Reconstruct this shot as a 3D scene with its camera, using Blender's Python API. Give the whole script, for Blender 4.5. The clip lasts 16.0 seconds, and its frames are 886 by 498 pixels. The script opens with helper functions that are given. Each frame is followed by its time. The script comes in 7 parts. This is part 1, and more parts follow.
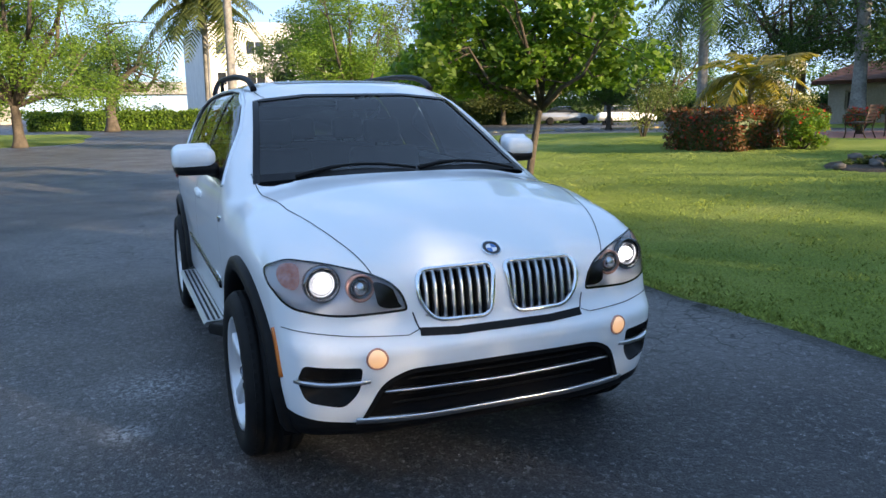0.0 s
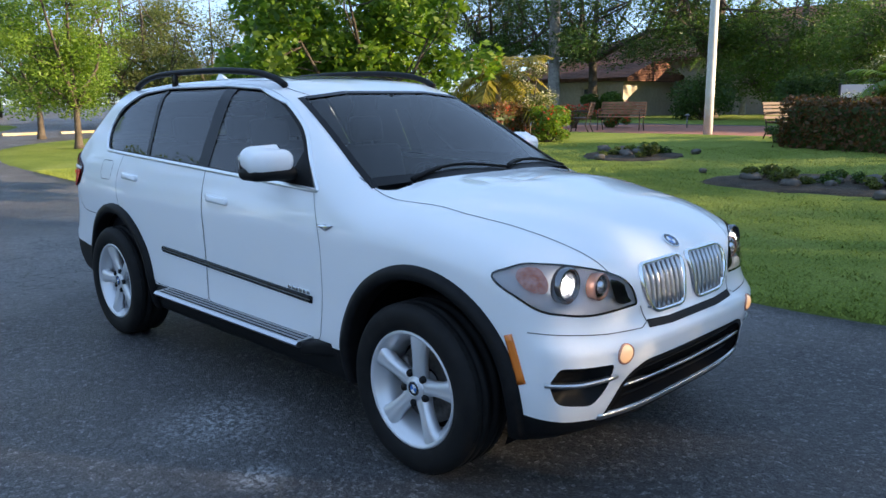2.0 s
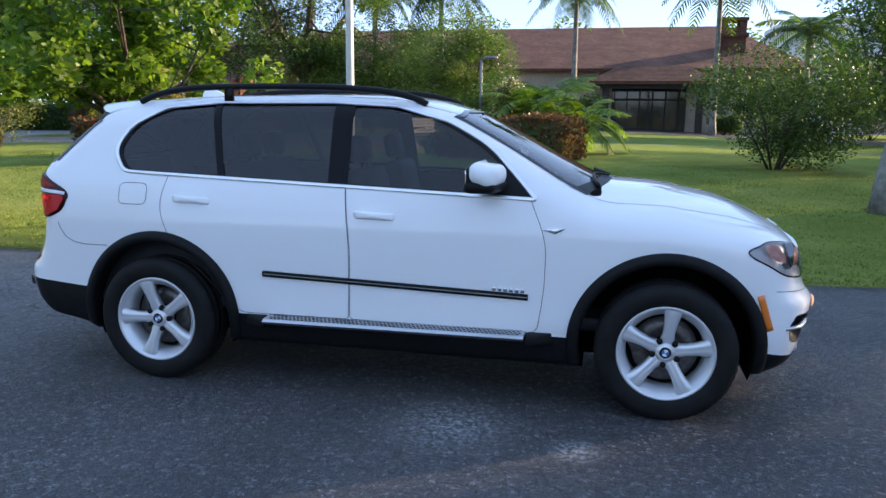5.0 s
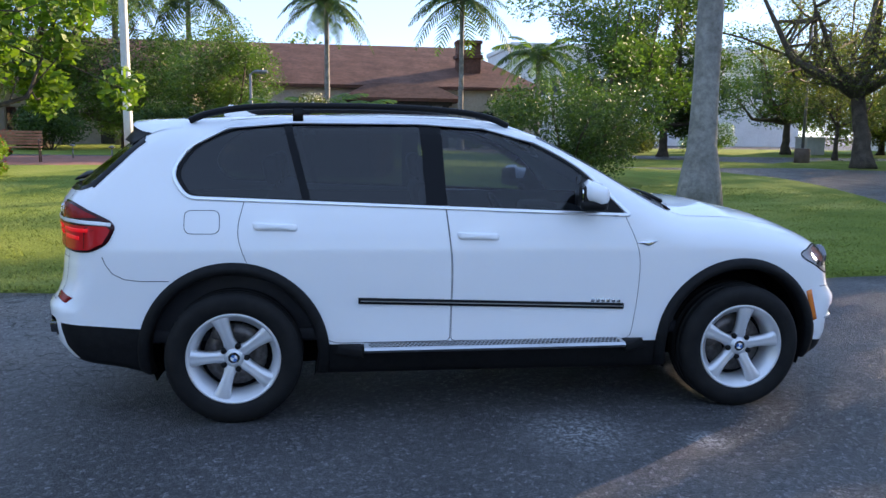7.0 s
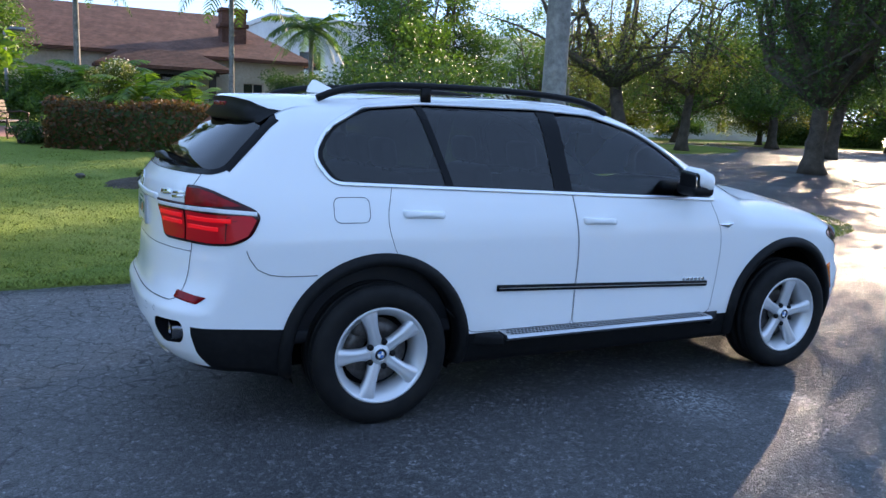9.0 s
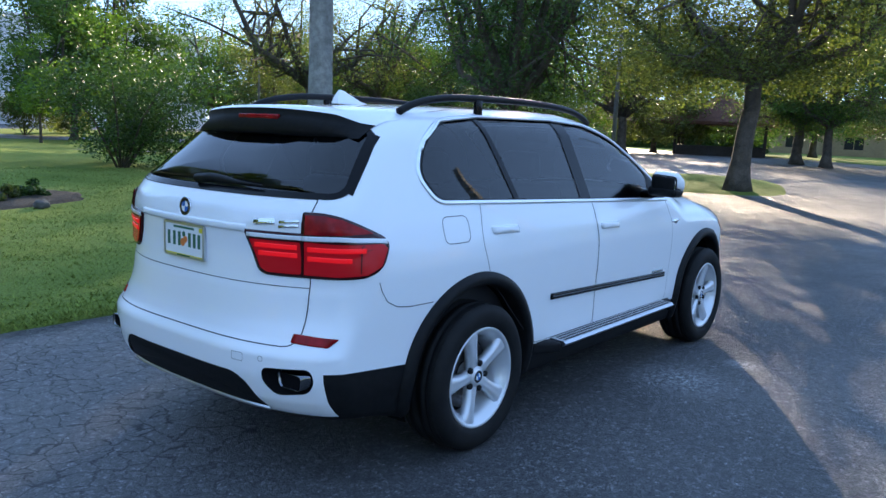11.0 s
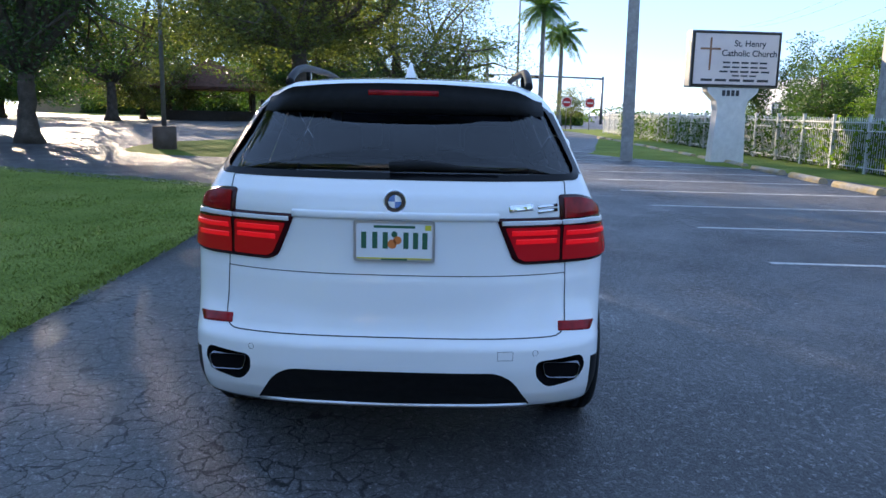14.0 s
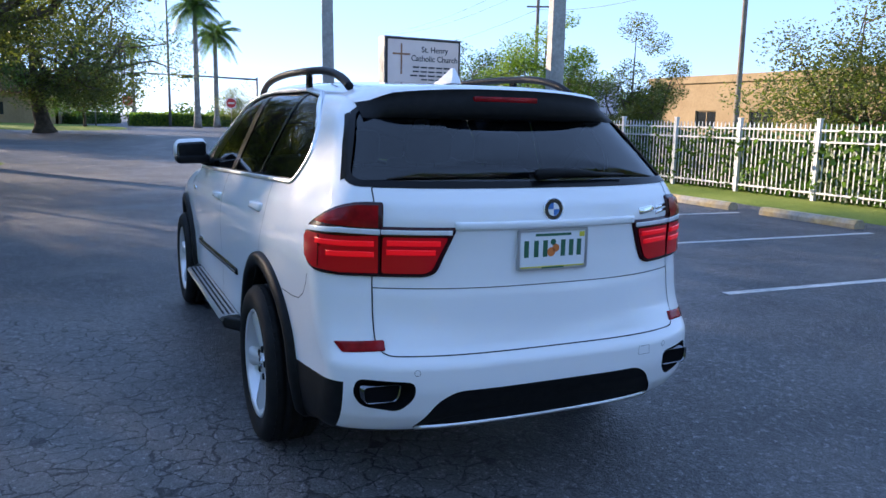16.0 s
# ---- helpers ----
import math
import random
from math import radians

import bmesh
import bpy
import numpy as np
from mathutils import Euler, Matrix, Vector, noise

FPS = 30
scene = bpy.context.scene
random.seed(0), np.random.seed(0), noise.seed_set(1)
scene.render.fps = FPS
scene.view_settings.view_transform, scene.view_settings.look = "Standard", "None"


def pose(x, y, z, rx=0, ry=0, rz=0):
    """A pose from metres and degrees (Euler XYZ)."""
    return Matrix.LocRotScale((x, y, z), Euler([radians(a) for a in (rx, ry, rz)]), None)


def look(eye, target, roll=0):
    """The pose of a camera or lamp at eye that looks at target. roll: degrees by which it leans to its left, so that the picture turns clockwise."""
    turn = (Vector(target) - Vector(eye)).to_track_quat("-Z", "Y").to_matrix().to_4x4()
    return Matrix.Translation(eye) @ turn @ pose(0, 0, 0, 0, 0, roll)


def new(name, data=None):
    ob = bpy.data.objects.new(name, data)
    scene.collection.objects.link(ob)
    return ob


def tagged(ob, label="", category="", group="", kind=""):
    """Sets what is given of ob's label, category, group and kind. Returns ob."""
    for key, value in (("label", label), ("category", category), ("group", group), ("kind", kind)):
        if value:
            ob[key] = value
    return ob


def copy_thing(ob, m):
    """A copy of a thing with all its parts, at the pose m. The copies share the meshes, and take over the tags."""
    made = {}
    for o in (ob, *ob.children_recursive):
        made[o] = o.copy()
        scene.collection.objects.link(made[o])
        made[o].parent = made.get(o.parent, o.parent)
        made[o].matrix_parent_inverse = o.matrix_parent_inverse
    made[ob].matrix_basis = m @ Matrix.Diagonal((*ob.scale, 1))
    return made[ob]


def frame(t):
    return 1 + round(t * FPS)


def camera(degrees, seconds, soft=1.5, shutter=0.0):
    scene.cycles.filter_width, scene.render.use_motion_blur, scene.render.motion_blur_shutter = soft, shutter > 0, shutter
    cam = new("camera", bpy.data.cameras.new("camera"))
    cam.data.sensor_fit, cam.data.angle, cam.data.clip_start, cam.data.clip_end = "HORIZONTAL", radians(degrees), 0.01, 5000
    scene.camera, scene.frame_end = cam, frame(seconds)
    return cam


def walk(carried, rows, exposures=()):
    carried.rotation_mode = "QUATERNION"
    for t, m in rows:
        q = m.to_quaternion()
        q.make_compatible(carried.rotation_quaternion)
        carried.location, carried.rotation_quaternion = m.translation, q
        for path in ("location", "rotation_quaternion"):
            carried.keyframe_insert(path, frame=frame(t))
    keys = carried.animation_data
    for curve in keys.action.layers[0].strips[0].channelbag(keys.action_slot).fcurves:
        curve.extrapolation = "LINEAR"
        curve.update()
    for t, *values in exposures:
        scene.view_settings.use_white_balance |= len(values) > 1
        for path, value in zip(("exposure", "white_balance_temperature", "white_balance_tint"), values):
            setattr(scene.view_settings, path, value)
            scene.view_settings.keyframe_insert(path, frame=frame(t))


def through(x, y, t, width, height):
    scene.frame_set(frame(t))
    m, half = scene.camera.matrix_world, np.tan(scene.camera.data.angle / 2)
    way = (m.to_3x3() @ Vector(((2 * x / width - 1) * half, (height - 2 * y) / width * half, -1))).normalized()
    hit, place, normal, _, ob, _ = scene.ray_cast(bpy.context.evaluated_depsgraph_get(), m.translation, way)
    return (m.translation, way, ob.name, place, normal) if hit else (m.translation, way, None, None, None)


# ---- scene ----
cam = camera(59.0, 16.0)
PATH = [
    (0, (4.903, -1.382, 1.517), (3.089, -0.619, 1.162), -0.9),
    (0.5, (4.726, -1.867, 1.527), (2.987, -0.943, 1.179), -1.0),
    (1, (4.465, -2.296, 1.536), (2.831, -1.197, 1.188), -1.1),
    (1.5, (4.141, -2.705, 1.553), (2.625, -1.451, 1.192), -1.1),
    (2, (3.758, -3.047, 1.563), (2.374, -1.652, 1.186), -0.4),
    (2.5, (3.401, -3.437, 1.574), (2.167, -1.912, 1.184), -0.7),
    (3, (2.992, -3.756, 1.571), (1.904, -2.123, 1.184), -0.8),
    (3.5, (2.572, -4.112, 1.567), (1.623, -2.391, 1.194), -0.6),
    (6, (0.128, -5.232, 1.621), (0.086, -3.259, 1.293), 0.4),
    (6.5, (-0.379, -5.215, 1.627), (-0.267, -3.243, 1.31), 0.1),
    (7, (-0.905, -5.167, 1.612), (-0.637, -3.208, 1.312), 0.8),
    (7.5, (-1.396, -5.051, 1.598), (-0.973, -3.121, 1.29), 1.5),
    (8, (-1.904, -4.899, 1.58), (-1.331, -3.009, 1.262), 1.9),
    (10.5, (-4.206, -3.543, 1.632), (-2.826, -2.131, 1.306), 2.9),
    (11, (-4.505, -3.107, 1.578), (-2.965, -1.868, 1.272), 2.3),
    (11.5, (-4.783, -2.662, 1.558), (-3.118, -1.603, 1.231), 2.0),
    (12, (-4.984, -2.19, 1.541), (-3.225, -1.305, 1.19), 2.3),
    (12.5, (-5.152, -1.712, 1.542), (-3.321, -0.988, 1.189), 1.9),
    (13, (-5.315, -1.238, 1.533), (-3.414, -0.724, 1.186), 1.8),
    (13.5, (-5.406, -0.737, 1.552), (-3.458, -0.456, 1.194), 1.2),
    (14, (-5.484, -0.229, 1.535), (-3.515, -0.202, 1.184), 1.3),
    (14.5, (-5.482, 0.283, 1.514), (-3.523, 0.09, 1.164), 0.8),
    (15, (-5.409, 0.777, 1.496), (-3.49, 0.353, 1.127), 0.7),
    (15.5, (-5.206, 1.21, 1.514), (-3.345, 0.569, 1.157), 1.4),
    (16, (-5.044, 1.622, 1.519), (-3.25, 0.802, 1.189), 1.2),
]
walk(cam, [(t, look(eye, target, roll)) for t, eye, target, roll in PATH], [(0.0, 1.68, 7300, 16), (2.5, 1.80, 7500, 16), (6.0, 1.93, 7450, 23), (8.0, 1.95, 7200, 22), (11.0, 1.98, 6550, 16), (13.0, 1.91, 6450, 16), (14.2, 1.74, 6600, 20), (15.2, 1.80, 6700, 22), (16.0, 1.70, 6350, 22)])

# ---- world, sun ----
SUN_AZ, SUN_EL = 31.0, 15.0          # degrees; azimuth from +x towards +y
world = bpy.data.worlds.new("world")
scene.world = world
world.use_nodes = True
wn = world.node_tree.nodes
sky = wn.new("ShaderNodeTexSky")
sky.sky_type, sky.sun_disc = "NISHITA", False
sky.sun_elevation, sky.sun_rotation = radians(SUN_EL), radians(90 - SUN_AZ)
sky.altitude, sky.air_density, sky.dust_density, sky.ozone_density = 3500, 1.0, 0.05, 2.2
wn["Background"].inputs["Strength"].default_value = 0.11
haze = wn.new("ShaderNodeMix")          # thin high haze that evens out the clear sky
haze.data_type = "RGBA"
haze.inputs[0].default_value = 0.62
haze.inputs[7].default_value = (1.55, 2.80, 4.85, 1)
world.node_tree.links.new(sky.outputs["Color"], haze.inputs[6])
world.node_tree.links.new(haze.outputs[2], wn["Background"].inputs["Color"])
sun_dir = Vector((math.cos(radians(SUN_AZ)) * math.cos(radians(SUN_EL)), math.sin(radians(SUN_AZ)) * math.cos(radians(SUN_EL)), math.sin(radians(SUN_EL))))
sun = new("sun", bpy.data.lights.new("sun", "SUN"))
sun.data.energy, sun.data.angle, sun.data.color = 4.4, radians(0.6), (1.0, 0.85, 0.62)
sun.matrix_world = look(sun_dir * 80, (0, 0, 0))

# ---- materials ----
def material(name, color=(0.5, 0.5, 0.5), rough=0.5, metal=0.0, coat=0.0, spec=0.5, emit=None, power=0.0):
    m = bpy.data.materials.new(name)
    m.use_nodes = True
    b = m.node_tree.nodes["Principled BSDF"]
    b.inputs["Base Color"].default_value = (*color, 1)
    b.inputs["Roughness"].default_value = rough
    b.inputs["Metallic"].default_value = metal
    b.inputs["Coat Weight"].default_value = coat
    b.inputs["Coat Roughness"].default_value = 0.03
    b.inputs["Specular IOR Level"].default_value = spec
    if emit:
        b.inputs["Emission Color"].default_value = (*emit, 1)
        b.inputs["Emission Strength"].default_value = power
    return m


def noise_node(nt, scale, detail=4.0, rough=0.55, coords="Object"):
    tc = nt.nodes.new("ShaderNodeTexCoord")
    n = nt.nodes.new("ShaderNodeTexNoise")
    n.inputs["Scale"].default_value, n.inputs["Detail"].default_value, n.inputs["Roughness"].default_value = scale, detail, rough
    nt.links.new(tc.outputs[coords], n.inputs["Vector"])
    return n


def ramp(nt, source, stops):
    r = nt.nodes.new("ShaderNodeValToRGB")
    while len(r.color_ramp.elements) < len(stops):
        r.color_ramp.elements.new(0.5)
    for e, (p, c) in zip(r.color_ramp.elements, stops):
        e.position, e.color = p, (*c, 1)
    nt.links.new(source, r.inputs["Fac"])
    return r


def mix(nt, kind, fac, a, b):
    m = nt.nodes.new("ShaderNodeMix")
    m.data_type, m.blend_type = "RGBA", kind
    for socket, value in (("Factor", fac), ("A", a), ("B", b)):
        i = {"Factor": 0, "A": 6, "B": 7}[socket]
        if isinstance(value, bpy.types.NodeSocket):
            nt.links.new(value, m.inputs[i])
        else:
            m.inputs[i].default_value = value if i == 0 else (*value, 1)
    return m.outputs[2]


def bump(nt, height, strength, dist):
    b = nt.nodes.new("ShaderNodeBump")
    b.inputs["Strength"].default_value, b.inputs["Distance"].default_value = strength, dist
    nt.links.new(height, b.inputs["Height"])
    nt.links.new(b.outputs["Normal"], nt.nodes["Principled BSDF"].inputs["Normal"])
    return b


def varied(name, stops, scale, rough=0.8, bump_scale=0.0, bump_strength=0.3, bump_dist=0.02, fine=None, spec=0.3, per_island=0.0, metal=0.0, coords="Object"):
    """A surface with colour at two scales and fine relief."""
    m = material(name, stops[0][1], rough, metal, spec=spec)
    nt = m.node_tree
    bsdf = nt.nodes["Principled BSDF"]
    n = noise_node(nt, scale, 5.0, coords=coords)
    col = ramp(nt, n.outputs["Fac"], stops).outputs["Color"]
    if fine:
        f = noise_node(nt, fine[0], 3.0, 0.7, coords=coords)
        col = mix(nt, "MULTIPLY", 1.0, col, ramp(nt, f.outputs["Fac"], [(0.3, (fine[1],) * 3), (0.7, (fine[2],) * 3)]).outputs["Color"])
    if per_island:
        g = nt.nodes.new("ShaderNodeNewGeometry")
        col = mix(nt, "MULTIPLY", 1.0, col, ramp(nt, g.outputs["Random Per Island"], [(0.0, (1 - per_island,) * 3), (1.0, (1 + per_island,) * 3)]).outputs["Color"])
    nt.links.new(col, bsdf.inputs["Base Color"])
    if bump_scale:
        h = noise_node(nt, bump_scale, 4.0, 0.65, coords=coords)
        bump(nt, h.outputs["Fac"], bump_strength, bump_dist)
    return m


def pane_material(name, tint, ior=1.5, rough=0.0):
    """A thin pane: tinted see-through with a clear reflection."""
    m = bpy.data.materials.new(name)
    m.use_nodes = True
    nt = m.node_tree
    nt.nodes.remove(nt.nodes["Principled BSDF"])
    t, g, f, x = (nt.nodes.new("ShaderNode" + k) for k in ("BsdfTransparent", "BsdfGlossy", "Fresnel", "MixShader"))
    t.inputs["Color"].default_value = (*tint, 1)
    g.inputs["Roughness"].default_value = rough
    f.inputs["IOR"].default_value = ior
    nt.links.new(f.outputs[0], x.inputs[0])
    nt.links.new(t.outputs[0], x.inputs[1])
    nt.links.new(g.outputs[0], x.inputs[2])
    nt.links.new(x.outputs[0], nt.nodes["Material Output"].inputs["Surface"])
    return m


PAINT = material("white_paint", (0.86, 0.865, 0.87), 0.5, 0.0, coat=1.0, spec=0.05)
BLACK = varied("black_plastic", [(0.3, (0.006, 0.006, 0.0065)), (0.7, (0.011, 0.011, 0.0115))], 30, 0.5, 400, 0.15, 0.001, spec=0.16)
GLOSS = material("gloss_black", (0.005, 0.005, 0.006), 0.2, 0.0, spec=0.15)
DARK = material("dark_void", (0.005, 0.005, 0.006), 0.9, spec=0.08)
SEAM = material("seam_shadow", (0.012, 0.012, 0.014), 0.7)
CHROME = material("chrome", (0.82, 0.83, 0.85), 0.09, 1.0)
SATIN = material("satin_aluminium", (0.55, 0.56, 0.58), 0.32, 1.0)
RIM = material("silver_wheel_paint", (0.70, 0.71, 0.73), 0.3, 0.4, coat=0.5)
RUBBER = varied("tyre_rubber", [(0.3, (0.007, 0.007, 0.0075)), (0.75, (0.015, 0.0145, 0.014))], 14, 0.7, 160, 0.2, 0.002, spec=0.2)
IRON = varied("brake_iron", [(0.3, (0.10, 0.09, 0.085)), (0.7, (0.2, 0.18, 0.17))], 40, 0.45, metal=0.7)
TINT = pane_material("tinted_glass", (0.46, 0.51, 0.56), 1.62)
REARTINT = pane_material("dark_tinted_glass", (0.19, 0.22, 0.26), 1.65)
SCREEN = pane_material("windscreen_glass", (0.55, 0.60, 0.62), 1.52)
CLEAR = pane_material("clear_lens", (0.93, 0.94, 0.95), 1.45)
MIRROR = material("mirror_glass", (0.9, 0.9, 0.92), 0.02, 1.0)
REDLENS = varied("red_lens", [(0.35, (0.20, 0.003, 0.006)), (0.65, (0.36, 0.006, 0.010))], 22, 0.2, spec=0.25)
REDGLOW = material("red_lamp_lit", (0.5, 0.01, 0.01), 0.25, 0.0, coat=0.05, spec=0.25, emit=(1.0, 0.008, 0.02), power=0.12)
REDDARK = material("dark_red_lens", (0.035, 0.0015, 0.003), 0.2, 0.0, coat=0.05, spec=0.3)
REDMID = material("red_lens_panel", (0.34, 0.004, 0.009), 0.25, 0.0, coat=0.05, spec=0.25, emit=(1.0, 0.008, 0.02), power=0.02)
AMBER = material("amber_lens", (0.8, 0.2, 0.03), 0.18, 0.0, coat=0.4)
TURN = varied("lit_amber_lens", [(0.35, (0.60, 0.20, 0.13)), (0.65, (0.72, 0.42, 0.36))], 30, 0.2)
BRIGHT = material("polished_strip", (0.85, 0.86, 0.88), 0.28, 0.9)
BULB = material("white_lamp", (1, 1, 1), 0.2, emit=(0.93, 0.97, 1.0), power=2.0)
WARM = material("warm_lamp", (0.8, 0.6, 0.38), 0.2, emit=(1.0, 0.50, 0.20), power=0.20)
DARKCHROME = material("dark_chrome", (0.20, 0.205, 0.22), 0.18, 1.0)
AMBERRING = material("amber_ring", (0.62, 0.30, 0.22), 0.25, 0.3, coat=0.4)
REFLECTOR = material("lamp_reflector", (0.6, 0.61, 0.63), 0.16, 1.0)
TRIM = varied("cabin_trim", [(0.3, (0.012, 0.012, 0.014)), (0.7, (0.022, 0.022, 0.025))], 8, 0.6, 220, 0.3, 0.002)
LEATHER = varied("grey_leather", [(0.3, (0.022, 0.022, 0.024)), (0.7, (0.036, 0.036, 0.038))], 6, 0.5, 160, 0.3, 0.002)
LINER = material("roof_lining", (0.12, 0.118, 0.11), 0.9)
BLUE = material("enamel_blue", (0.03, 0.16, 0.46), 0.2, coat=0.6)
WHITE = material("enamel_white", (0.8, 0.81, 0.82), 0.3, coat=0.4)
NAVY = material("enamel_dark", (0.008, 0.009, 0.013), 0.25, coat=0.15)

# ---- mesh helpers ----
def finish(name, bm, mat, parent=None, label="", smooth=True):
    me = bpy.data.meshes.new(name)
    bm.to_mesh(me)
    bm.free()
    me.materials.append(mat)
    if smooth:
        me.shade_smooth()
    ob = new(name, me)
    if parent:
        ob.parent = parent
    if label:
        tagged(ob, label)
    return ob


def part(name, bm, mat, parent, label="", smooth=True):
    return finish(name, bm, mat, parent, label, smooth)


def thing(name, label, category, m=None, group="", kind=""):
    ob = new(name)
    ob.empty_display_size = 0.2
    if m is not None:
        ob.matrix_world = m
    return tagged(ob, label, category, group, kind)


def box(bm, lo, hi, bevel=0.0, m=None, seg=2):
    c, s = [(a + b) / 2 for a, b in zip(lo, hi)], [b - a for a, b in zip(lo, hi)]
    mat = Matrix.Translation(c) @ Matrix.Diagonal((*s, 1))
    vs = bmesh.ops.create_cube(bm, size=1.0, matrix=mat)["verts"]
    if bevel:
        edges = list({e for v in vs for e in v.link_edges})
        r = bmesh.ops.bevel(bm, geom=edges, offset=bevel, segments=seg, affect="EDGES", profile=0.5, clamp_overlap=True)
        vs = list({v for f in r["faces"] for v in f.verts} | {v for v in vs if v.is_valid})
    if m is not None:
        bmesh.ops.transform(bm, matrix=m, verts=vs)
    return vs


def tube(bm, pts, radii, sides=8, cap=True):
    """A round tube along points, with a radius at each."""
    pts = [Vector(p) for p in pts]
    if not hasattr(radii, "__len__"):
        radii = [radii] * len(pts)
    rings, up = [], Vector((0.3, 0.2, 1)).normalized()
    for i, p in enumerate(pts):
        d = (pts[min(i + 1, len(pts) - 1)] - pts[max(i - 1, 0)]).normalized()
        a = d.cross(up)
        if a.length < 0.05:
            a = d.cross(Vector((1, 0, 0)))
        a.normalize()
        b = a.cross(d)
        rings.append([bm.verts.new(p + radii[i] * (math.cos(k * math.tau / sides) * a + math.sin(k * math.tau / sides) * b)) for k in range(sides)])
    for r, s in zip(rings, rings[1:]):
        for k in range(sides):
            bm.faces.new((r[k], r[(k + 1) % sides], s[(k + 1) % sides], s[k]))
    if cap:
        bm.faces.new(list(reversed(rings[0])))
        bm.faces.new(rings[-1])
    return rings


def revolve(bm, profile, n=48, axis="y", closed=False):
    """Turns (radius, offset) pairs round an axis."""
    rings = []
    for k in range(n):
        a = k * math.tau / n
        c, s = math.cos(a), math.sin(a)
        if axis == "y":
            rings.append([bm.verts.new((r * c, o, r * s)) for r, o in profile])
        elif axis == "x":
            rings.append([bm.verts.new((o, r * c, r * s)) for r, o in profile])
        else:
            rings.append([bm.verts.new((r * c, r * s, o)) for r, o in profile])
    m = len(profile)
    for k in range(n):
        a, b = rings[k], rings[(k + 1) % n]
        for j in range(m if closed else m - 1):
            q = (a[j], a[(j + 1) % m], b[(j + 1) % m], b[j])
            if len({v.co.to_tuple(6) for v in q}) > 2:
                bm.faces.new(q)
    bmesh.ops.remove_doubles(bm, verts=bm.verts, dist=1e-5)
    bmesh.ops.recalc_face_normals(bm, faces=bm.faces)


def ngon_prism(bm, pts, lo, hi, axes=(1, 2, 0)):
    """A flat polygon in the plane of two axes, with thickness along the third."""
    loops = []
    for d in (lo, hi):
        ring = []
        for p in pts:
            co = [0.0, 0.0, 0.0]
            co[axes[0]], co[axes[1]], co[axes[2]] = p[0], p[1], d
            ring.append(bm.verts.new(co))
        loops.append(ring)
    n = len(pts)
    fs = [bm.faces.new(loops[0]), bm.faces.new(list(reversed(loops[1])))]
    for k in range(n):
        fs.append(bm.faces.new((loops[0][k], loops[1][k], loops[1][(k + 1) % n], loops[0][(k + 1) % n])))
    bmesh.ops.recalc_face_normals(bm, faces=fs)


def rounded(poly, r, n=5):
    """The polygon with its corners rounded; r is one radius or one for each corner."""
    out, m = [], len(poly)
    for i in range(m):
        p, a, b = Vector(poly[i]), Vector(poly[i - 1]), Vector(poly[(i + 1) % m])
        rad = r[i] if hasattr(r, "__len__") else r
        da, db = (a - p), (b - p)
        d = min(rad, 0.45 * da.length, 0.45 * db.length)
        if d < 1e-4:
            out.append(p)
            continue
        s, e = p + da.normalized() * d, p + db.normalized() * d
        for k in range(n + 1):
            t = k / n
            out.append((1 - t) ** 2 * s + 2 * t * (1 - t) * p + t * t * e)
    return out

# ---- the car: one smooth body field, from which panels and trims are taken ----
def curve(knots, soften=0.04, lo=-3.2, hi=3.2, n=3200):
    xs = np.linspace(lo, hi, n)
    ys = np.interp(xs, *zip(*knots))
    w = max(3, int(4 * soften / (hi - lo) * n) | 1)
    k = np.hanning(w + 2)[1:-1]
    pad = np.pad(ys, w // 2, mode="edge")
    ys = np.convolve(pad, k / k.sum(), "valid")
    return lambda v: np.interp(v, xs, ys)


TOP = curve([(-2.7, 1.53), (-2.08, 1.635), (-1.87, 1.66), (-1.34, 1.692), (-0.6, 1.706), (-0.2, 1.703), (0.07, 1.672), (0.30, 1.603), (0.6, 1.455), (0.85, 1.325),
             (1.08, 1.215), (1.14, 1.2), (1.44, 1.183), (1.78, 1.112), (2.0, 1.043), (2.1, 0.998), (2.3, 0.87)], 0.05)
WIDE = curve([(0.2, 0.845), (0.32, 0.875), (0.45, 0.897), (0.62, 0.897), (0.8, 0.905), (0.95, 0.908), (1.05, 0.892), (1.15, 0.862), (1.22, 0.832), (1.3, 0.797),
              (1.4, 0.752), (1.5, 0.706), (1.6, 0.655), (1.7, 0.60)], 0.025)
TAPER = curve([(-2.6, -0.08), (-2.1, -0.035), (-1.6, -0.006), (-1.2, 0.0), (1.2, 0.0), (1.6, -0.012), (1.95, -0.045), (2.3, -0.12)], 0.12)
NOSE = curve([(0.16, 1.98), (0.24, 2.10), (0.30, 2.19), (0.38, 2.225), (0.46, 2.24), (0.55, 2.265), (0.63, 2.272), (0.675, 2.235), (0.72, 2.212), (0.8, 2.203), (0.88, 2.188),
              (0.94, 2.155), (0.98, 2.10), (1.05, 1.98), (1.2, 1.75), (3.0, 1.75)], 0.015)
TAIL = curve([(0.2, -2.30), (0.32, -2.46), (0.42, -2.535), (0.52, -2.565), (0.62, -2.57), (0.675, -2.53), (0.74, -2.518), (0.87, -2.512), (0.9, -2.505), (1.02, -2.50),
              (1.14, -2.51), (1.2, -2.495), (1.265, -2.445), (1.3, -2.40), (1.6, -2.02), (1.8, -1.77)], 0.012)
FLOOR = curve([(-2.6, 0.34), (-2.1, 0.30), (-1.9, 0.24), (1.9, 0.22), (2.3, 0.24)], 0.06)


def ease(v, a, b):
    t = np.clip((np.asarray(v, float) - a) / (b - a), 0, 1)
    return t * t * (3 - 2 * t)


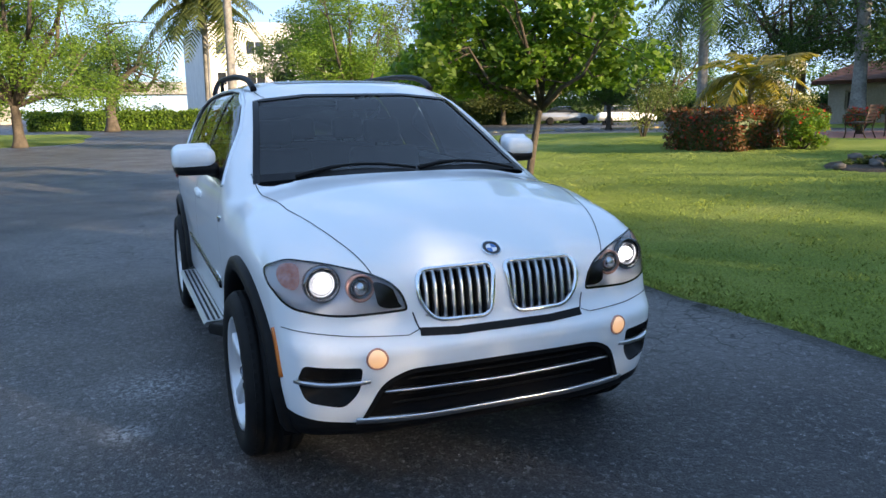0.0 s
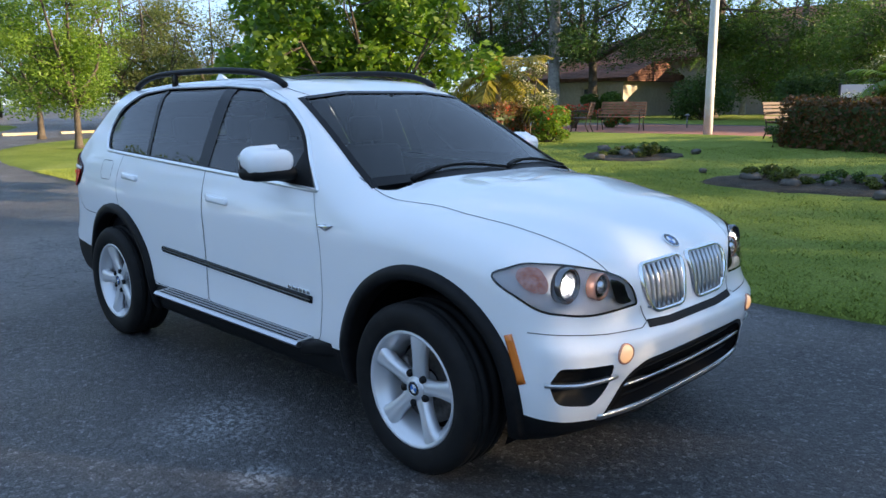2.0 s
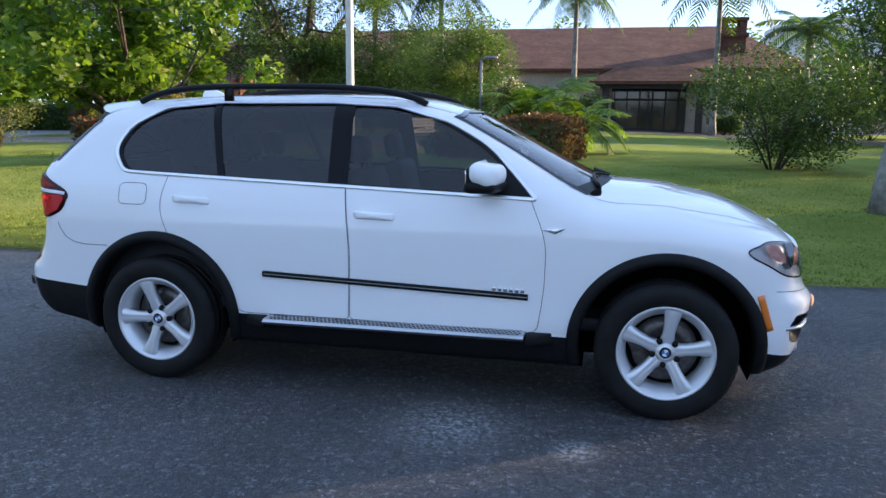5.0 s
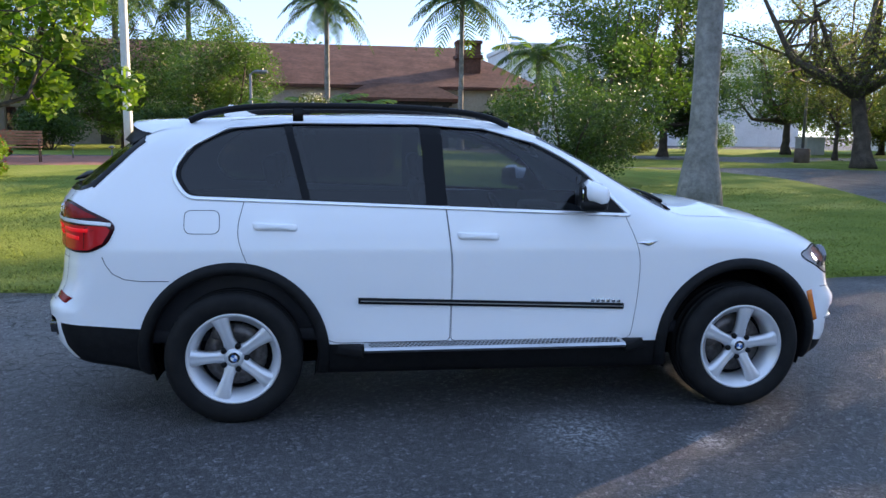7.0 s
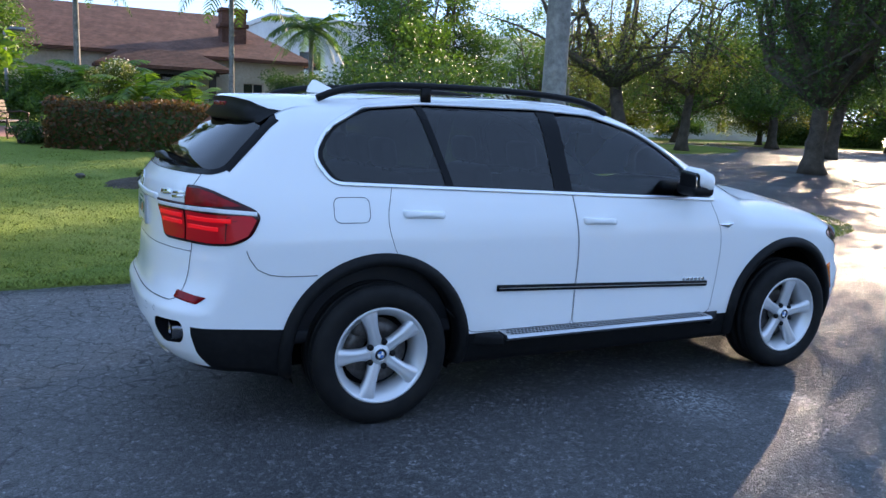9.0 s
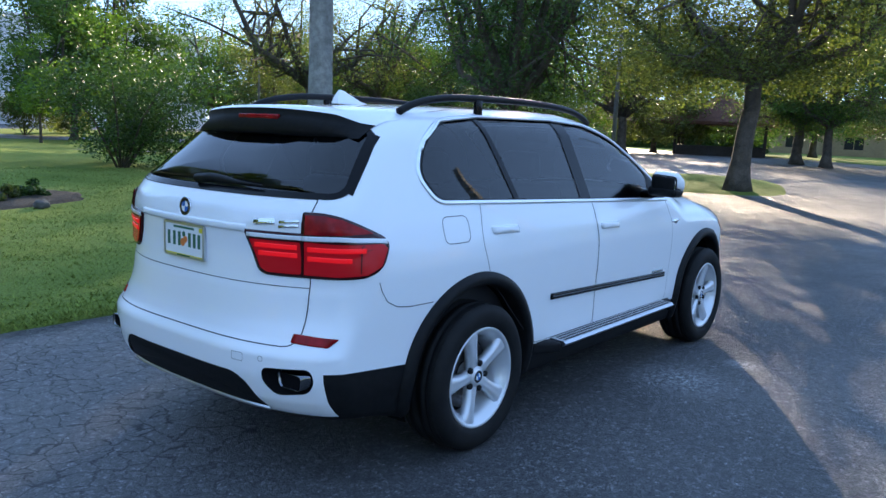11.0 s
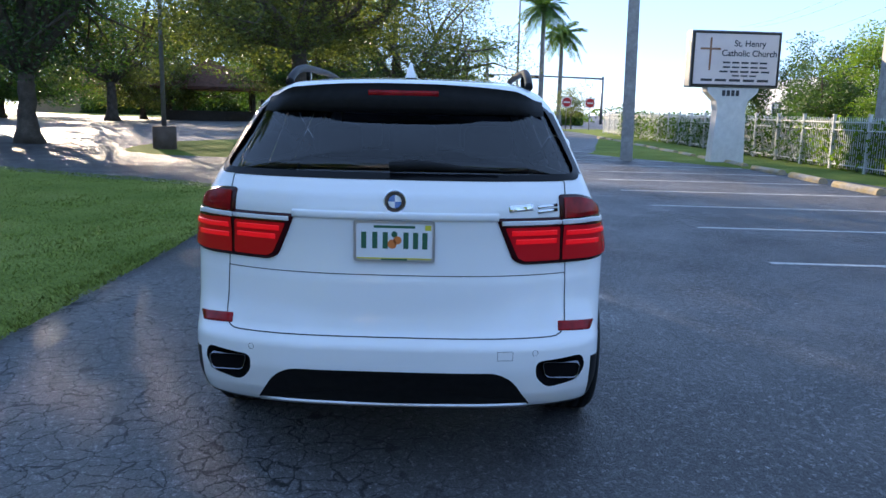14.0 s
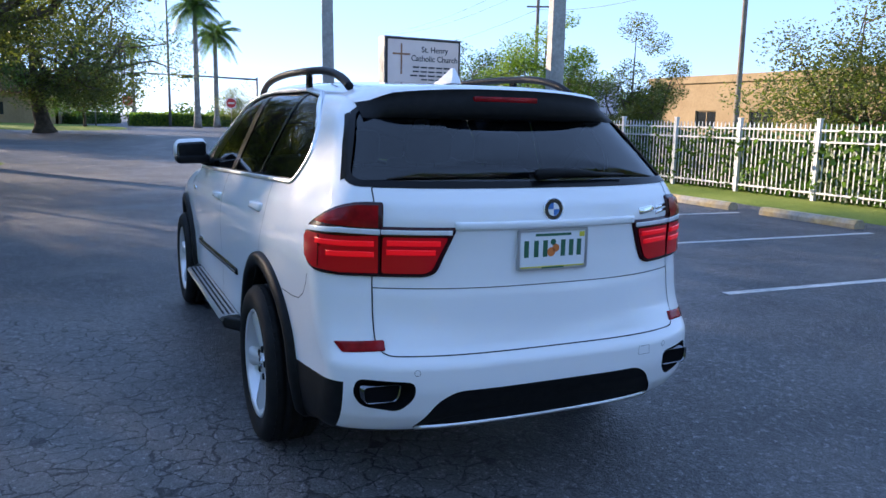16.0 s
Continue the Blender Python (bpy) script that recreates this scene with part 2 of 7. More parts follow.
def smax(a, b, k):
    h = np.maximum(k - np.abs(a - b), 0.0) / k
    return np.maximum(a, b) + h * h * k * 0.25


def field(x, y, z):
    ay = np.abs(y)
    e = 1e-3
    crown = (0.052 + 0.038 * np.clip((x - 0.1) / 0.8, 0, 1)) * (ay / 0.8) ** 2.5
    slope = (TOP(x + 0.02) - TOP(x - 0.02)) / 0.04
    top = (z - TOP(x) + crown) / np.sqrt(1 + slope**2)
    lean = (WIDE(z + 0.01) - WIDE(z - 0.01)) / 0.02
    side = (ay - WIDE(z) - TAPER(x)) / np.sqrt(1 + lean**2)
    front = (x - NOSE(z) + 0.20 * (ay / 0.87) ** 4.0) / 1.1
    steep = (TAIL(z + 0.01) - TAIL(z - 0.01)) / 0.02
    low = 1 / (1 + np.exp((z - 0.72) * 24))
    bend = low * 0.215 * (ay / 0.85) ** 3.8 + (1 - low) * 0.27 * (ay / 0.85) ** 2.8
    rear = (TAIL(z) + bend - x) / np.sqrt(1 + steep**2)
    v = smax(top, side, 0.13)
    v = smax(v, front, 0.09)
    v = smax(v, rear, 0.07)
    return smax(v, FLOOR(x) - z, 0.06)


def gradient(p, e=1.5e-3):
    x, y, z = p.T
    g = np.stack([field(x + e, y, z) - field(x - e, y, z), field(x, y + e, z) - field(x, y - e, z), field(x, y, z + e) - field(x, y, z - e)], 1) / (2 * e)
    return g


def settle(p, rounds=4):
    """Moves points onto the body surface."""
    p = np.array(p, float)
    for _ in range(rounds):
        g = gradient(p)
        p = p - (field(*p.T) / np.maximum((g * g).sum(1), 1e-6))[:, None] * g
    return p


def solve_axis(a, b, axis, inner, outer):
    """The coordinate along one axis at which the surface lies, for arrays of the two others."""
    a, b = np.asarray(a, float), np.asarray(b, float)
    lo, hi = np.full(a.shape, inner), np.full(a.shape, outer)
    order = {0: lambda v: (v, a, b), 1: lambda v: (a, v, b), 2: lambda v: (a, b, v)}[axis]
    for _ in range(30):
        mid = (lo + hi) / 2
        out = field(*order(mid)) > 0
        hi, lo = np.where(out, mid, hi), np.where(out, lo, mid)
    return (lo + hi) / 2


def on_body(pts, face, off=0.0):
    """Places flat outline points on the body: face is right, left (x, z), front, rear (y, z) or top (x, y); off: metres proud."""
    a, b = np.array([[p[0], p[1]] for p in pts], float).T
    if face in ("right", "left"):
        s = -1 if face == "right" else 1
        p = np.stack([a, solve_axis(a, b, 1, s * 0.15, s * 1.15), b], 1)
    elif face == "front":
        p = np.stack([solve_axis(a, b, 0, -0.2, 2.7), a, b], 1)
    elif face == "rear":
        p = np.stack([solve_axis(a, b, 0, -0.9, -2.9), a, b], 1)
    elif face.startswith("corner"):
        s, (cx, cy), d = (-1 if "right" in face else 1), ((1.6, 0.42) if "front" in face else (-1.9, 0.45)), (1 if "front" in face else -1)
        ca, sa = np.cos(np.radians(100 * a)), np.sin(np.radians(100 * a))
        lo, hi = np.full(a.shape, 0.05), np.full(a.shape, 1.2)
        for _ in range(30):
            mid = (lo + hi) / 2
            out = field(cx + d * mid * ca, cy + mid * sa, b) > 0
            hi, lo = np.where(out, mid, hi), np.where(out, lo, mid)
        p = np.stack([cx + d * lo * ca, s * (cy + lo * sa), b], 1)
    else:
        p = np.stack([a, b, solve_axis(a, b, 2, 0.75, 2.0)], 1)
    if off:
        g = gradient(p)
        p = p + off * g / np.linalg.norm(g, axis=1)[:, None]
    return p


def patch(poly, face, off=0.002, rings=6, dome=0.0, thick=0.0):
    """A skin over an outline, lying on the body."""
    poly = [Vector(p) for p in poly]
    c = sum(poly, Vector((0, 0))) / len(poly)
    n = len(poly)
    bm = bmesh.new()
    flat, offs = [c], [off + dome]
    for r in range(1, rings + 1):
        s = r / rings
        flat += [c + s * (p - c) for p in poly]
        offs += [off + dome * (1 - s**3)] * n
    if thick:
        flat += poly
        offs += [off - thick] * n
        rings += 1
    base = on_body(flat, face)
    g = gradient(base)
    g /= np.linalg.norm(g, axis=1)[:, None]
    vs = [bm.verts.new(p) for p in base + np.array(offs)[:, None] * g]
    for k in range(n):
        bm.faces.new((vs[0], vs[1 + k], vs[1 + (k + 1) % n]))
        for r in range(rings - 1):
            i, j = 1 + r * n, 1 + (r + 1) * n
            bm.faces.new((vs[i + k], vs[j + k], vs[j + (k + 1) % n], vs[i + (k + 1) % n]))
    bmesh.ops.recalc_face_normals(bm, faces=bm.faces)
    out = sum((f.normal.dot(Vector(g[0])) for f in bm.faces), 0.0)
    if out < 0:
        bmesh.ops.reverse_faces(bm, faces=bm.faces)
    return bm


def dense(pts, step=0.03, closed=True):
    pts = [Vector(p) for p in pts]
    out = []
    for i in range(len(pts) - (0 if closed else 1)):
        a, b = pts[i], pts[(i + 1) % len(pts)]
        n = max(1, int((b - a).length / step))
        out += [a.lerp(b, k / n) for k in range(n)]
    return out if closed else out + [pts[-1]]


def ribbon(pts, face, width, off=0.0015, closed=False, thick=0.0, round_top=False, step=0.03):
    """A band of some width along a line on the body."""
    pts = dense(pts, step, closed)
    base = on_body(pts, face)
    g = gradient(base)
    g /= np.linalg.norm(g, axis=1)[:, None]
    t = (np.roll(base, -1, 0) - np.roll(base, 1, 0)) if closed else np.gradient(base, axis=0)
    t /= np.maximum(np.linalg.norm(t, axis=1), 1e-9)[:, None]
    s = np.cross(g, t)
    rows = [(-0.5, off - thick), (-0.5, off - 0.3 * thick if round_top else off), (-0.25, off), (0.25, off), (0.5, off - 0.3 * thick if round_top else off), (0.5, off - thick)] if thick else [(-0.5, off), (0.5, off)]
    bm = bmesh.new()
    lines = [[bm.verts.new(p) for p in base + width * w * s + o * g] for w, o in rows]
    n = len(pts)
    for a, b in zip(lines, lines[1:]):
        for k in range(n if closed else n - 1):
            j = (k + 1) % n
            bm.faces.new((a[k], b[k], b[j], a[j]))
    if thick and not closed:
        bm.faces.new([l[0] for l in lines])
        bm.faces.new([l[-1] for l in reversed(lines)])
    bmesh.ops.recalc_face_normals(bm, faces=bm.faces)
    if sum(f.normal.dot(Vector(g[len(g) // 2])) * f.calc_area() for f in bm.faces) < 0:
        bmesh.ops.reverse_faces(bm, faces=bm.faces)
    return bm


def body_mesh(step=0.028):
    """The body's surface as quads, from the cells that the field's zero passes."""
    lo, hi = np.array([-2.72, -1.03, 0.14]), np.array([2.42, 1.03, 1.80])
    n = np.ceil((hi - lo) / step).astype(int)
    ax = [lo[i] + step * np.arange(n[i] + 1) for i in range(3)]
    X, Y, Z = np.meshgrid(*ax, indexing="ij")
    F = field(X, Y, Z)
    inside = F < 0
    c = sum(inside[i:n[0] + i, j:n[1] + j, k:n[2] + k].astype(int) for i in (0, 1) for j in (0, 1) for k in (0, 1))
    cells = np.argwhere((c > 0) & (c < 8))
    index = -np.ones(tuple(n), int)
    index[tuple(cells.T)] = np.arange(len(cells))
    verts = settle(lo + (cells + 0.5) * step, 6)
    faces = []
    for d in range(3):
        u, v = (d + 1) % 3, (d + 2) % 3
        sl0, sl1 = [slice(None)] * 3, [slice(None)] * 3
        sl0[d], sl1[d] = slice(0, -1), slice(1, None)
        cross = np.argwhere(inside[tuple(sl0)] != inside[tuple(sl1)])
        for q in cross:
            if q[u] == 0 or q[v] == 0:
                continue
            quad = []
            for du, dv in ((0, 0), (-1, 0), (-1, -1), (0, -1)):
                k = q.copy()
                k[u] += du
                k[v] += dv
                quad.append(index[tuple(k)])
            if min(quad) < 0:
                continue
            faces.append(quad[::-1] if not inside[tuple(q)] else quad)
    return verts, faces


def carve(bm, poly, axes, test):
    """Cuts a convex outline through the skin; gives the faces inside it."""
    poly = [Vector(p) for p in poly]
    c = sum(poly, Vector((0, 0))) / len(poly)
    R = [f for f in bm.faces if test(f.calc_center_median())]
    m = len(poly)
    lo = [min(p[i] for p in poly) - 0.06 for i in (0, 1)]
    hi = [max(p[i] for p in poly) + 0.06 for i in (0, 1)]
    R = [f for f in R if all(lo[i] < f.calc_center_median()[axes[i]] < hi[i] for i in (0, 1))]
    for i in range(m):
        a, b = poly[i], poly[(i + 1) % m]
        d = b - a
        if d.length < 1e-6:
            continue
        nrm = Vector((d.y, -d.x)).normalized()
        if nrm.dot(c - a) > 0:
            nrm = -nrm
        co, no = Vector((0, 0, 0)), Vector((0, 0, 0))
        for k in (0, 1):
            co[axes[k]], no[axes[k]] = a[k], nrm[k]
        geom = set(R)
        for f in R:
            geom.update(f.edges)
            geom.update(f.verts)
        r = bmesh.ops.bisect_plane(bm, geom=list(geom), dist=1e-5, plane_co=co, plane_no=no)
        R = [f for f in r["geom"] if isinstance(f, bmesh.types.BMFace) and f.is_valid and (f.calc_center_median() - co).dot(no) < 0]
    return R


def skin(name, bm, mat, parent, label=""):
    """Finishes a piece of the body skin, settled on the field, with the field's own normals."""
    if bm.verts:
        p = settle([v.co for v in bm.verts], 2)
        for v, q in zip(bm.verts, p):
            v.co = q
    ob = finish(name, bm, mat, parent, label)
    if len(ob.data.vertices):
        g = gradient(np.array([v.co for v in ob.data.vertices]))
        g /= np.maximum(np.linalg.norm(g, axis=1), 1e-9)[:, None]
        ob.data.normals_split_custom_set_from_vertices([tuple(q) for q in g])
    return ob


def lift(bm, faces):
    """Takes faces out of a mesh into one of their own."""
    new_bm = bmesh.new()
    seen = {}
    for f in faces:
        vs = []
        for v in f.verts:
            if v not in seen:
                seen[v] = new_bm.verts.new(v.co)
            vs.append(seen[v])
        try:
            new_bm.faces.new(vs)
        except ValueError:
            pass
    bmesh.ops.delete(bm, geom=faces, context="FACES")
    return new_bm


def circle(cx, cz, r, n=40, squash=1.0):
    return [(cx + r * math.cos(k * math.tau / n), cz + squash * r * math.sin(k * math.tau / n)) for k in range(n)]


WB, HUB = 1.4665, 0.366
car = thing("car", "white five-door luxury crossover parked on dark asphalt, lamps lit", "car")

verts, quads = body_mesh()
me = bpy.data.meshes.new("tmp")
me.from_pydata([tuple(v) for v in verts], [], [tuple(int(i) for i in q) for q in quads])
shell = bmesh.new()
shell.from_mesh(me)
bpy.data.meshes.remove(me)

# outlines, as seen from the side (x, z), the front or the rear (y, z)
WINDOWS = rounded([(-1.70, 1.235), (-1.79, 1.36), (-1.70, 1.505), (-1.50, 1.615), (-1.15, 1.648), (-0.45, 1.652), (-0.06, 1.632), (0.24, 1.552), (0.50, 1.408), (0.755, 1.145)], [0.05, 0.09, 0.1, 0.1, 0.2, 0.2, 0.15, 0.12, 0.1, 0.015])
DOOR_F = rounded([(0.735, 1.15), (0.83, 0.93), (0.825, 0.66), (0.79, 0.42), (-0.27, 0.432), (-0.262, 0.87), (-0.30, 1.185)], [0.02, 0.1, 0.1, 0.05, 0.03, 0.1, 0.01])
DOOR_R = rounded([(-0.303, 1.187), (-0.268, 0.87), (-0.276, 0.432), (-0.94, 0.432), (-1.38, 0.85), (-1.445, 1.05), (-1.40, 1.225)], [0.01, 0.1, 0.03, 0.05, 0.12, 0.1, 0.02])
SCREEN_F = rounded([(-0.745, 1.155), (-0.60, 1.575), (-0.3, 1.607), (0.3, 1.607), (0.60, 1.575), (0.745, 1.155)], [0.04, 0.06, 0.1, 0.1, 0.06, 0.04])
SCREEN_R = rounded([(-0.752, 1.272), (-0.632, 1.556), (0.632, 1.556), (0.752, 1.272)], [0.05, 0.05, 0.05, 0.05])


def head_outline(s):
    return rounded([(s * 0.395, 0.768), (s * 0.412, 0.83), (s * 0.455, 0.875), (s * 0.54, 0.912), (s * 0.68, 0.945), (s * 0.80, 0.955), (s * 0.864, 0.918), (s * 0.864, 0.862), (s * 0.815, 0.785), (s * 0.66, 0.755)], [0.015, 0.04, 0.05, 0.08, 0.1, 0.05, 0.04, 0.05, 0.05, 0.08])


def kidney(s):
    return rounded([(s * 0.05, 0.712), (s * 0.024, 0.908), (s * 0.345, 0.905), (s * 0.352, 0.80), (s * 0.29, 0.716)], [0.05, 0.035, 0.055, 0.06, 0.07], 7)


INTAKE = rounded([(-0.41, 0.545), (0.41, 0.545), (0.50, 0.50), (0.575, 0.345), (-0.575, 0.345), (-0.50, 0.50)], [0.04, 0.04, 0.05, 0.02, 0.02, 0.05])


def side_intake(s):
    return rounded([(s * 0.585, 0.572), (s * 0.785, 0.578), (s * 0.803, 0.51), (s * 0.775, 0.425), (s * 0.645, 0.405), (s * 0.592, 0.47)], [0.015, 0.02, 0.02, 0.03, 0.03, 0.03])


DIFFUSER = rounded([(-0.41, 0.522), (0.41, 0.522), (0.475, 0.485), (0.555, 0.36), (-0.555, 0.36), (-0.475, 0.485)], [0.04, 0.04, 0.05, 0.02, 0.02, 0.05])


def exhaust_outline(s, grow=0.0):
    return rounded([(s * (0.565 - grow), 0.565 + grow), (s * (0.76 + grow), 0.575 + grow), (s * (0.775 + grow), 0.52), (s * (0.745 + grow), 0.465 - grow), (s * (0.615 - grow), 0.445 - grow), (s * (0.565 - grow), 0.50)], 0.03)


# open the skin
for s in (-1, 1):
    for x in (-WB, WB):
        bmesh.ops.delete(shell, geom=carve(shell, circle(x, 0.375, 0.462), (0, 2), lambda c: c.y * s > 0.5), context="FACES")
    bmesh.ops.delete(shell, geom=carve(shell, WINDOWS, (0, 2), lambda c: c.y * s > 0.45), context="FACES")
    bmesh.ops.delete(shell, geom=carve(shell, head_outline(s), (1, 2), lambda c: c.x > 1.5), context="FACES")
    bmesh.ops.delete(shell, geom=carve(shell, kidney(s), (1, 2), lambda c: c.x > 1.9), context="FACES")
    bmesh.ops.delete(shell, geom=carve(shell, side_intake(s), (1, 2), lambda c: c.x > 1.6), context="FACES")
    bmesh.ops.delete(shell, geom=carve(shell, exhaust_outline(s), (1, 2), lambda c: c.x < -2.0), context="FACES")
for poly, test in ((SCREEN_F, lambda c: -0.1 < c.x < 1.10 and c.z > 1.1), (INTAKE, lambda c: c.x > 1.7), (SCREEN_R, lambda c: c.x < -1.7), (DIFFUSER, lambda c: c.x < -2.0)):
    bmesh.ops.delete(shell, geom=carve(shell, poly, (1, 2), test), context="FACES")

# black lower cladding
for yc in (-0.80, 0.80):
    bmesh.ops.bisect_plane(shell, geom=list(shell.verts) + list(shell.edges) + list(shell.faces), dist=1e-5, plane_co=(0, yc, 0), plane_no=(0, 1, 0))
for band, inside_of in (
    ([(-2.60, 0.14), (-2.60, 0.57), (-1.95, 0.525), (-1.0, 0.44), (-1.0, 0.14)], lambda c: abs(c.y) > 0.80),
    ([(-2.66, 0.14), (-2.66, 0.352), (-1.0, 0.352), (-1.0, 0.14)], lambda c: abs(c.y) <= 0.80),
    ([(-1.0, 0.14), (-1.0, 0.425), (1.0, 0.405), (1.0, 0.14)], lambda c: True),
    ([(1.0, 0.14), (1.0, 0.405), (1.95, 0.42), (2.2, 0.33), (2.35, 0.30), (2.35, 0.14)], lambda c: True),
):
    lower = carve(shell, band, (0, 2), lambda c: c.z < 0.60 and inside_of(c))
    for side_of in (-1, 1):
        half_of = [f for f in lower if f.is_valid and f.calc_center_median().y * side_of > 0]
        for ends in (-1, 1):
            some = [f for f in half_of if f.is_valid and (f.calc_center_median().x - (-1.4665 if band[0][0] < -1.5 else 1.4665 if band[0][0] > 0.5 else -9.0)) * ends > 0]
            if some:
                skin("lower_cladding", lift(shell, some), BLACK, car, "matt black plastic sill and bumper cladding")

# panels
for s, tag in ((-1, "right"), (1, "left")):
    for nm, poly, handle in (("front_door", DOOR_F, (-0.125, 1.035)), ("rear_door", DOOR_R, (-1.24, 1.088))):
        d = skin(nm, lift(shell, carve(shell, poly, (0, 2), lambda c: c.y * s > 0.6)), PAINT, car)
        part("door_seam", ribbon(poly, tag, 0.0032, 0.001, True), SEAM, d)
        hx, hz = handle
        hp = rounded([(hx - 0.12, hz + 0.018), (hx + 0.12, hz + 0.008), (hx + 0.122, hz - 0.03), (hx - 0.11, hz - 0.024)], 0.02)
        part("door_handle", patch(hp, tag, 0.006, 5, 0.022, 0.008), PAINT, d, "white pull handle")
hood_poly = [(2.0, -0.53), (2.0, 0.53), (1.55, 0.70), (1.0, 0.745), (1.0, -0.745), (1.55, -0.70)]
bonnet = skin("bonnet", lift(shell, carve(shell, hood_poly, (0, 1), lambda c: c.z > 0.9)), PAINT, car)
GATE = rounded([(-0.685, 0.655), (-0.682, 0.9), (-0.668, 1.262), (0.668, 1.262), (0.682, 0.9), (0.685, 0.655)], [0.06, 0.05, 0.01, 0.01, 0.05, 0.06])
gate = skin("tailgate", lift(shell, carve(shell, GATE, (1, 2), lambda c: c.x < -2.0)), PAINT, car)
part("gate_seam", ribbon(GATE, "rear", 0.005, 0.0012, True), SEAM, gate)
part("gate_split_seam", ribbon([(-0.68, 0.895), (0.68, 0.895)], "rear", 0.0035, 0.0014), SEAM, gate)
skin("body", shell, PAINT, car)


def clip(poly, a, b):
    """The part of a convex outline on the left of the line from a to b."""
    a, b = Vector(a), Vector(b)
    d = b - a
    side = lambda p: d.x * (p.y - a.y) - d.y * (p.x - a.x)
    out = []
    for i in range(len(poly)):
        p, q = Vector(poly[i - 1]), Vector(poly[i])
        sp, sq = side(p), side(q)
        if sp * sq < 0:
            out.append(p.lerp(q, sp / (sp - sq)))
        if sq >= 0:
            out.append(q)
    return dense(out, 0.05)


def shrink(poly, k):
    c = sum((Vector(p) for p in poly), Vector((0, 0))) / len(poly)
    return [c + (Vector(p) - c) * k for p in poly]


def roundel(parent, at, radius):
    """A round enamel badge: chrome rim, dark ring and four quarters in blue and white."""
    def disc(r0, r1, h, a0=0.0, a1=math.tau, n=32):
        bm = bmesh.new()
        k = max(2, int(n * (a1 - a0) / math.tau))
        lo, hi = [], []
        for i in range(k + 1):
            a = a0 + (a1 - a0) * i / k
            lo.append(bm.verts.new((r0 * math.cos(a), r0 * math.sin(a), h)))
            hi.append(bm.verts.new((r1 * math.cos(a), r1 * math.sin(a), h)))
        for i in range(k):
            bm.faces.new((lo[i], hi[i], hi[i + 1], lo[i + 1]))
        bmesh.ops.remove_doubles(bm, verts=bm.verts, dist=1e-6)
        bmesh.ops.transform(bm, matrix=at, verts=bm.verts)
        return bm
    bm = bmesh.new()
    revolve(bm, [(radius * 0.0001, 0.0), (radius, 0.0), (radius, radius * 0.12), (radius * 0.93, radius * 0.16), (radius * 0.9, radius * 0.1), (radius * 0.0001, radius * 0.1)], 32, "z")
    bmesh.ops.transform(bm, matrix=at, verts=bm.verts)
    badge = part("badge", bm, CHROME, parent, "round badge with blue and white quarters")
    badge_parts = [("badge_ring", disc(radius * 0.58, radius * 0.9, radius * 0.125), NAVY)]
    for q in range(4):
        badge_parts.append(("badge_quarter", disc(0.0, radius * 0.56, radius * 0.125, q * math.pi / 2, (q + 1) * math.pi / 2), BLUE if q % 2 else WHITE))
    return badge, badge_parts


def add_badge(parent, at, radius, deep=True):
    badge, pieces = roundel(parent, at, radius)
    for nm, bm, mt in pieces:
        part(nm, bm, mt, badge if deep else parent)
    return badge


# glazing
for s, tag in ((-1, "right"), (1, "left")):
    front_pane = clip(WINDOWS, (-0.315, 1.8), (-0.285, 1.0))
    rear_pane = clip(clip(WINDOWS, (-0.40, 1.0), (-0.44, 1.8)), (-1.20, 1.8), (-0.985, 1.0))
    quarter = clip(WINDOWS, (-1.03, 1.0), (-1.245, 1.8))
    for nm, poly, g in (("front_window", front_pane, TINT), ("rear_window", rear_pane, REARTINT), ("quarter_window", quarter, REARTINT)):
        part(nm, patch(poly, tag, -0.007, 7), g, car, "tinted side window")
    pillar_b = clip(clip(WINDOWS, (-0.285, 1.0), (-0.315, 1.8)), (-0.44, 1.8), (-0.40, 1.0))
    pillar_c = clip(clip(WINDOWS, (-0.985, 1.0), (-1.20, 1.8)), (-1.245, 1.8), (-1.03, 1.0))
    part("door_pillar_trim", patch(pillar_b, tag, -0.003, 5), GLOSS, car, "gloss black pillar trim")
    part("door_pillar_trim", patch(pillar_c, tag, -0.003, 5), GLOSS, car)
    part("window_seal", ribbon(shrink(WINDOWS, 0.985), tag, 0.022, -0.002, True), BLACK, car)
    part("window_surround", ribbon(shrink(WINDOWS, 1.008), tag, 0.022, 0.009, True, 0.012, True), BRIGHT, car, "bright metal strip round the side windows")
    part("window_strip", ribbon([(-1.715, 1.47), (-1.68, 1.512), (-1.50, 1.607), (-1.15, 1.639), (-0.45, 1.643), (-0.06, 1.623), (0.235, 1.544)], tag, 0.015, 0.012, False, 0.012, True), BRIGHT, car, "bright metal strip over the side windows")
    part("roof_gutter", ribbon([(0.42, 1.505), (0.27, 1.588), (-0.06, 1.668), (-0.5, 1.684), (-1.2, 1.68), (-1.5, 1.65)], tag, 0.005, 0.0012), SEAM, car)

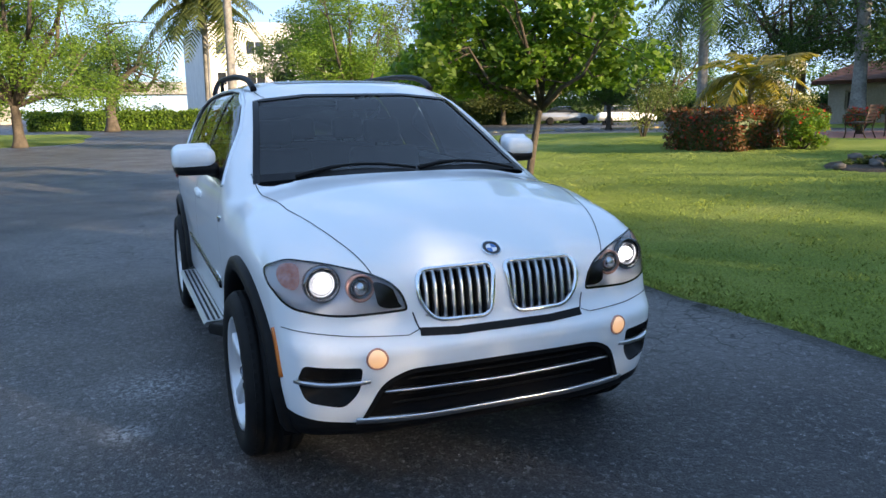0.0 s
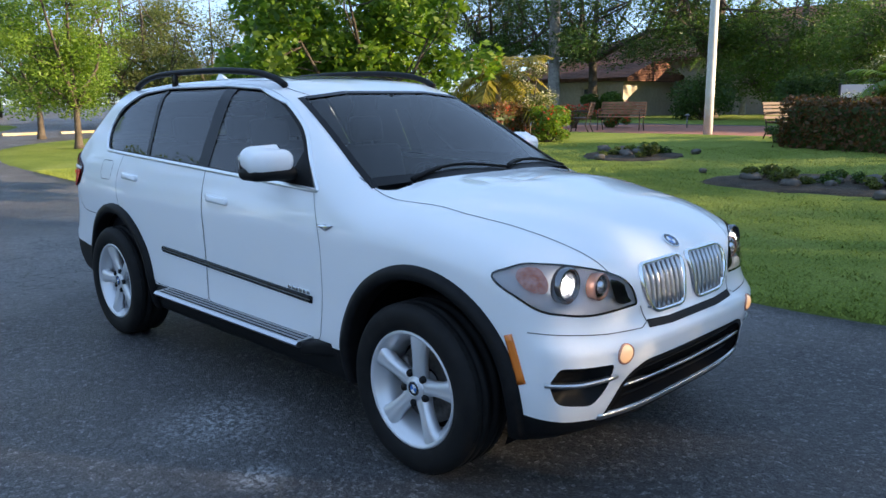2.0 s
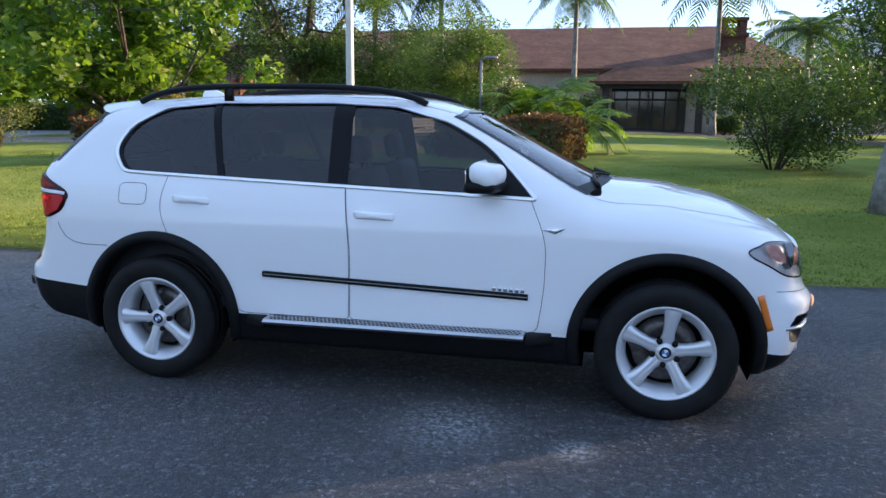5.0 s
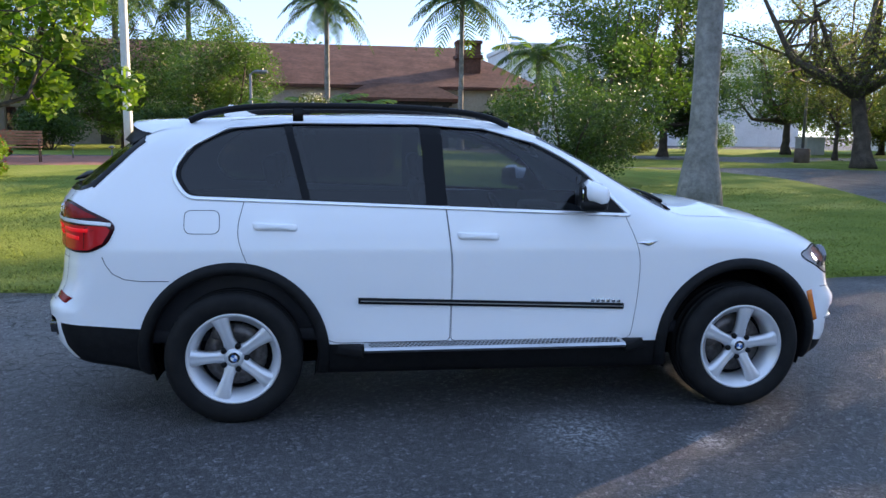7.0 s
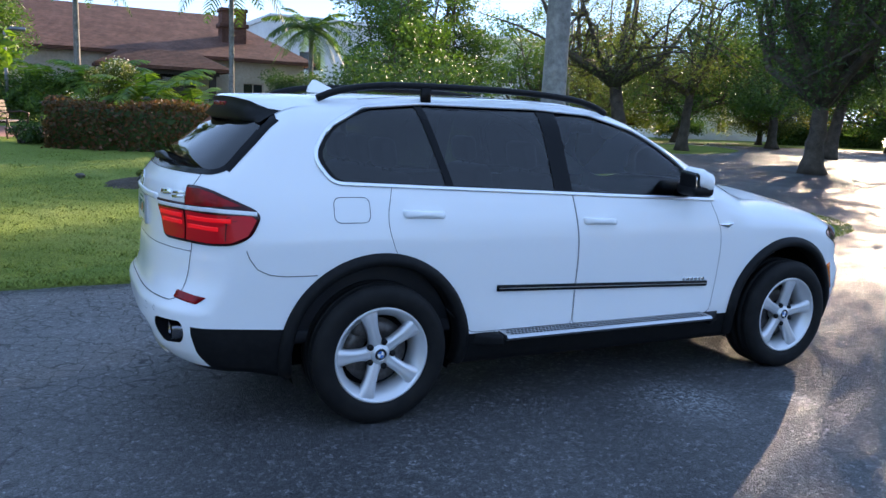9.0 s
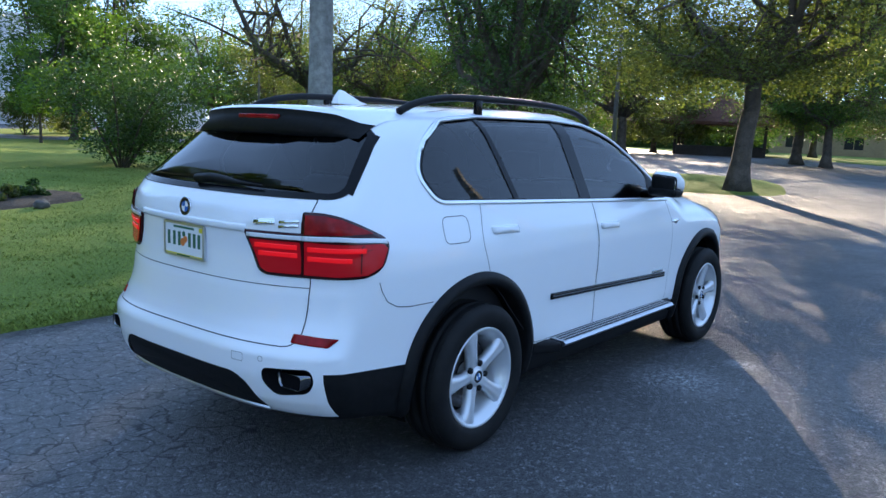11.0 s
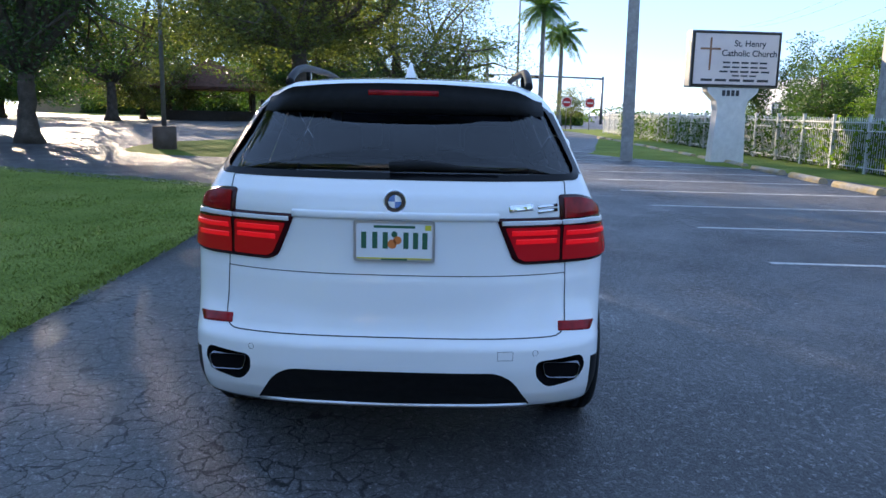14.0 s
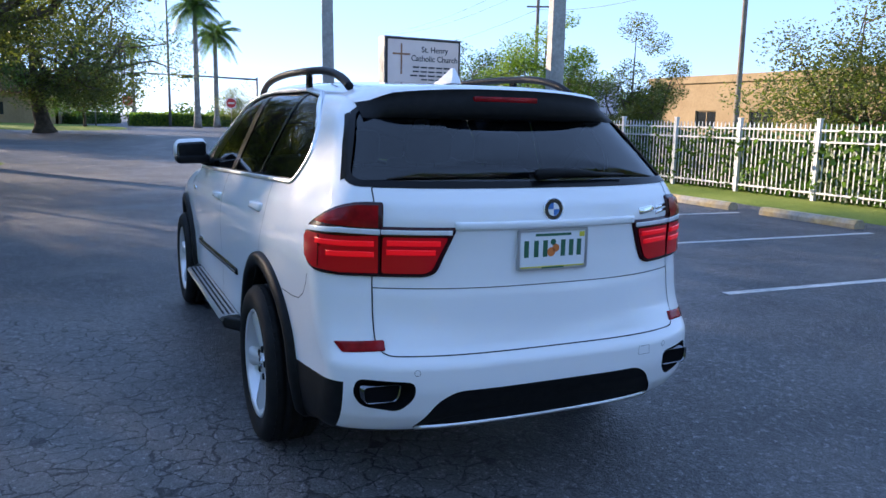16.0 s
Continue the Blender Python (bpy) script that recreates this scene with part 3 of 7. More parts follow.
glass = rounded([(-0.735, 1.163), (-0.59, 1.572), (-0.3, 1.602), (0.3, 1.602), (0.59, 1.572), (0.735, 1.163), (0.4, 1.208), (0.0, 1.215), (-0.4, 1.208)], [0.04, 0.06, 0.1, 0.1, 0.06, 0.04, 0.2, 0.2, 0.2])
part("windscreen", patch(dense(glass, 0.06), "front", -0.003, 10), SCREEN, car, "clear curved windscreen")
part("windscreen_border", ribbon([(-0.735, 1.165), (-0.59, 1.572), (-0.3, 1.602), (0.3, 1.602), (0.59, 1.572), (0.735, 1.165)], "front", 0.035, 0.0015), GLOSS, car, "black windscreen border")
part("cowl", ribbon([(0.99 + 0.13 * (1 - (y / 0.74) ** 2), y) for y in np.linspace(-0.735, 0.735, 15)], "top", 0.07, 0.002), BLACK, car, "black cowl under the windscreen")
part("rear_screen", patch(SCREEN_R, "rear", -0.003, 8), REARTINT, car, "dark tinted rear window")
part("rear_screen_border", ribbon(shrink(SCREEN_R, 0.985), "rear", 0.034, 0.0015, True), GLOSS, car)
for s in (-1, 1):
    part("rear_screen_wrap", ribbon([(s * 0.744, 1.283), (s * 0.692, 1.42), (s * 0.645, 1.53)], "rear", 0.024, 0.0018), GLOSS, car)

# seams in the skin
for s, tag in ((-1, "right"), (1, "left")):
    part("bonnet_seam", ribbon([(0.93, s * 0.742), (1.2, s * 0.738), (1.55, s * 0.70), (1.82, s * 0.635), (1.95, s * 0.592), (2.04, s * 0.555), (2.10, s * 0.53), (2.13, s * 0.516), (2.148, s * 0.506)], "top", 0.0045, 0.0012), SEAM, bonnet)
    part("bumper_seam", ribbon([(s * 0.36, 0.69), (s * 0.40, 0.675), (s * 0.6, 0.683), (s * 0.835, 0.705)], "front", 0.0035, 0.003), SEAM, car)
    part("grille_seam", ribbon([(s * 0.375, 0.755), (s * 0.355, 0.69)], "front", 0.006, 0.0012), SEAM, car)
    part("bumper_seam", ribbon([(-1.80, 0.79), (-1.95, 0.79), (-2.03, 0.80), (-2.09, 0.83), (-2.125, 0.88), (-2.14, 0.92)], tag, 0.004, 0.0012), SEAM, car)
fuel = rounded([(-1.715, 1.045), (-1.715, 1.168), (-1.53, 1.168), (-1.53, 1.045)], 0.04)
part("fuel_flap", ribbon(fuel, "right", 0.0035, 0.0012, True), SEAM, car, "seam of the fuel flap")

# lamps and front
for s, side in ((-1, "right"), (1, "left")):
    ho = dense(head_outline(s), 0.03)
    lamp = part("headlamp", patch(ho, "front", -0.004, 6, -0.055), material("lamp_bowl_" + side, (0.60, 0.61, 0.64), 0.35, 0.0), car, "swept headlamp with two round lights under a clear lens")
    part("lens", patch(ho, "front", 0.004, 6, 0.004), CLEAR, lamp)
    part("lamp_rim", ribbon(ho, "front", 0.009, 0.002, True), NAVY, lamp)
    for (y, z, r, mt) in ((0.69, 0.87, 0.047, BULB), (0.555, 0.853, 0.036, REFLECTOR)):
        c = on_body([(s * y, z)], "front")[0]
        for rr, mm, nm in ((r * 1.5, DARKCHROME if mt is BULB else AMBERRING, "lamp_ring"), (r * 1.2, DARKCHROME, "lamp_cup")):
            bm = bmesh.new()
            revolve(bm, [(rr, -0.055), (rr, -0.02), (rr * 0.9, -0.014), (rr * 0.82, -0.024), (rr * 0.75, -0.055)], 28, "x", True)
            bmesh.ops.translate(bm, vec=(c[0] + (0.0 if nm == "lamp_ring" else -0.006), c[1], c[2]), verts=bm.verts)
            part(nm, bm, mm, lamp)
        bm = bmesh.new()
        bmesh.ops.create_uvsphere(bm, u_segments=20, v_segments=12, radius=r * (0.62 if mt is BULB else 0.9))
        bmesh.ops.translate(bm, vec=(c[0] - 0.035, c[1], c[2]), verts=bm.verts)
        part("bulb", bm, mt, lamp, "lit white projector" if mt is BULB else "")
    part("lamp_shroud", patch(rounded([(s * 0.405, 0.776), (s * 0.425, 0.835), (s * 0.47, 0.872), (s * 0.515, 0.885), (s * 0.505, 0.79), (s * 0.47, 0.775)], 0.02), "front", -0.012, 3, -0.01), DARK, lamp, "dark inner end of the headlamp")
    part("turn_signal", patch(rounded([(s * 0.762, 0.944), (s * 0.815, 0.94), (s * 0.838, 0.905), (s * 0.83, 0.862), (s * 0.785, 0.845), (s * 0.765, 0.885)], 0.02), "front", -0.0005, 3), TURN, lamp, "amber turn signal")
    kd = dense(kidney(s), 0.03)
    gr = part("grille", patch(kd, "front", -0.012, 5, -0.05), DARK, car, "kidney-shaped grille with bright upright slats")
    part("grille_frame", ribbon(kd, "front", 0.02, 0.014, True, 0.03, True, 0.015), CHROME, gr, "bright grille frame")
    for k in range(8):
        y = 0.060 + k * 0.0365
        inner = [p for p in kd if abs(abs(p[0]) - y) < 0.03]
        zt, zb = max(p[1] for p in inner) - 0.008, min(p[1] for p in inner) + 0.008
        part("slat", ribbon([(s * y, zb), (s * y, (zb + zt) / 2), (s * y, zt)], "front", 0.016, 0.012, False, 0.035, True), SATIN, gr)
    fog = dense(circle(s * 0.532, 0.603, 0.037, 24), 0.02)
    fl = part("fog_lamp", patch(fog, "front", 0.002, 5, 0.014), WARM, car, "round lit fog lamp")
    part("fog_ring", ribbon(fog, "front", 0.009, 0.006, True, 0.010, True), AMBERRING, fl)
    si = dense(side_intake(s), 0.03)
    ik = part("side_intake", patch(si, "front", -0.004, 5, -0.06), BLACK, car, "black side air intake with a crossbar")
    part("crossbar", ribbon([(s * 0.81, 0.505), (s * 0.70, 0.502), (s * 0.60, 0.508), (s * 0.555, 0.515)], "front", 0.02, 0.006, False, 0.02, True), SATIN, ik)
    part("marker_lamp", ribbon([(1.925, 0.685), (1.985, 0.50)], "right" if s < 0 else "left", 0.036, 0.006, False, 0.008, True), AMBER, car, "amber side marker")
part("upper_slot", ribbon([(-0.355, 0.682), (-0.2, 0.672), (0.2, 0.672), (0.355, 0.682)], "front", 0.034, 0.003), BLACK, car, "black slot under the grilles")
it = dense(INTAKE, 0.05)
intake = part("lower_intake", patch(it, "front", -0.004, 6, -0.06), DARK, car, "wide black lower air intake")
part("intake_rim", ribbon(it, "front", 0.02, 0.002, True), BLACK, intake)
part("intake_bar", ribbon([(-0.50, 0.462), (0.0, 0.452), (0.50, 0.462)], "front", 0.012, 0.0, False, 0.02, True), SATIN, intake)
for z in (0.395, 0.43, 0.49, 0.52):
    w = 0.54 if z < 0.44 else 0.46
    part("mesh_bar", ribbon([(-w, z), (0, z - 0.004), (w, z)], "front", 0.006, -0.03, False, 0.01), BLACK, intake)
part("skid_lip", ribbon([(-0.60, 0.345), (-0.3, 0.335), (0.3, 0.335), (0.60, 0.345)], "front", 0.028, 0.008, False, 0.014, True), SATIN, car, "silver lip under the front bumper")
em = on_body([(2.115, 0.0)], "top", 0.002)[0]
gn = gradient(em[None])[0]
add_badge(bonnet, Matrix.Translation(em) @ Vector(gn).to_track_quat("Z", "X").to_matrix().to_4x4(), 0.041)

# flanks
for s, tag in ((-1, "right"), (1, "left")):
    strip = part("side_strip", ribbon([(-0.79, 0.672), (0.74, 0.618)], tag, 0.034, 0.013, False, 0.014, True), GLOSS, car, "dark rubbing strip along the doors")
    part("strip_line", ribbon([(-0.78, 0.673), (0.735, 0.619)], tag, 0.006, 0.0145), SATIN, strip)
    for k in range(6):
        part("badge_bar", ribbon([(0.545 + 0.031 * k, 0.655 - 0.001 * k), (0.565 + 0.031 * k, 0.6545 - 0.001 * k)], tag, 0.018, 0.004, False, 0.004), CHROME, strip)
    part("fender_badge", patch(rounded([(0.80, 0.988), (0.86, 1.0), (0.93, 0.998), (0.905, 0.982), (0.875, 0.968)], 0.004), tag, 0.006, 3, 0.004, 0.006), CHROME, car, "small bright side badge")
    # arch cladding and wheel housing
    for x in (-WB, WB):
        bm = bmesh.new()
        angs = np.radians(np.linspace(-14, 194, 53))
        rows = []
        ref = None
        for r, o, ro in ((0.518, -0.002, 0.518), (0.514, 0.018, 0.514), (0.485, 0.030, 0.485), (0.462, 0.028, 0.475), (0.452, 0.012, 0.475), (0.450, -0.06, 0.475)):
            pts = [(x + ro * math.cos(a), 0.375 + ro * math.sin(a)) for a in angs]
            y = on_body(pts, tag)[:, 1]
            rows.append([bm.verts.new((x + r * math.cos(a), yy + s * o, max(0.375 + r * math.sin(a), 0.24))) for a, yy in zip(angs, y)])
        for a, b in zip(rows, rows[1:]):
            for k in range(len(angs) - 1):
                bm.faces.new((a[k], b[k], b[k + 1], a[k + 1]))
        bmesh.ops.recalc_face_normals(bm, faces=bm.faces)
        part("wheel_arch", bm, BLACK, car, "matt black wheel arch cladding")
        bm = bmesh.new()
        ring = [[bm.verts.new((x + 0.456 * math.cos(a), s * yy, max(0.375 + 0.456 * math.sin(a), 0.22))) for a in np.radians(np.linspace(-20, 200, 33))] for yy in (0.52, 0.83)]
        for k in range(32):
            bm.faces.new((ring[0][k], ring[0][k + 1], ring[1][k + 1], ring[1][k]))
        bm.faces.new(ring[0])
        part("wheel_housing", bm, DARK, car)
    # running board
    rb = bmesh.new()
    for i, (x0, x1) in enumerate([(-0.76, 0.73)]):
        ngon_prism(rb, [(s * 0.86, 0.395), (s * 0.86, 0.432), (s * 0.985, 0.425), (s * 1.0, 0.412), (s * 0.985, 0.396)], x0, x1)
    board = part("running_board", rb, SATIN, car, "aluminium running board with raised studs", False)
    bm = bmesh.new()
    for k in range(62):
        for j in range(4):
            u = k * 0.0235 + (j % 2) * 0.012
            if u > 1.44:
                continue
            box(bm, (-0.735 + u, min(s * (0.885 + 0.026 * j), s * (0.897 + 0.026 * j)), 0.4265 - 0.001 * j), (-0.721 + u, max(s * (0.885 + 0.026 * j), s * (0.897 + 0.026 * j)), 0.4315 - 0.0012 * j))
    part("tread_stud", bm, BLACK, board, "dark tread studs", False)
    for x0, x1 in ((-0.93, -0.76), (0.73, 0.90)):
        bm = bmesh.new()
        inner = x1 if x0 < 0 else x0
        outer = x0 if x0 < 0 else x1
        box(bm, (min(inner, outer), min(s * 0.85, s * 0.98), 0.36), (max(inner, outer), max(s * 0.85, s * 0.98), 0.425), 0.02)
        for v in bm.verts:
            if abs(v.co.x - outer) < 0.03 and abs(v.co.y) > 0.9:
                v.co.y = s * 0.885
        part("board_end", bm, BLACK, board)
    # door mirror
    bm = bmesh.new()
    box(bm, (0.472, min(s * 0.865, s * 1.085), 1.228), (0.62, max(s * 0.865, s * 1.085), 1.345), 0.05, seg=5)
    for v in bm.verts:
        u = (abs(v.co.y) - 0.865) / 0.22
        v.co.x += -0.05 * u
        v.co.z += -0.012 * u + (0.012 if v.co.x < 0.5 else -0.01)
    mir = part("door_mirror", bm, PAINT, car, "white door mirror cap over a black base")
    bm = bmesh.new()
    box(bm, (0.452, min(s * 0.85, s * 1.075), 1.183), (0.612, max(s * 0.85, s * 1.075), 1.252), 0.03, seg=3)
    for v in bm.verts:
        v.co.x -= 0.05 * (abs(v.co.y) - 0.865) / 0.22
    part("mirror_base", bm, BLACK, mir)
    bm = bmesh.new()
    box(bm, (0.456, min(s * 0.876, s * 1.068), 1.217), (0.510, max(s * 0.876, s * 1.068), 1.332), 0.024, seg=4)
    for v in bm.verts:
        v.co.x -= 0.05 * (abs(v.co.y) - 0.865) / 0.22
        v.co.z -= 0.012 * (abs(v.co.y) - 0.865) / 0.22
    part("mirror_housing", bm, BLACK, mir)
    bm = bmesh.new()
    tube(bm, [(0.54, s * 0.79, 1.17), (0.535, s * 0.84, 1.185), (0.53, s * 0.9, 1.205)], [0.035, 0.03, 0.028], 10)
    part("mirror_arm", bm, BLACK, mir)
    bm = bmesh.new()
    ngon_prism(bm, rounded([(s * 0.885, 1.225), (s * 0.885, 1.325), (s * 1.065, 1.315), (s * 1.065, 1.215)], 0.03), 0.440, 0.446)
    for v in bm.verts:
        v.co.x -= 0.05 * (abs(v.co.y) - 0.865) / 0.22 - 0.022
    part("mirror_pane", bm, MIRROR, mir, "", False)
    part("mirror_triangle", patch(rounded([(0.745, 1.15), (0.56, 1.345), (0.50, 1.155)], 0.01), tag, 0.001, 4), BLACK, car)
    # roof rail
    bm = bmesh.new()
    path = [(-1.72, 1.655), (-1.62, 1.695), (-1.45, 1.728), (-1.2, 1.745), (-0.6, 1.748), (-0.2, 1.728), (0.0, 1.692), (0.10, 1.650)]
    pts = [Vector(p) for p in path]
    fine = []
    for i in range(len(pts) - 1):
        for k in range(4):
            t = k / 4
            p0, p1, p2, p3 = pts[max(i - 1, 0)], pts[i], pts[i + 1], pts[min(i + 2, len(pts) - 1)]
            fine.append(0.5 * ((2 * p1) + (p2 - p0) * t + (2 * p0 - 5 * p1 + 4 * p2 - p3) * t * t + (3 * p1 - p0 - 3 * p2 + p3) * t**3))
    fine.append(pts[-1])
    tube(bm, [(p.x, s * (0.585 - 0.02 * abs(p.x + 0.8) / 0.9), p.y - 0.010) for p in fine], 0.019, 10)
    rail = part("roof_rail", bm, BLACK, car, "raised black roof rail")
    for x in (-1.12,):
        bm = bmesh.new()
        zr = float(on_body([(x, s * 0.585)], "top")[0][2])
        box(bm, (x - 0.03, min(s * 0.572, s * 0.594), zr - 0.004), (x + 0.03, max(s * 0.572, s * 0.594), 1.738), 0.006)
        part("rail_foot", bm, GLOSS, rail)

# rear
for s, side in ((-1, "right"), (1, "left")):
    cf = "corner_rear_" + side
    outer = dense(rounded([(0.222, 0.938), (0.222, 1.209), (0.33, 1.209), (0.42, 1.192), (0.64, 1.108), (0.672, 1.075), (0.63, 0.985), (0.54, 0.945), (0.40, 0.936)], [0.012, 0.012, 0.05, 0.05, 0.04, 0.03, 0.06, 0.06, 0.05]), 0.04)
    lamp = part("tail_lamp", patch(outer, cf, 0.006, 6, 0.008, 0.01), REDDARK, car, "lit red tail lamp wrapping the corner")
    part("upper_lens", patch(dense([(0.240, 1.122), (0.240, 1.196), (0.33, 1.196), (0.41, 1.181), (0.56, 1.124), (0.40, 1.124)], 0.04), cf, 0.0155, 4), REDLENS, lamp)
    part("light_bar", ribbon([(0.232, 1.106), (0.40, 1.108), (0.645, 1.088)], cf, 0.020, 0.017, False, 0.003), WHITE, lamp, "white line across the lamp")
    part("lower_lens", patch(dense([(0.240, 0.952), (0.240, 1.092), (0.62, 1.078), (0.645, 1.06), (0.605, 0.99), (0.53, 0.958), (0.40, 0.949)], 0.04), cf, 0.0155, 4), REDMID, lamp)
    for z, a1 in ((1.062, 0.52), (1.022, 0.46)):
        part("glow_bar", ribbon([(0.256, z), (a1, z - 0.004)], cf, 0.020, 0.019, False, 0.004), REDGLOW, lamp)
    part("lens_divider", ribbon([(0.50, 1.075), (0.50, 0.965)], cf, 0.006, 0.0175), REDDARK, lamp)
    inner = dense(rounded([(s * 0.664, 0.938), (s * 0.660, 1.124), (s * 0.392, 1.124), (s * 0.405, 1.09), (s * 0.462, 0.955), (s * 0.50, 0.938)], [0.01, 0.01, 0.01, 0.01, 0.04, 0.02]), 0.04)
    lamp2 = part("tail_lamp", patch(inner, "rear", 0.006, 5, 0.006, 0.01), REDDARK, gate, "lit red inner tail lamp")
    part("light_bar", ribbon([(s * 0.652, 1.106), (s * 0.412, 1.106)], "rear", 0.017, 0.0145, False, 0.003), WHITE, lamp2)
    part("lower_lens", patch(dense(rounded([(s * 0.648, 0.952), (s * 0.645, 1.088), (s * 0.425, 1.088), (s * 0.478, 0.967), (s * 0.505, 0.952)], 0.01), 0.04), "rear", 0.0135, 4), REDMID, lamp2)
    for z, y1 in ((1.066, 0.452), (1.032, 0.468)):
        part("glow_bar", ribbon([(s * 0.632, z), (s * y1, z)], "rear", 0.020, 0.017, False, 0.004), REDGLOW, lamp2)
    refl = rounded([(s * 0.655, 0.672), (s * 0.655, 0.708), (s * 0.815, 0.694), (s * 0.795, 0.660)], 0.006)
    part("reflector", patch(dense(refl, 0.03), "rear", 0.004, 3, 0.002, 0.004), REDLENS, car, "red bumper reflector")
    ex = dense(exhaust_outline(s), 0.03)
    er = part("exhaust_recess", patch(ex, "rear", -0.004, 5, -0.06), DARK, car, "dark exhaust opening in the bumper")
    bm = bmesh.new()
    cxe, cze = s * 0.672, 0.513
    tip = rounded([(cxe - 0.078, cze + 0.032), (cxe + 0.078, cze + 0.036), (cxe + 0.07, cze - 0.03), (cxe - 0.062, cze - 0.034)] if s > 0 else [(cxe + 0.078, cze + 0.032), (cxe - 0.078, cze + 0.036), (cxe - 0.07, cze - 0.03), (cxe + 0.062, cze - 0.034)], 0.022)
    xe = float(on_body([(cxe, cze)], "rear")[0][0])
    inn = shrink(tip, 0.94)
    loops = [[bm.verts.new((xx, p[0], p[1])) for p in pp] for xx, pp in ((xe + 0.16, tip), (xe + 0.012, tip), (xe + 0.012, inn), (xe + 0.16, inn))]
    for a, b in zip(loops, loops[1:]):
        for k in range(len(tip)):
            bm.faces.new((a[k], a[(k + 1) % len(tip)], b[(k + 1) % len(tip)], b[k]))
    bmesh.ops.recalc_face_normals(bm, faces=bm.faces)
    part("exhaust_tip", bm, DARKCHROME, er, "dull metal exhaust tip")
    # near-black plate added in the pipe mouth, coloured as its shaded inside
    bm = bmesh.new()
    ngon_prism(bm, shrink(tip, 0.95), xe + 0.022, xe + 0.03)
    part("exhaust_shade_cap", bm, DARK, er, "", False)
    for y, z in ((0.56, 0.60),):
        part("parking_sensor", ribbon(circle(s * y, z, 0.011, 14), "rear", 0.0016, 0.001, True, step=0.01), SEAM, car)
tow = [(-0.47, 0.575), (-0.47, 0.61), (-0.41, 0.61), (-0.41, 0.575)]
part("tow_cover", ribbon(tow, "rear", 0.0018, 0.001, True), SEAM, car)
part("plate_lip", ribbon([(-0.40, 1.128), (0.40, 1.128)], "rear", 0.03, 0.010, False, 0.012, True), PAINT, gate, "white lip over the number plate")
df = dense(DIFFUSER, 0.05)
diff = part("rear_diffuser", patch(df, "rear", -0.003, 5, -0.025), BLACK, car, "black lower insert in the rear bumper")
part("diffuser_strip", ribbon([(-0.54, 0.362), (0.0, 0.352), (0.54, 0.362)], "rear", 0.016, 0.008, False, 0.012, True), SATIN, diff, "thin silver strip")
xr = float(on_body([(0.0, 1.18)], "rear")[0][0])
add_badge(gate, Matrix.Translation((xr - 0.002, 0, 1.183)) @ Vector((-1, 0, 0.08)).to_track_quat("Z", "Y").to_matrix().to_4x4(), 0.044)
for k, (y0, y1) in enumerate(((-0.44, -0.535), (-0.555, -0.635))):
    for z in ((1.168, 1.150) if k else (1.162,)):
        part("badge_bar", ribbon([(y0, z - 0.004), (y1, z + 0.004)], "rear", 0.013 if k else 0.026, 0.006, False, 0.006, True), CHROME, gate, "plain bright badge bar")
# number plate with its characters as plain bars
xp = float(on_body([(0.0, 1.03)], "rear")[0][0])
bm = bmesh.new()
ngon_prism(bm, rounded([(-0.155, 0.953), (-0.155, 1.108), (0.155, 1.108), (0.155, 0.953)], 0.012), xp - 0.012, xp + 0.01)
plate = part("number_plate", bm, WHITE, gate, "white number plate with green bars in a bright frame", False)
PGREEN, PORANGE = material("plate_green", (0.02, 0.12, 0.06), 0.5), material("plate_orange", (0.75, 0.20, 0.04), 0.5)
PYELLOW = material("plate_yellow", (0.7, 0.6, 0.05), 0.5)
bm = bmesh.new()
for a, b in ((rounded([(-0.157, 0.951), (-0.157, 1.110), (0.157, 1.110), (0.157, 0.951)], 0.012), rounded([(-0.147, 0.961), (-0.147, 1.100), (0.147, 1.100), (0.147, 0.961)], 0.01)),):
    loops = [[bm.verts.new((xx, q[0], q[1])) for q in pp] for xx, pp in ((xp - 0.006, a), (xp - 0.0165, a), (xp - 0.0165, b), (xp - 0.006, b))]
    for u, v in zip(loops, loops[1:]):
        for k in range(len(u)):
            bm.faces.new((u[k], u[(k + 1) % len(u)], v[(k + 1) % len(u)], v[k]))
bmesh.ops.recalc_face_normals(bm, faces=bm.faces)
part("plate_frame", bm, SATIN, plate, "bright metal plate frame", False)
for nm, y0, y1, z0, z1, mt, d in [("plate_face", -0.146, 0.146, 0.962, 1.099, WHITE, 0.0005), ("frame_band", -0.146, 0.146, 0.9545, 0.966, PYELLOW, 0.002), ("frame_band", -0.05, 0.05, 0.957, 0.963, PGREEN, 0.004), ("plate_bar", -0.08, 0.08, 1.082, 1.092, PGREEN, 0.0015), ("plate_sticker", -0.142, -0.118, 1.075, 1.095, PYELLOW, 0.0015)] + [("plate_bar", y - 0.010, y + 0.010, 1.002, 1.066, PGREEN, 0.0015) for y in (0.118, 0.075, 0.035, -0.045, -0.082, -0.118)]:
    bm = bmesh.new()
    box(bm, (xp - 0.012 - d - 0.001, y0, z0), (xp - 0.012 - d, y1, z1))
    part(nm, bm, mt, plate, "", False)
for y, z, r, mt in ((0.008, 1.02, 0.018, PORANGE), (-0.012, 1.035, 0.016, PORANGE), (0.0, 1.058, 0.012, PGREEN)):
    bm = bmesh.new()
    ngon_prism(bm, circle(y, z, r, 14), xp - 0.0145, xp - 0.0130)
    part("plate_emblem", bm, mt, plate, "", False)
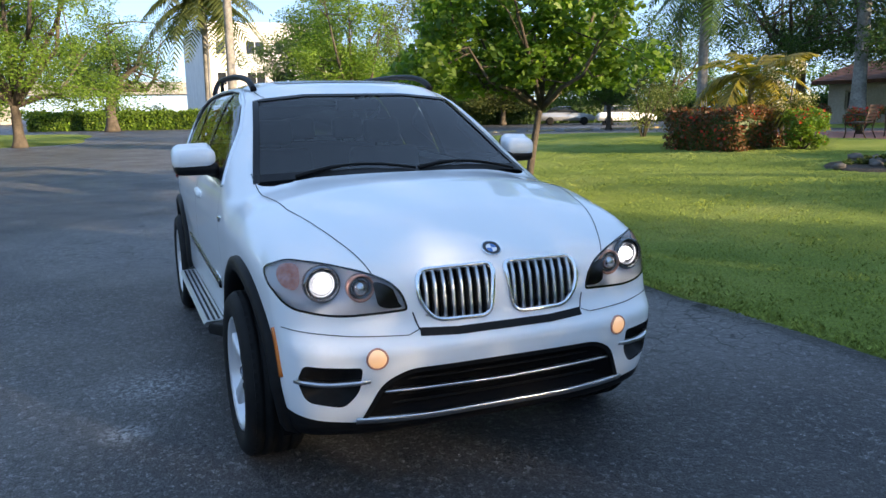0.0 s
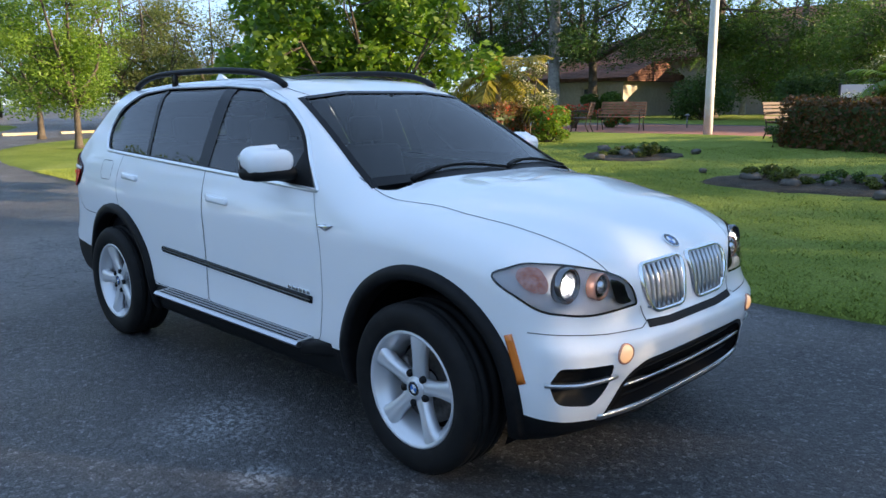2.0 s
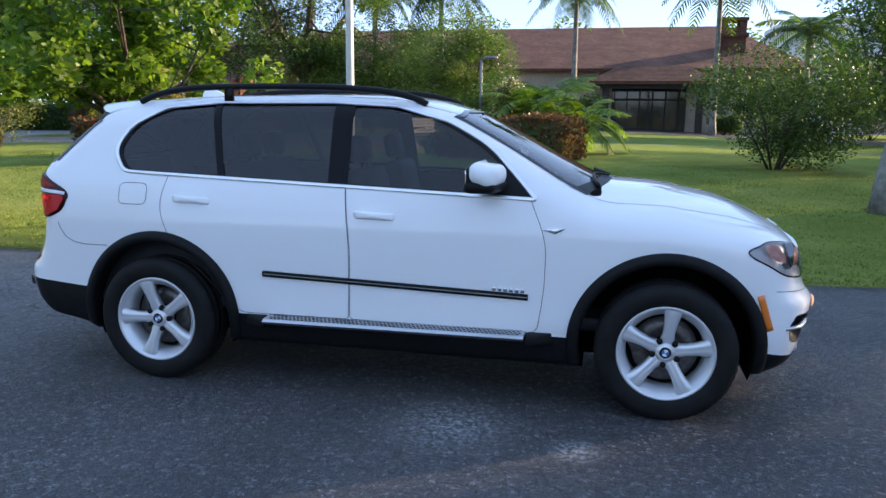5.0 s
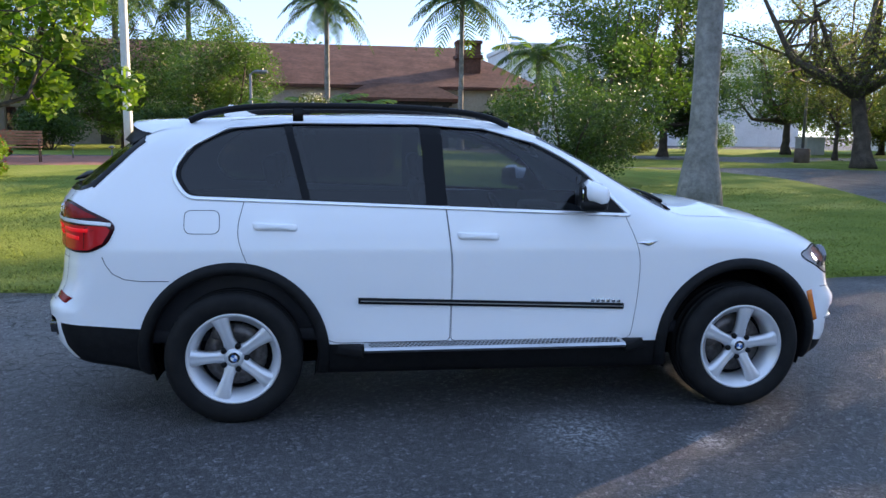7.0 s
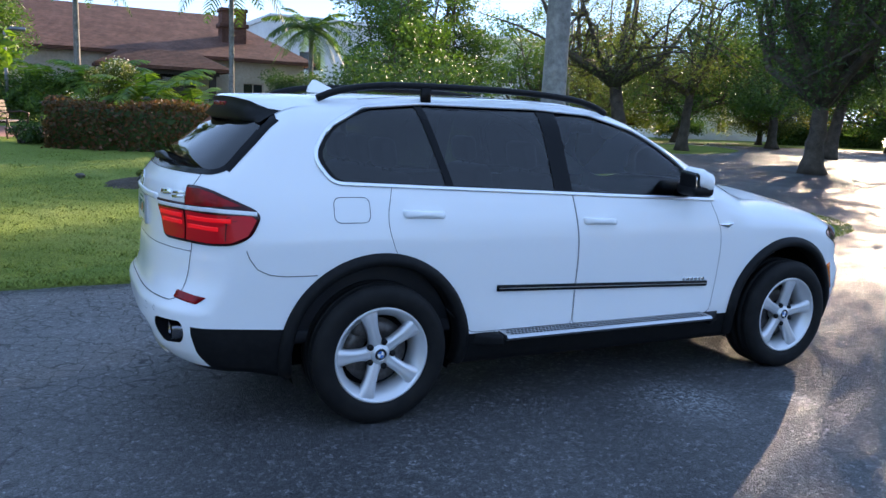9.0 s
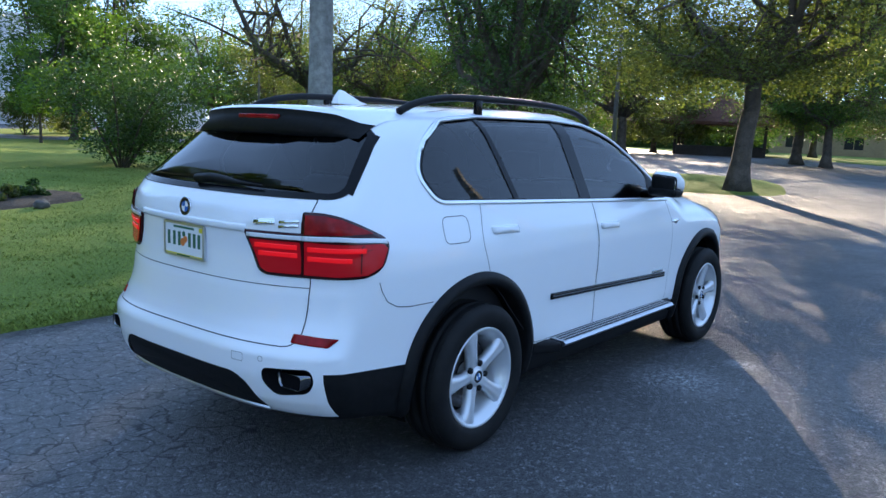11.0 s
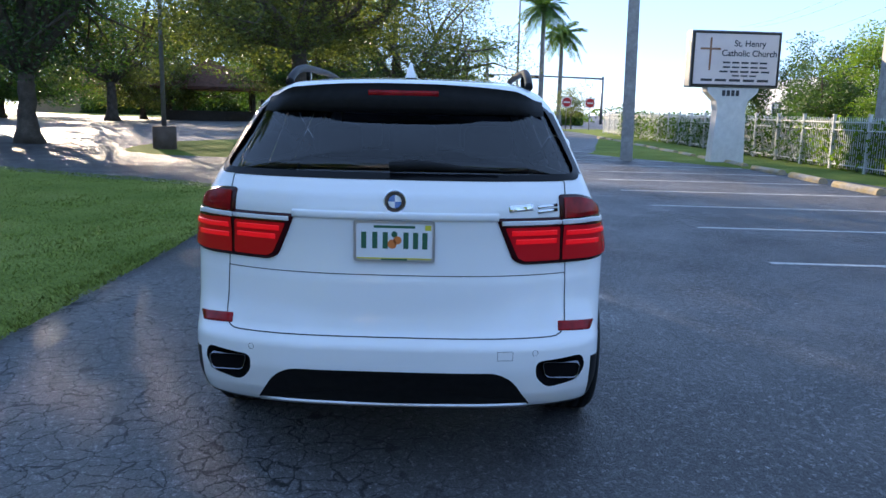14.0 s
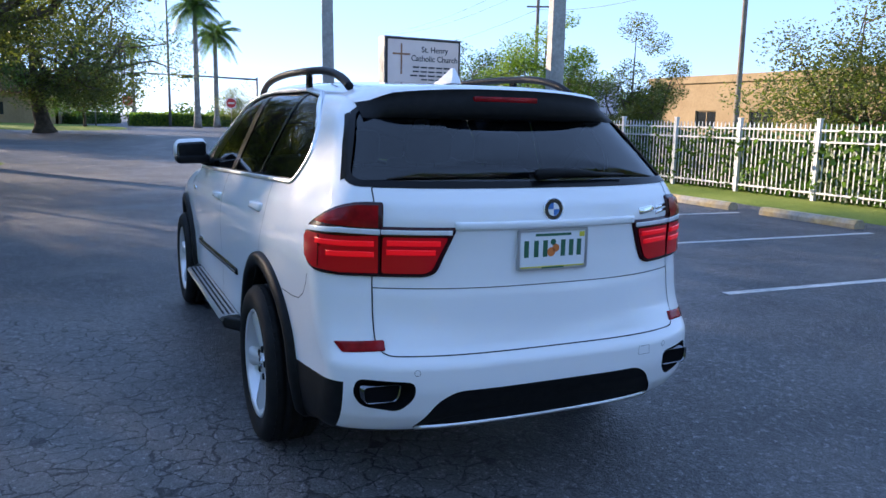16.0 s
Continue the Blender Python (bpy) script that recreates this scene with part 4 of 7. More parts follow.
# spoiler
bm_t, bm_f = bmesh.new(), bmesh.new()
rows_t, rows_f = [], []
for y in np.linspace(-0.605, 0.605, 31):
    k = abs(y) / 0.605
    w = 1 - float(ease(k, 0.80, 1.0))          # the ends run out into the body
    back, drop = 0.10 * k**2.6, 0.04 * k**2.4
    tipx, tipz = -2.10 + back, 1.648 - drop
    r0 = on_body([(-1.80 + 0.05 * k, y)], "top")[0]
    body = on_body([(y, z) for z in (1.592, 1.580, 1.572, 1.560, 1.535, 1.512)], "rear", 0.004)
    g = float(body[5][0])
    top = ((r0[0], y, r0[2] + 0.002), (-1.96 + 0.6 * back, y, 1.661 - 0.8 * drop), (tipx + 0.018, y, tipz + 0.004), (tipx, y, tipz - 0.008))
    face = (top[3], (tipx + 0.004, y, tipz - 0.045), (min(tipx + 0.03, g - 0.012), y, 1.540 - 0.3 * drop), (g + 0.03, y, 1.515 - 0.3 * drop))
    rows_t.append([bm_t.verts.new(top[0])] + [bm_t.verts.new(Vector(q).lerp(Vector(p), w)) for p, q in zip(top[1:], body[:3])])
    rows_f.append([bm_f.verts.new(Vector(q).lerp(Vector(p), w)) for p, q in zip(face, body[2:])])
for bm, rows in ((bm_t, rows_t), (bm_f, rows_f)):
    for a, b in zip(rows, rows[1:]):
        for k in range(len(a) - 1):
            bm.faces.new((a[k], b[k], b[k + 1], a[k + 1]))
    bmesh.ops.recalc_face_normals(bm, faces=bm.faces)
spo = part("spoiler", bm_t, PAINT, gate, "white roof spoiler with a black rear face")
part("spoiler_face", bm_f, BLACK, spo)
bm = bmesh.new()
box(bm, (-2.108, -0.15, 1.588), (-2.08, 0.15, 1.610), 0.004)
part("brake_strip", bm, REDLENS, spo, "dark red high brake lamp")
# rear wiper
bm = bmesh.new()
w = on_body([(0.03, 1.292), (-0.06, 1.30), (-0.16, 1.298), (-0.26, 1.292), (-0.40, 1.288)], "rear", 0.02)
tube(bm, [tuple(p) for p in w], [0.022, 0.022, 0.018, 0.01, 0.005], 8)
part("rear_wiper", bm, BLACK, gate, "black rear wiper")
# antenna fin
fz = on_body([(-1.40, 0.0), (-1.62, 0.0)], "top")
bm = bmesh.new()
prof = [(-1.36, 0.0), (-1.44, 0.018), (-1.55, 0.07), (-1.575, 0.072), (-1.60, 0.03), (-1.605, 0.0)]
lefts = [bm.verts.new((x, 0.004 + 0.022 * (1 - h / 0.075), fz[0][2] - 0.006 + h)) for x, h in prof]
rights = [bm.verts.new((x, -0.004 - 0.022 * (1 - h / 0.075), fz[0][2] - 0.006 + h)) for x, h in prof]
bm.faces.new(lefts)
bm.faces.new(list(reversed(rights)))
for k in range(len(prof) - 1):
    bm.faces.new((lefts[k], rights[k], rights[k + 1], lefts[k + 1]))
bmesh.ops.recalc_face_normals(bm, faces=bm.faces)
part("antenna_fin", bm, PAINT, car, "white roof antenna fin", False)
# sunroof panel
part("sunroof", patch(dense(rounded([(-0.02, -0.40), (-0.02, 0.40), (-0.95, 0.40), (-0.95, -0.40)], 0.06), 0.08), "top", 0.003, 5), GLOSS, car, "dark glass sunroof")
# windscreen wipers
for y0, y1 in ((-0.55, 0.06), (0.08, 0.66)):
    bm = bmesh.new()
    n = 10
    tube(bm, [tuple(on_body([(y0 + (y1 - y0) * k / n, 1.205 + 0.028 * math.sin(math.pi * k / n) - 0.035 * abs((y0 + (y1 - y0) * k / n) / 0.7) ** 2)], "front", 0.014)[0]) for k in range(n + 1)], [0.012] * 4 + [0.008] * (n - 3), 6)
    part("wiper", bm, BLACK, car, "black windscreen wiper")

# wheels
SPOKES = 5
bm = bmesh.new()
revolve(bm, [(0.205, 0.11), (0.235, 0.115), (0.24, 0.10), (0.215, 0.03), (0.218, -0.075), (0.232, -0.095), (0.246, -0.108), (0.255, -0.104), (0.254, -0.112), (0.247, -0.117), (0.236, -0.106), (0.226, -0.088), (0.205, -0.07), (0.20, 0.02)], 64, "y", True)
wheel = part("wheel", bm, RIM, car, "silver five-spoke alloy wheel with a black tyre")
for q in range(SPOKES):
    bm = bmesh.new()
    rot = Matrix.Rotation(-q * math.tau / SPOKES + math.pi / 2, 4, "Y")
    rows = []
    for r, w, o in ((0.03, 0.032, -0.078), (0.06, 0.038, -0.084), (0.10, 0.031, -0.090), (0.15, 0.033, -0.097), (0.195, 0.041, -0.103), (0.225, 0.050, -0.104), (0.24, 0.056, -0.102)):
        rows.append([bm.verts.new(rot @ Vector((r, oo, ww))) for ww, oo in ((-w, o + 0.045), (-w, o + 0.018), (-0.72 * w, o + 0.003), (-0.2 * w, o), (0, o + 0.003), (0.2 * w, o), (0.72 * w, o + 0.003), (w, o + 0.018), (w, o + 0.045))])
    fs = []
    for a, b in zip(rows, rows[1:]):
        for k in range(8):
            fs.append(bm.faces.new((a[k], b[k], b[k + 1], a[k + 1])))
        fs.append(bm.faces.new((a[8], b[8], b[0], a[0])))
    bmesh.ops.recalc_face_normals(bm, faces=fs)
    part("spoke", bm, RIM, wheel)
bm = bmesh.new()
half = [(0.250, -0.104), (0.262, -0.118), (0.285, -0.126), (0.315, -0.129), (0.338, -0.124), (0.352, -0.113), (0.364, -0.098), (0.368, -0.078), (0.369, -0.062), (0.360, -0.060), (0.360, -0.050), (0.3695, -0.048), (0.370, -0.016), (0.360, -0.014)]
revolve(bm, half + [(r, -o) for r, o in reversed(half)], 72, "y", False)
tyre = part("tyre", bm, RUBBER, wheel, "black road tyre")
bm = bmesh.new()
for k in range(56):
    for sgn in (-1, 1):
        m = Matrix.Rotation(k * math.tau / 56 + (0.05 if sgn > 0 else 0), 4, "Y")
        box(bm, (0.350, min(sgn * 0.064, sgn * 0.094), -0.014), (0.3675, max(sgn * 0.064, sgn * 0.094), 0.012), 0.0, m)
tagged(part("tread_block", bm, RUBBER, wheel, "", False), "row of tread blocks on the tyre", kind="stuff")
bm = bmesh.new()
revolve(bm, [(0.0001, -0.088), (0.045, -0.088), (0.052, -0.082), (0.056, -0.06), (0.056, 0.0)], 28, "y")
part("hub", bm, RIM, wheel)
for q in range(5):
    bm = bmesh.new()
    revolve(bm, [(0.0001, -0.003), (0.0150, -0.003), (0.0165, 0.012)], 12, "y")
    a = (q + 0.5) * math.tau / 5 - math.pi / 2
    bmesh.ops.translate(bm, vec=(0.067 * math.cos(a), -0.0865, 0.067 * math.sin(a)), verts=bm.verts)
    part("wheel_bolt", bm, BLACK, wheel)
bm = bmesh.new()
revolve(bm, [(0.07, -0.005), (0.172, -0.005), (0.172, 0.02), (0.07, 0.02)], 40, "y", True)
part("brake_disc", bm, IRON, wheel)
bm = bmesh.new()
revolve(bm, [(0.0001, 0.03), (0.21, 0.03)], 40, "y")
part("wheel_back", bm, DARK, wheel)
bm = bmesh.new()
box(bm, (-0.16, -0.035, 0.05), (-0.05, 0.05, 0.15), 0.02)
part("brake_caliper", bm, IRON, wheel)
badge, pieces = roundel(wheel, Matrix.Translation((0, -0.088, 0)) @ Matrix.Rotation(math.pi / 2, 4, "X"), 0.033)
for nm, pbm, mt in pieces:
    part(nm, pbm, mt, wheel)
wheel.matrix_basis = pose(-WB, -0.828, HUB, 0, 18, 0)
copy_thing(wheel, pose(WB, -0.828, HUB, 0, -28, 0))
copy_thing(wheel, pose(-WB, 0.828, HUB, 0, 10, 180))
copy_thing(wheel, pose(WB, 0.828, HUB, 0, 33, 180))

# cabin
bm = bmesh.new()
box(bm, (-2.2, -0.80, 0.42), (1.15, 0.80, 0.50), 0.02)
for s in (-1, 1):
    box(bm, (-2.15, min(s * 0.765, s * 0.79), 0.45), (0.95, max(s * 0.765, s * 0.79), 1.16), 0.01)
box(bm, (-2.30, -0.62, 0.5), (-2.26, 0.62, 1.24), 0.01)
part("cabin_lining", bm, TRIM, car, "dark cabin floor and door linings")
bm = bmesh.new()
g = [[bm.verts.new(p) for p in on_body([(x, y) for y in np.linspace(-0.56, 0.56, 13)], "top", -0.03)] for x in np.linspace(-1.95, 0.18, 16)]
for a, b in zip(g, g[1:]):
    for k in range(12):
        bm.faces.new((a[k], a[k + 1], b[k + 1], b[k]))
part("roof_lining", bm, LINER, car, "light grey roof lining")
bm = bmesh.new()
box(bm, (0.45, -0.76, 0.75), (0.92, 0.76, 1.075), 0.07, seg=4)
box(bm, (0.42, 0.22, 1.0), (0.66, 0.55, 1.115), 0.04, seg=3)
part("dashboard", bm, TRIM, car, "black dashboard")
bm = bmesh.new()
tilt = pose(0.28, 0.38, 1.0, 0, 62, 0)
revolve(bm, [(0.18 + 0.015 * math.cos(a), 0.015 * math.sin(a)) for a in np.linspace(0, math.tau, 9)[:-1]], 32, "z", True)
box(bm, (-0.17, -0.02, -0.015), (0.17, 0.02, 0.01))
box(bm, (-0.06, -0.06, -0.02), (0.06, 0.06, 0.03), 0.02)
bmesh.ops.transform(bm, matrix=tilt, verts=bm.verts)
part("steering_wheel", bm, TRIM, car, "black steering wheel")


def seat(x, y, width):
    bm = bmesh.new()
    box(bm, (x - 0.05, y - width / 2, 0.62), (x + 0.48, y + width / 2, 0.78), 0.05, seg=3)
    box(bm, (-0.07, -width / 2, 0.0), (0.07, width / 2, 0.56), 0.055, pose(x - 0.02, y, 0.72, 0, -14, 0), seg=3)
    st = part("seat", bm, LEATHER, car, "grey leather seat")
    for yy in ([y] if width < 0.8 else [y - 0.4, y, y + 0.4]):
        bm = bmesh.new()
        box(bm, (-0.045, -0.13, 0.0), (0.045, 0.13, 0.17), 0.04, pose(x - 0.17, yy, 1.285, 0, -10, 0), seg=3)
        tube(bm, [(x - 0.15, yy - 0.05, 1.22), (x - 0.165, yy - 0.05, 1.32)], 0.007, 6)
        tube(bm, [(x - 0.15, yy + 0.05, 1.22), (x - 0.165, yy + 0.05, 1.32)], 0.007, 6)
        part("headrest", bm, LEATHER, st)


seat(-0.18, 0.38, 0.5)
seat(-0.18, -0.38, 0.5)
seat(-1.10, 0.0, 1.25)
bm = bmesh.new()
box(bm, (0.33, -0.13, 1.505), (0.355, 0.13, 1.575), 0.02)
tube(bm, [(0.335, 0, 1.565), (0.325, 0, 1.585)], 0.012, 8)
part("inside_mirror", bm, TRIM, car, "black inside mirror")

# ---- ground ----
def height(x, y):
    """The lie of the land: level asphalt, with the lawn rising towards the buildings."""
    return 0.50 * ease(y, 3.5, 17) * (1 - 0.55 * ease(x, 1, 12)) * ease(x, -40, -14)


def asphalt_material():
    m = material("asphalt", (0.05, 0.05, 0.055), 0.7, spec=0.45)
    nt = m.node_tree
    bsdf = nt.nodes["Principled BSDF"]
    big = noise_node(nt, 0.22, 5)
    col = ramp(nt, big.outputs["Fac"], [(0.3, (0.044, 0.044, 0.047)), (0.55, (0.062, 0.0615, 0.064)), (0.75, (0.086, 0.085, 0.085))]).outputs["Color"]
    grit = noise_node(nt, 95, 3, 0.85)
    col = mix(nt, "MULTIPLY", 1.0, col, ramp(nt, grit.outputs["Fac"], [(0.36, (0.30,) * 3), (0.50, (0.9,) * 3), (0.63, (2.6,) * 3)]).outputs["Color"])
    col = mix(nt, "MULTIPLY", 1.0, col, ramp(nt, noise_node(nt, 22, 3, 0.7).outputs["Fac"], [(0.35, (0.72,) * 3), (0.65, (1.25,) * 3)]).outputs["Color"])
    worn = noise_node(nt, 1.3, 6, 0.65)
    col = mix(nt, "ADD", ramp(nt, worn.outputs["Fac"], [(0.60, (0, 0, 0)), (0.78, (0.5,) * 3)]).outputs["Color"], col, (0.035, 0.033, 0.032))
    specks = ramp(nt, noise_node(nt, 70, 1, 0.5).outputs["Fac"], [(0.69, (0, 0, 0)), (0.75, (0.8,) * 3)]).outputs["Color"]
    col = mix(nt, "MIX", specks, col, (0.30, 0.30, 0.31))
    # coarse aggregate, each stone with a tone of its own
    cell = nt.nodes.new("ShaderNodeTexVoronoi")
    cell.inputs["Scale"].default_value = 50
    nt.links.new(nt.nodes.new("ShaderNodeTexCoord").outputs["Object"], cell.inputs["Vector"])
    sep = nt.nodes.new("ShaderNodeSeparateColor")
    nt.links.new(cell.outputs["Color"], sep.inputs[0])
    col = mix(nt, "MULTIPLY", 1.0, col, ramp(nt, sep.outputs[0], [(0.0, (0.55,) * 3), (0.8, (1.0,) * 3), (1.0, (2.2,) * 3)]).outputs["Color"])
    # cracks
    tc = nt.nodes.new("ShaderNodeTexCoord")
    warp = noise_node(nt, 5.0, 5, 0.7)
    add = nt.nodes.new("ShaderNodeVectorMath")
    add.operation = "MULTIPLY_ADD"
    add.inputs[1].default_value = (0.16, 0.16, 0.0)
    nt.links.new(warp.outputs["Color"], add.inputs[0])
    nt.links.new(tc.outputs["Object"], add.inputs[2])
    vor = nt.nodes.new("ShaderNodeTexVoronoi")
    vor.feature = "DISTANCE_TO_EDGE"
    vor.inputs["Scale"].default_value = 8.0
    nt.links.new(add.outputs[0], vor.inputs["Vector"])
    line = ramp(nt, vor.outputs["Distance"], [(0.0, (1, 1, 1)), (0.016, (0.9,) * 3), (0.042, (0, 0, 0))]).outputs["Color"]
    where = ramp(nt, noise_node(nt, 0.16, 3).outputs["Fac"], [(0.56, (0, 0, 0)), (0.68, (0.6,) * 3)]).outputs["Color"]
    for cx, cy, r in ((-2.6, 1.9, 3.3), (-5.0, 1.9, 3.2), (-4.8, -0.8, 2.8), (0.2, 2.2, 2.0)):
        d = nt.nodes.new("ShaderNodeVectorMath")
        d.operation = "DISTANCE"
        d.inputs[1].default_value = (cx, cy, 0)
        nt.links.new(tc.outputs["Object"], d.inputs[0])
        where = mix(nt, "LIGHTEN", 1.0, where, ramp(nt, mix(nt, "MULTIPLY", 1.0, d.outputs["Value"], (1 / r,) * 3), [(0.45, (1, 1, 1)), (1.0, (0, 0, 0))]).outputs["Color"])
    # cracked zones paler: weathered asphalt, plus grazing sky sheen put into the colour
    col = mix(nt, "ADD", where, col, (0.070, 0.068, 0.068))
    crack = mix(nt, "MULTIPLY", 1.0, line, where)
    crack = mix(nt, "MULTIPLY", 1.0, crack, ramp(nt, noise_node(nt, 3.4, 3).outputs["Fac"], [(0.33, (0, 0, 0)), (0.44, (1, 1, 1))]).outputs["Color"])
    col = mix(nt, "MIX", crack, col, (0.010, 0.010, 0.011))
    # dried splashes beside the car
    for cx, cy, r, th in ((0.40, -1.24, 0.40, 0.50), (1.04, -1.42, 0.16, 0.48), (-0.5, -2.6, 0.2, 0.54)):
        d = nt.nodes.new("ShaderNodeVectorMath")
        d.operation = "DISTANCE"
        d.inputs[1].default_value = (cx, cy, 0)
        nt.links.new(tc.outputs["Object"], d.inputs[0])
        near = ramp(nt, d.outputs["Value"], [(0.0, (1, 1, 1)), (r, (0, 0, 0))]).outputs["Color"]
        spots = ramp(nt, noise_node(nt, 34, 5, 0.8).outputs["Fac"], [(th, (0, 0, 0)), (th + 0.06, (1, 1, 1))]).outputs["Color"]
        col = mix(nt, "MIX", mix(nt, "MULTIPLY", 1.0, near, spots), col, (0.48, 0.49, 0.50))
    nt.links.new(col, bsdf.inputs["Base Color"])
    rough = ramp(nt, noise_node(nt, 0.9, 4).outputs["Fac"], [(0.3, (0.42,) * 3), (0.7, (0.66,) * 3)]).outputs["Color"]
    nt.links.new(rough, bsdf.inputs["Roughness"])
    h = mix(nt, "SUBTRACT", 0.6, grit.outputs["Fac"], cell.outputs["Distance"])
    h = mix(nt, "MIX", mix(nt, "MULTIPLY", 1.0, crack, (0.7,) * 3), h, (0, 0, 0))
    bump(nt, h, 0.85, 0.014)
    return m


ASPHALT = asphalt_material()
GRASS = varied("lawn_turf", [(0.25, (0.11, 0.155, 0.032)), (0.5, (0.165, 0.215, 0.048)), (0.75, (0.23, 0.265, 0.075))], 0.55, 0.9, 55, 0.7, 0.03, (35, 0.6, 1.35), spec=0.04)
SOIL = varied("dark_soil", [(0.3, (0.03, 0.024, 0.018)), (0.7, (0.09, 0.07, 0.05))], 3, 0.95, 25, 0.8, 0.04, (60, 0.6, 1.4))
BRICKS = varied("brick_paving", [(0.3, (0.22, 0.09, 0.065)), (0.7, (0.33, 0.15, 0.11))], 2.5, 0.85, 20, 0.4, 0.01, (30, 0.75, 1.2))
CONCRETE = varied("concrete", [(0.3, (0.26, 0.25, 0.235)), (0.7, (0.40, 0.39, 0.365))], 1.5, 0.85, 60, 0.4, 0.006, (9, 0.8, 1.15))
PAINTED = varied("worn_line_paint", [(0.3, (0.42, 0.42, 0.40)), (0.7, (0.66, 0.66, 0.64))], 4, 0.8, 80, 0.3, 0.004, (28, 0.55, 1.15))

cut = np.r_[-420, -300, -220, -160, -120, -95, -75, -60, -48, np.arange(-40, 41, 1.0), 48, 60, 75, 95, 120, 160, 220, 300, 420]
gx, gy = np.meshgrid(cut, cut, indexing="ij")
gz = height(gx, gy)
n = len(cut)
me = bpy.data.meshes.new("ground")
me.from_pydata(np.stack([gx, gy, gz], -1).reshape(-1, 3).tolist(), [], [(i * n + j, (i + 1) * n + j, (i + 1) * n + j + 1, i * n + j + 1) for i in range(n - 1) for j in range(n - 1)])
me.materials.append(ASPHALT)
me.shade_smooth()
tagged(new("ground", me), "dark worn asphalt with cracks and dried splashes", "ground", kind="structure")


def loop_through(knots, step=0.5):
    """A smooth closed line through corner points."""
    k = [Vector(p) for p in knots]
    out, m = [], len(k)
    for i in range(m):
        p0, p1, p2, p3 = k[i - 1], k[i], k[(i + 1) % m], k[(i + 2) % m]
        cnt = max(2, int((p2 - p1).length / step))
        for j in range(cnt):
            t = j / cnt
            out.append(0.5 * ((2 * p1) + (p2 - p0) * t + (2 * p0 - 5 * p1 + 4 * p2 - p3) * t * t + (3 * p1 - p0 - 3 * p2 + p3) * t**3))
    return out


def spread(name, knots, centre, mat, label, category, rise=0.045, rings=22, jitter=0.03, step=0.4):
    """A sheet laid on the ground within a closed line, with a soft low edge."""
    line = loop_through(knots, step)
    c = Vector(centre)
    rng = np.random.default_rng(len(line))
    vs, fs = [], []
    m = len(line)
    for r in range(rings + 1):
        s = (r / rings) ** 0.8
        for p in line:
            q = c + (p - c) * s
            if r >= rings - 1:
                q += (p - c).normalized() * float(rng.normal(0, jitter))
            lift_z = rise if r < rings else -0.03
            vs.append((q.x, q.y, float(height(q.x, q.y)) + lift_z + (float(rng.normal(0, 0.006)) if 0 < r < rings else 0)))
    for r in range(rings):
        for k in range(m):
            a, b = r * m + k, r * m + (k + 1) % m
            fs.append((a, a + m, b + m, b) if r else (a, a + m, b + m))
    me = bpy.data.meshes.new(name)
    me.from_pydata(vs, [], fs)
    me.materials.append(mat)
    bm = bmesh.new()
    bm.from_mesh(me)
    bmesh.ops.remove_doubles(bm, verts=bm.verts[:m], dist=1e-4)
    bmesh.ops.recalc_face_normals(bm, faces=bm.faces)
    if sum(f.normal.z for f in bm.faces) < 0:
        bmesh.ops.reverse_faces(bm, faces=bm.faces)
    bm.to_mesh(me)
    bm.free()
    me.shade_smooth()
    return tagged(new(name, me), label, category, kind="structure")


LAWN = [(-29, 10), (-26, 5.6), (-20, 3.5), (-13, 2.78), (-8, 2.62), (-3, 2.6), (1, 2.66), (4.5, 2.85), (7.6, 3.3), (9.5, 4.7), (10.6, 8), (12.5, 14), (13.6, 19.5), (12.6, 23.2), (8, 24.6), (3, 24.8), (-1, 23.5), (-3, 18.6), (-8, 17.6), (-13, 16.8), (-17, 17.6), (-22, 17), (-27, 14)]
spread("lawn", LAWN, (-5, 10), GRASS, "sunlit mown lawn rising from the road", "lawn")
spread("plaza", [(-15, 16.5), (-9, 16.9), (-3, 17.9), (-1, 22), (1, 24.2), (-4, 25.5), (-12, 24.8), (-15.5, 21)], (-7, 21), BRICKS, "red brick paved plaza", "paving", 0.02, 8, 0.0)
for nm, kn, c, lb in (
    ("verge", [(-12, -9.5), (0, -9.35), (15, -9.6), (24, -5.2), (28, -5.6), (50, -9.5), (70, -10.5), (70, -30), (40, -34), (0, -30), (-14, -22)], (14, -16), "grass verge with a white fence"),
    ("verge", [(19, 3.6), (23, 4.4), (27, 6.2), (27.5, 9), (22, 10.6), (17.5, 9.6), (17.2, 6)], (22, 7), "grass island under an oak"),
    ("verge", [(15, 42), (30, 40), (55, 36), (75, 46), (60, 62), (30, 62), (16, 56)], (40, 50), "sunlit far lawn"),
    ("verge", [(66, -2), (84, -1), (100, 12), (96, 44), (80, 46), (66, 26), (60, 6)], (80, 18), "grass before a low building"),
    ("verge", [(19, 25), (25, 24), (34, 30), (36, 36), (30, 36), (20, 31)], (27, 30), "grass island under trees"),
    ("verge", [(-38, -3.2), (-46, -2.5), (-58, -3), (-62, -12), (-48, -16), (-36, -10)], (-48, -8), "dry grass island"),
    ("verge", [(-39, 7.6), (-46, 4), (-52, 6), (-54, 14), (-46, 12)], (-46, 8), "grass island with palms"),
    ("verge", [(-20, 26), (-14, 26), (0, 25.8), (20, 25.6), (20, 32), (0, 44), (-16, 44), (-30, 40), (-30, 30)], (-8, 34), "planted bed before a church"),
):
    spread(nm, kn, c, GRASS, lb, "grass", 0.05, 8, 0.03, 1.2)
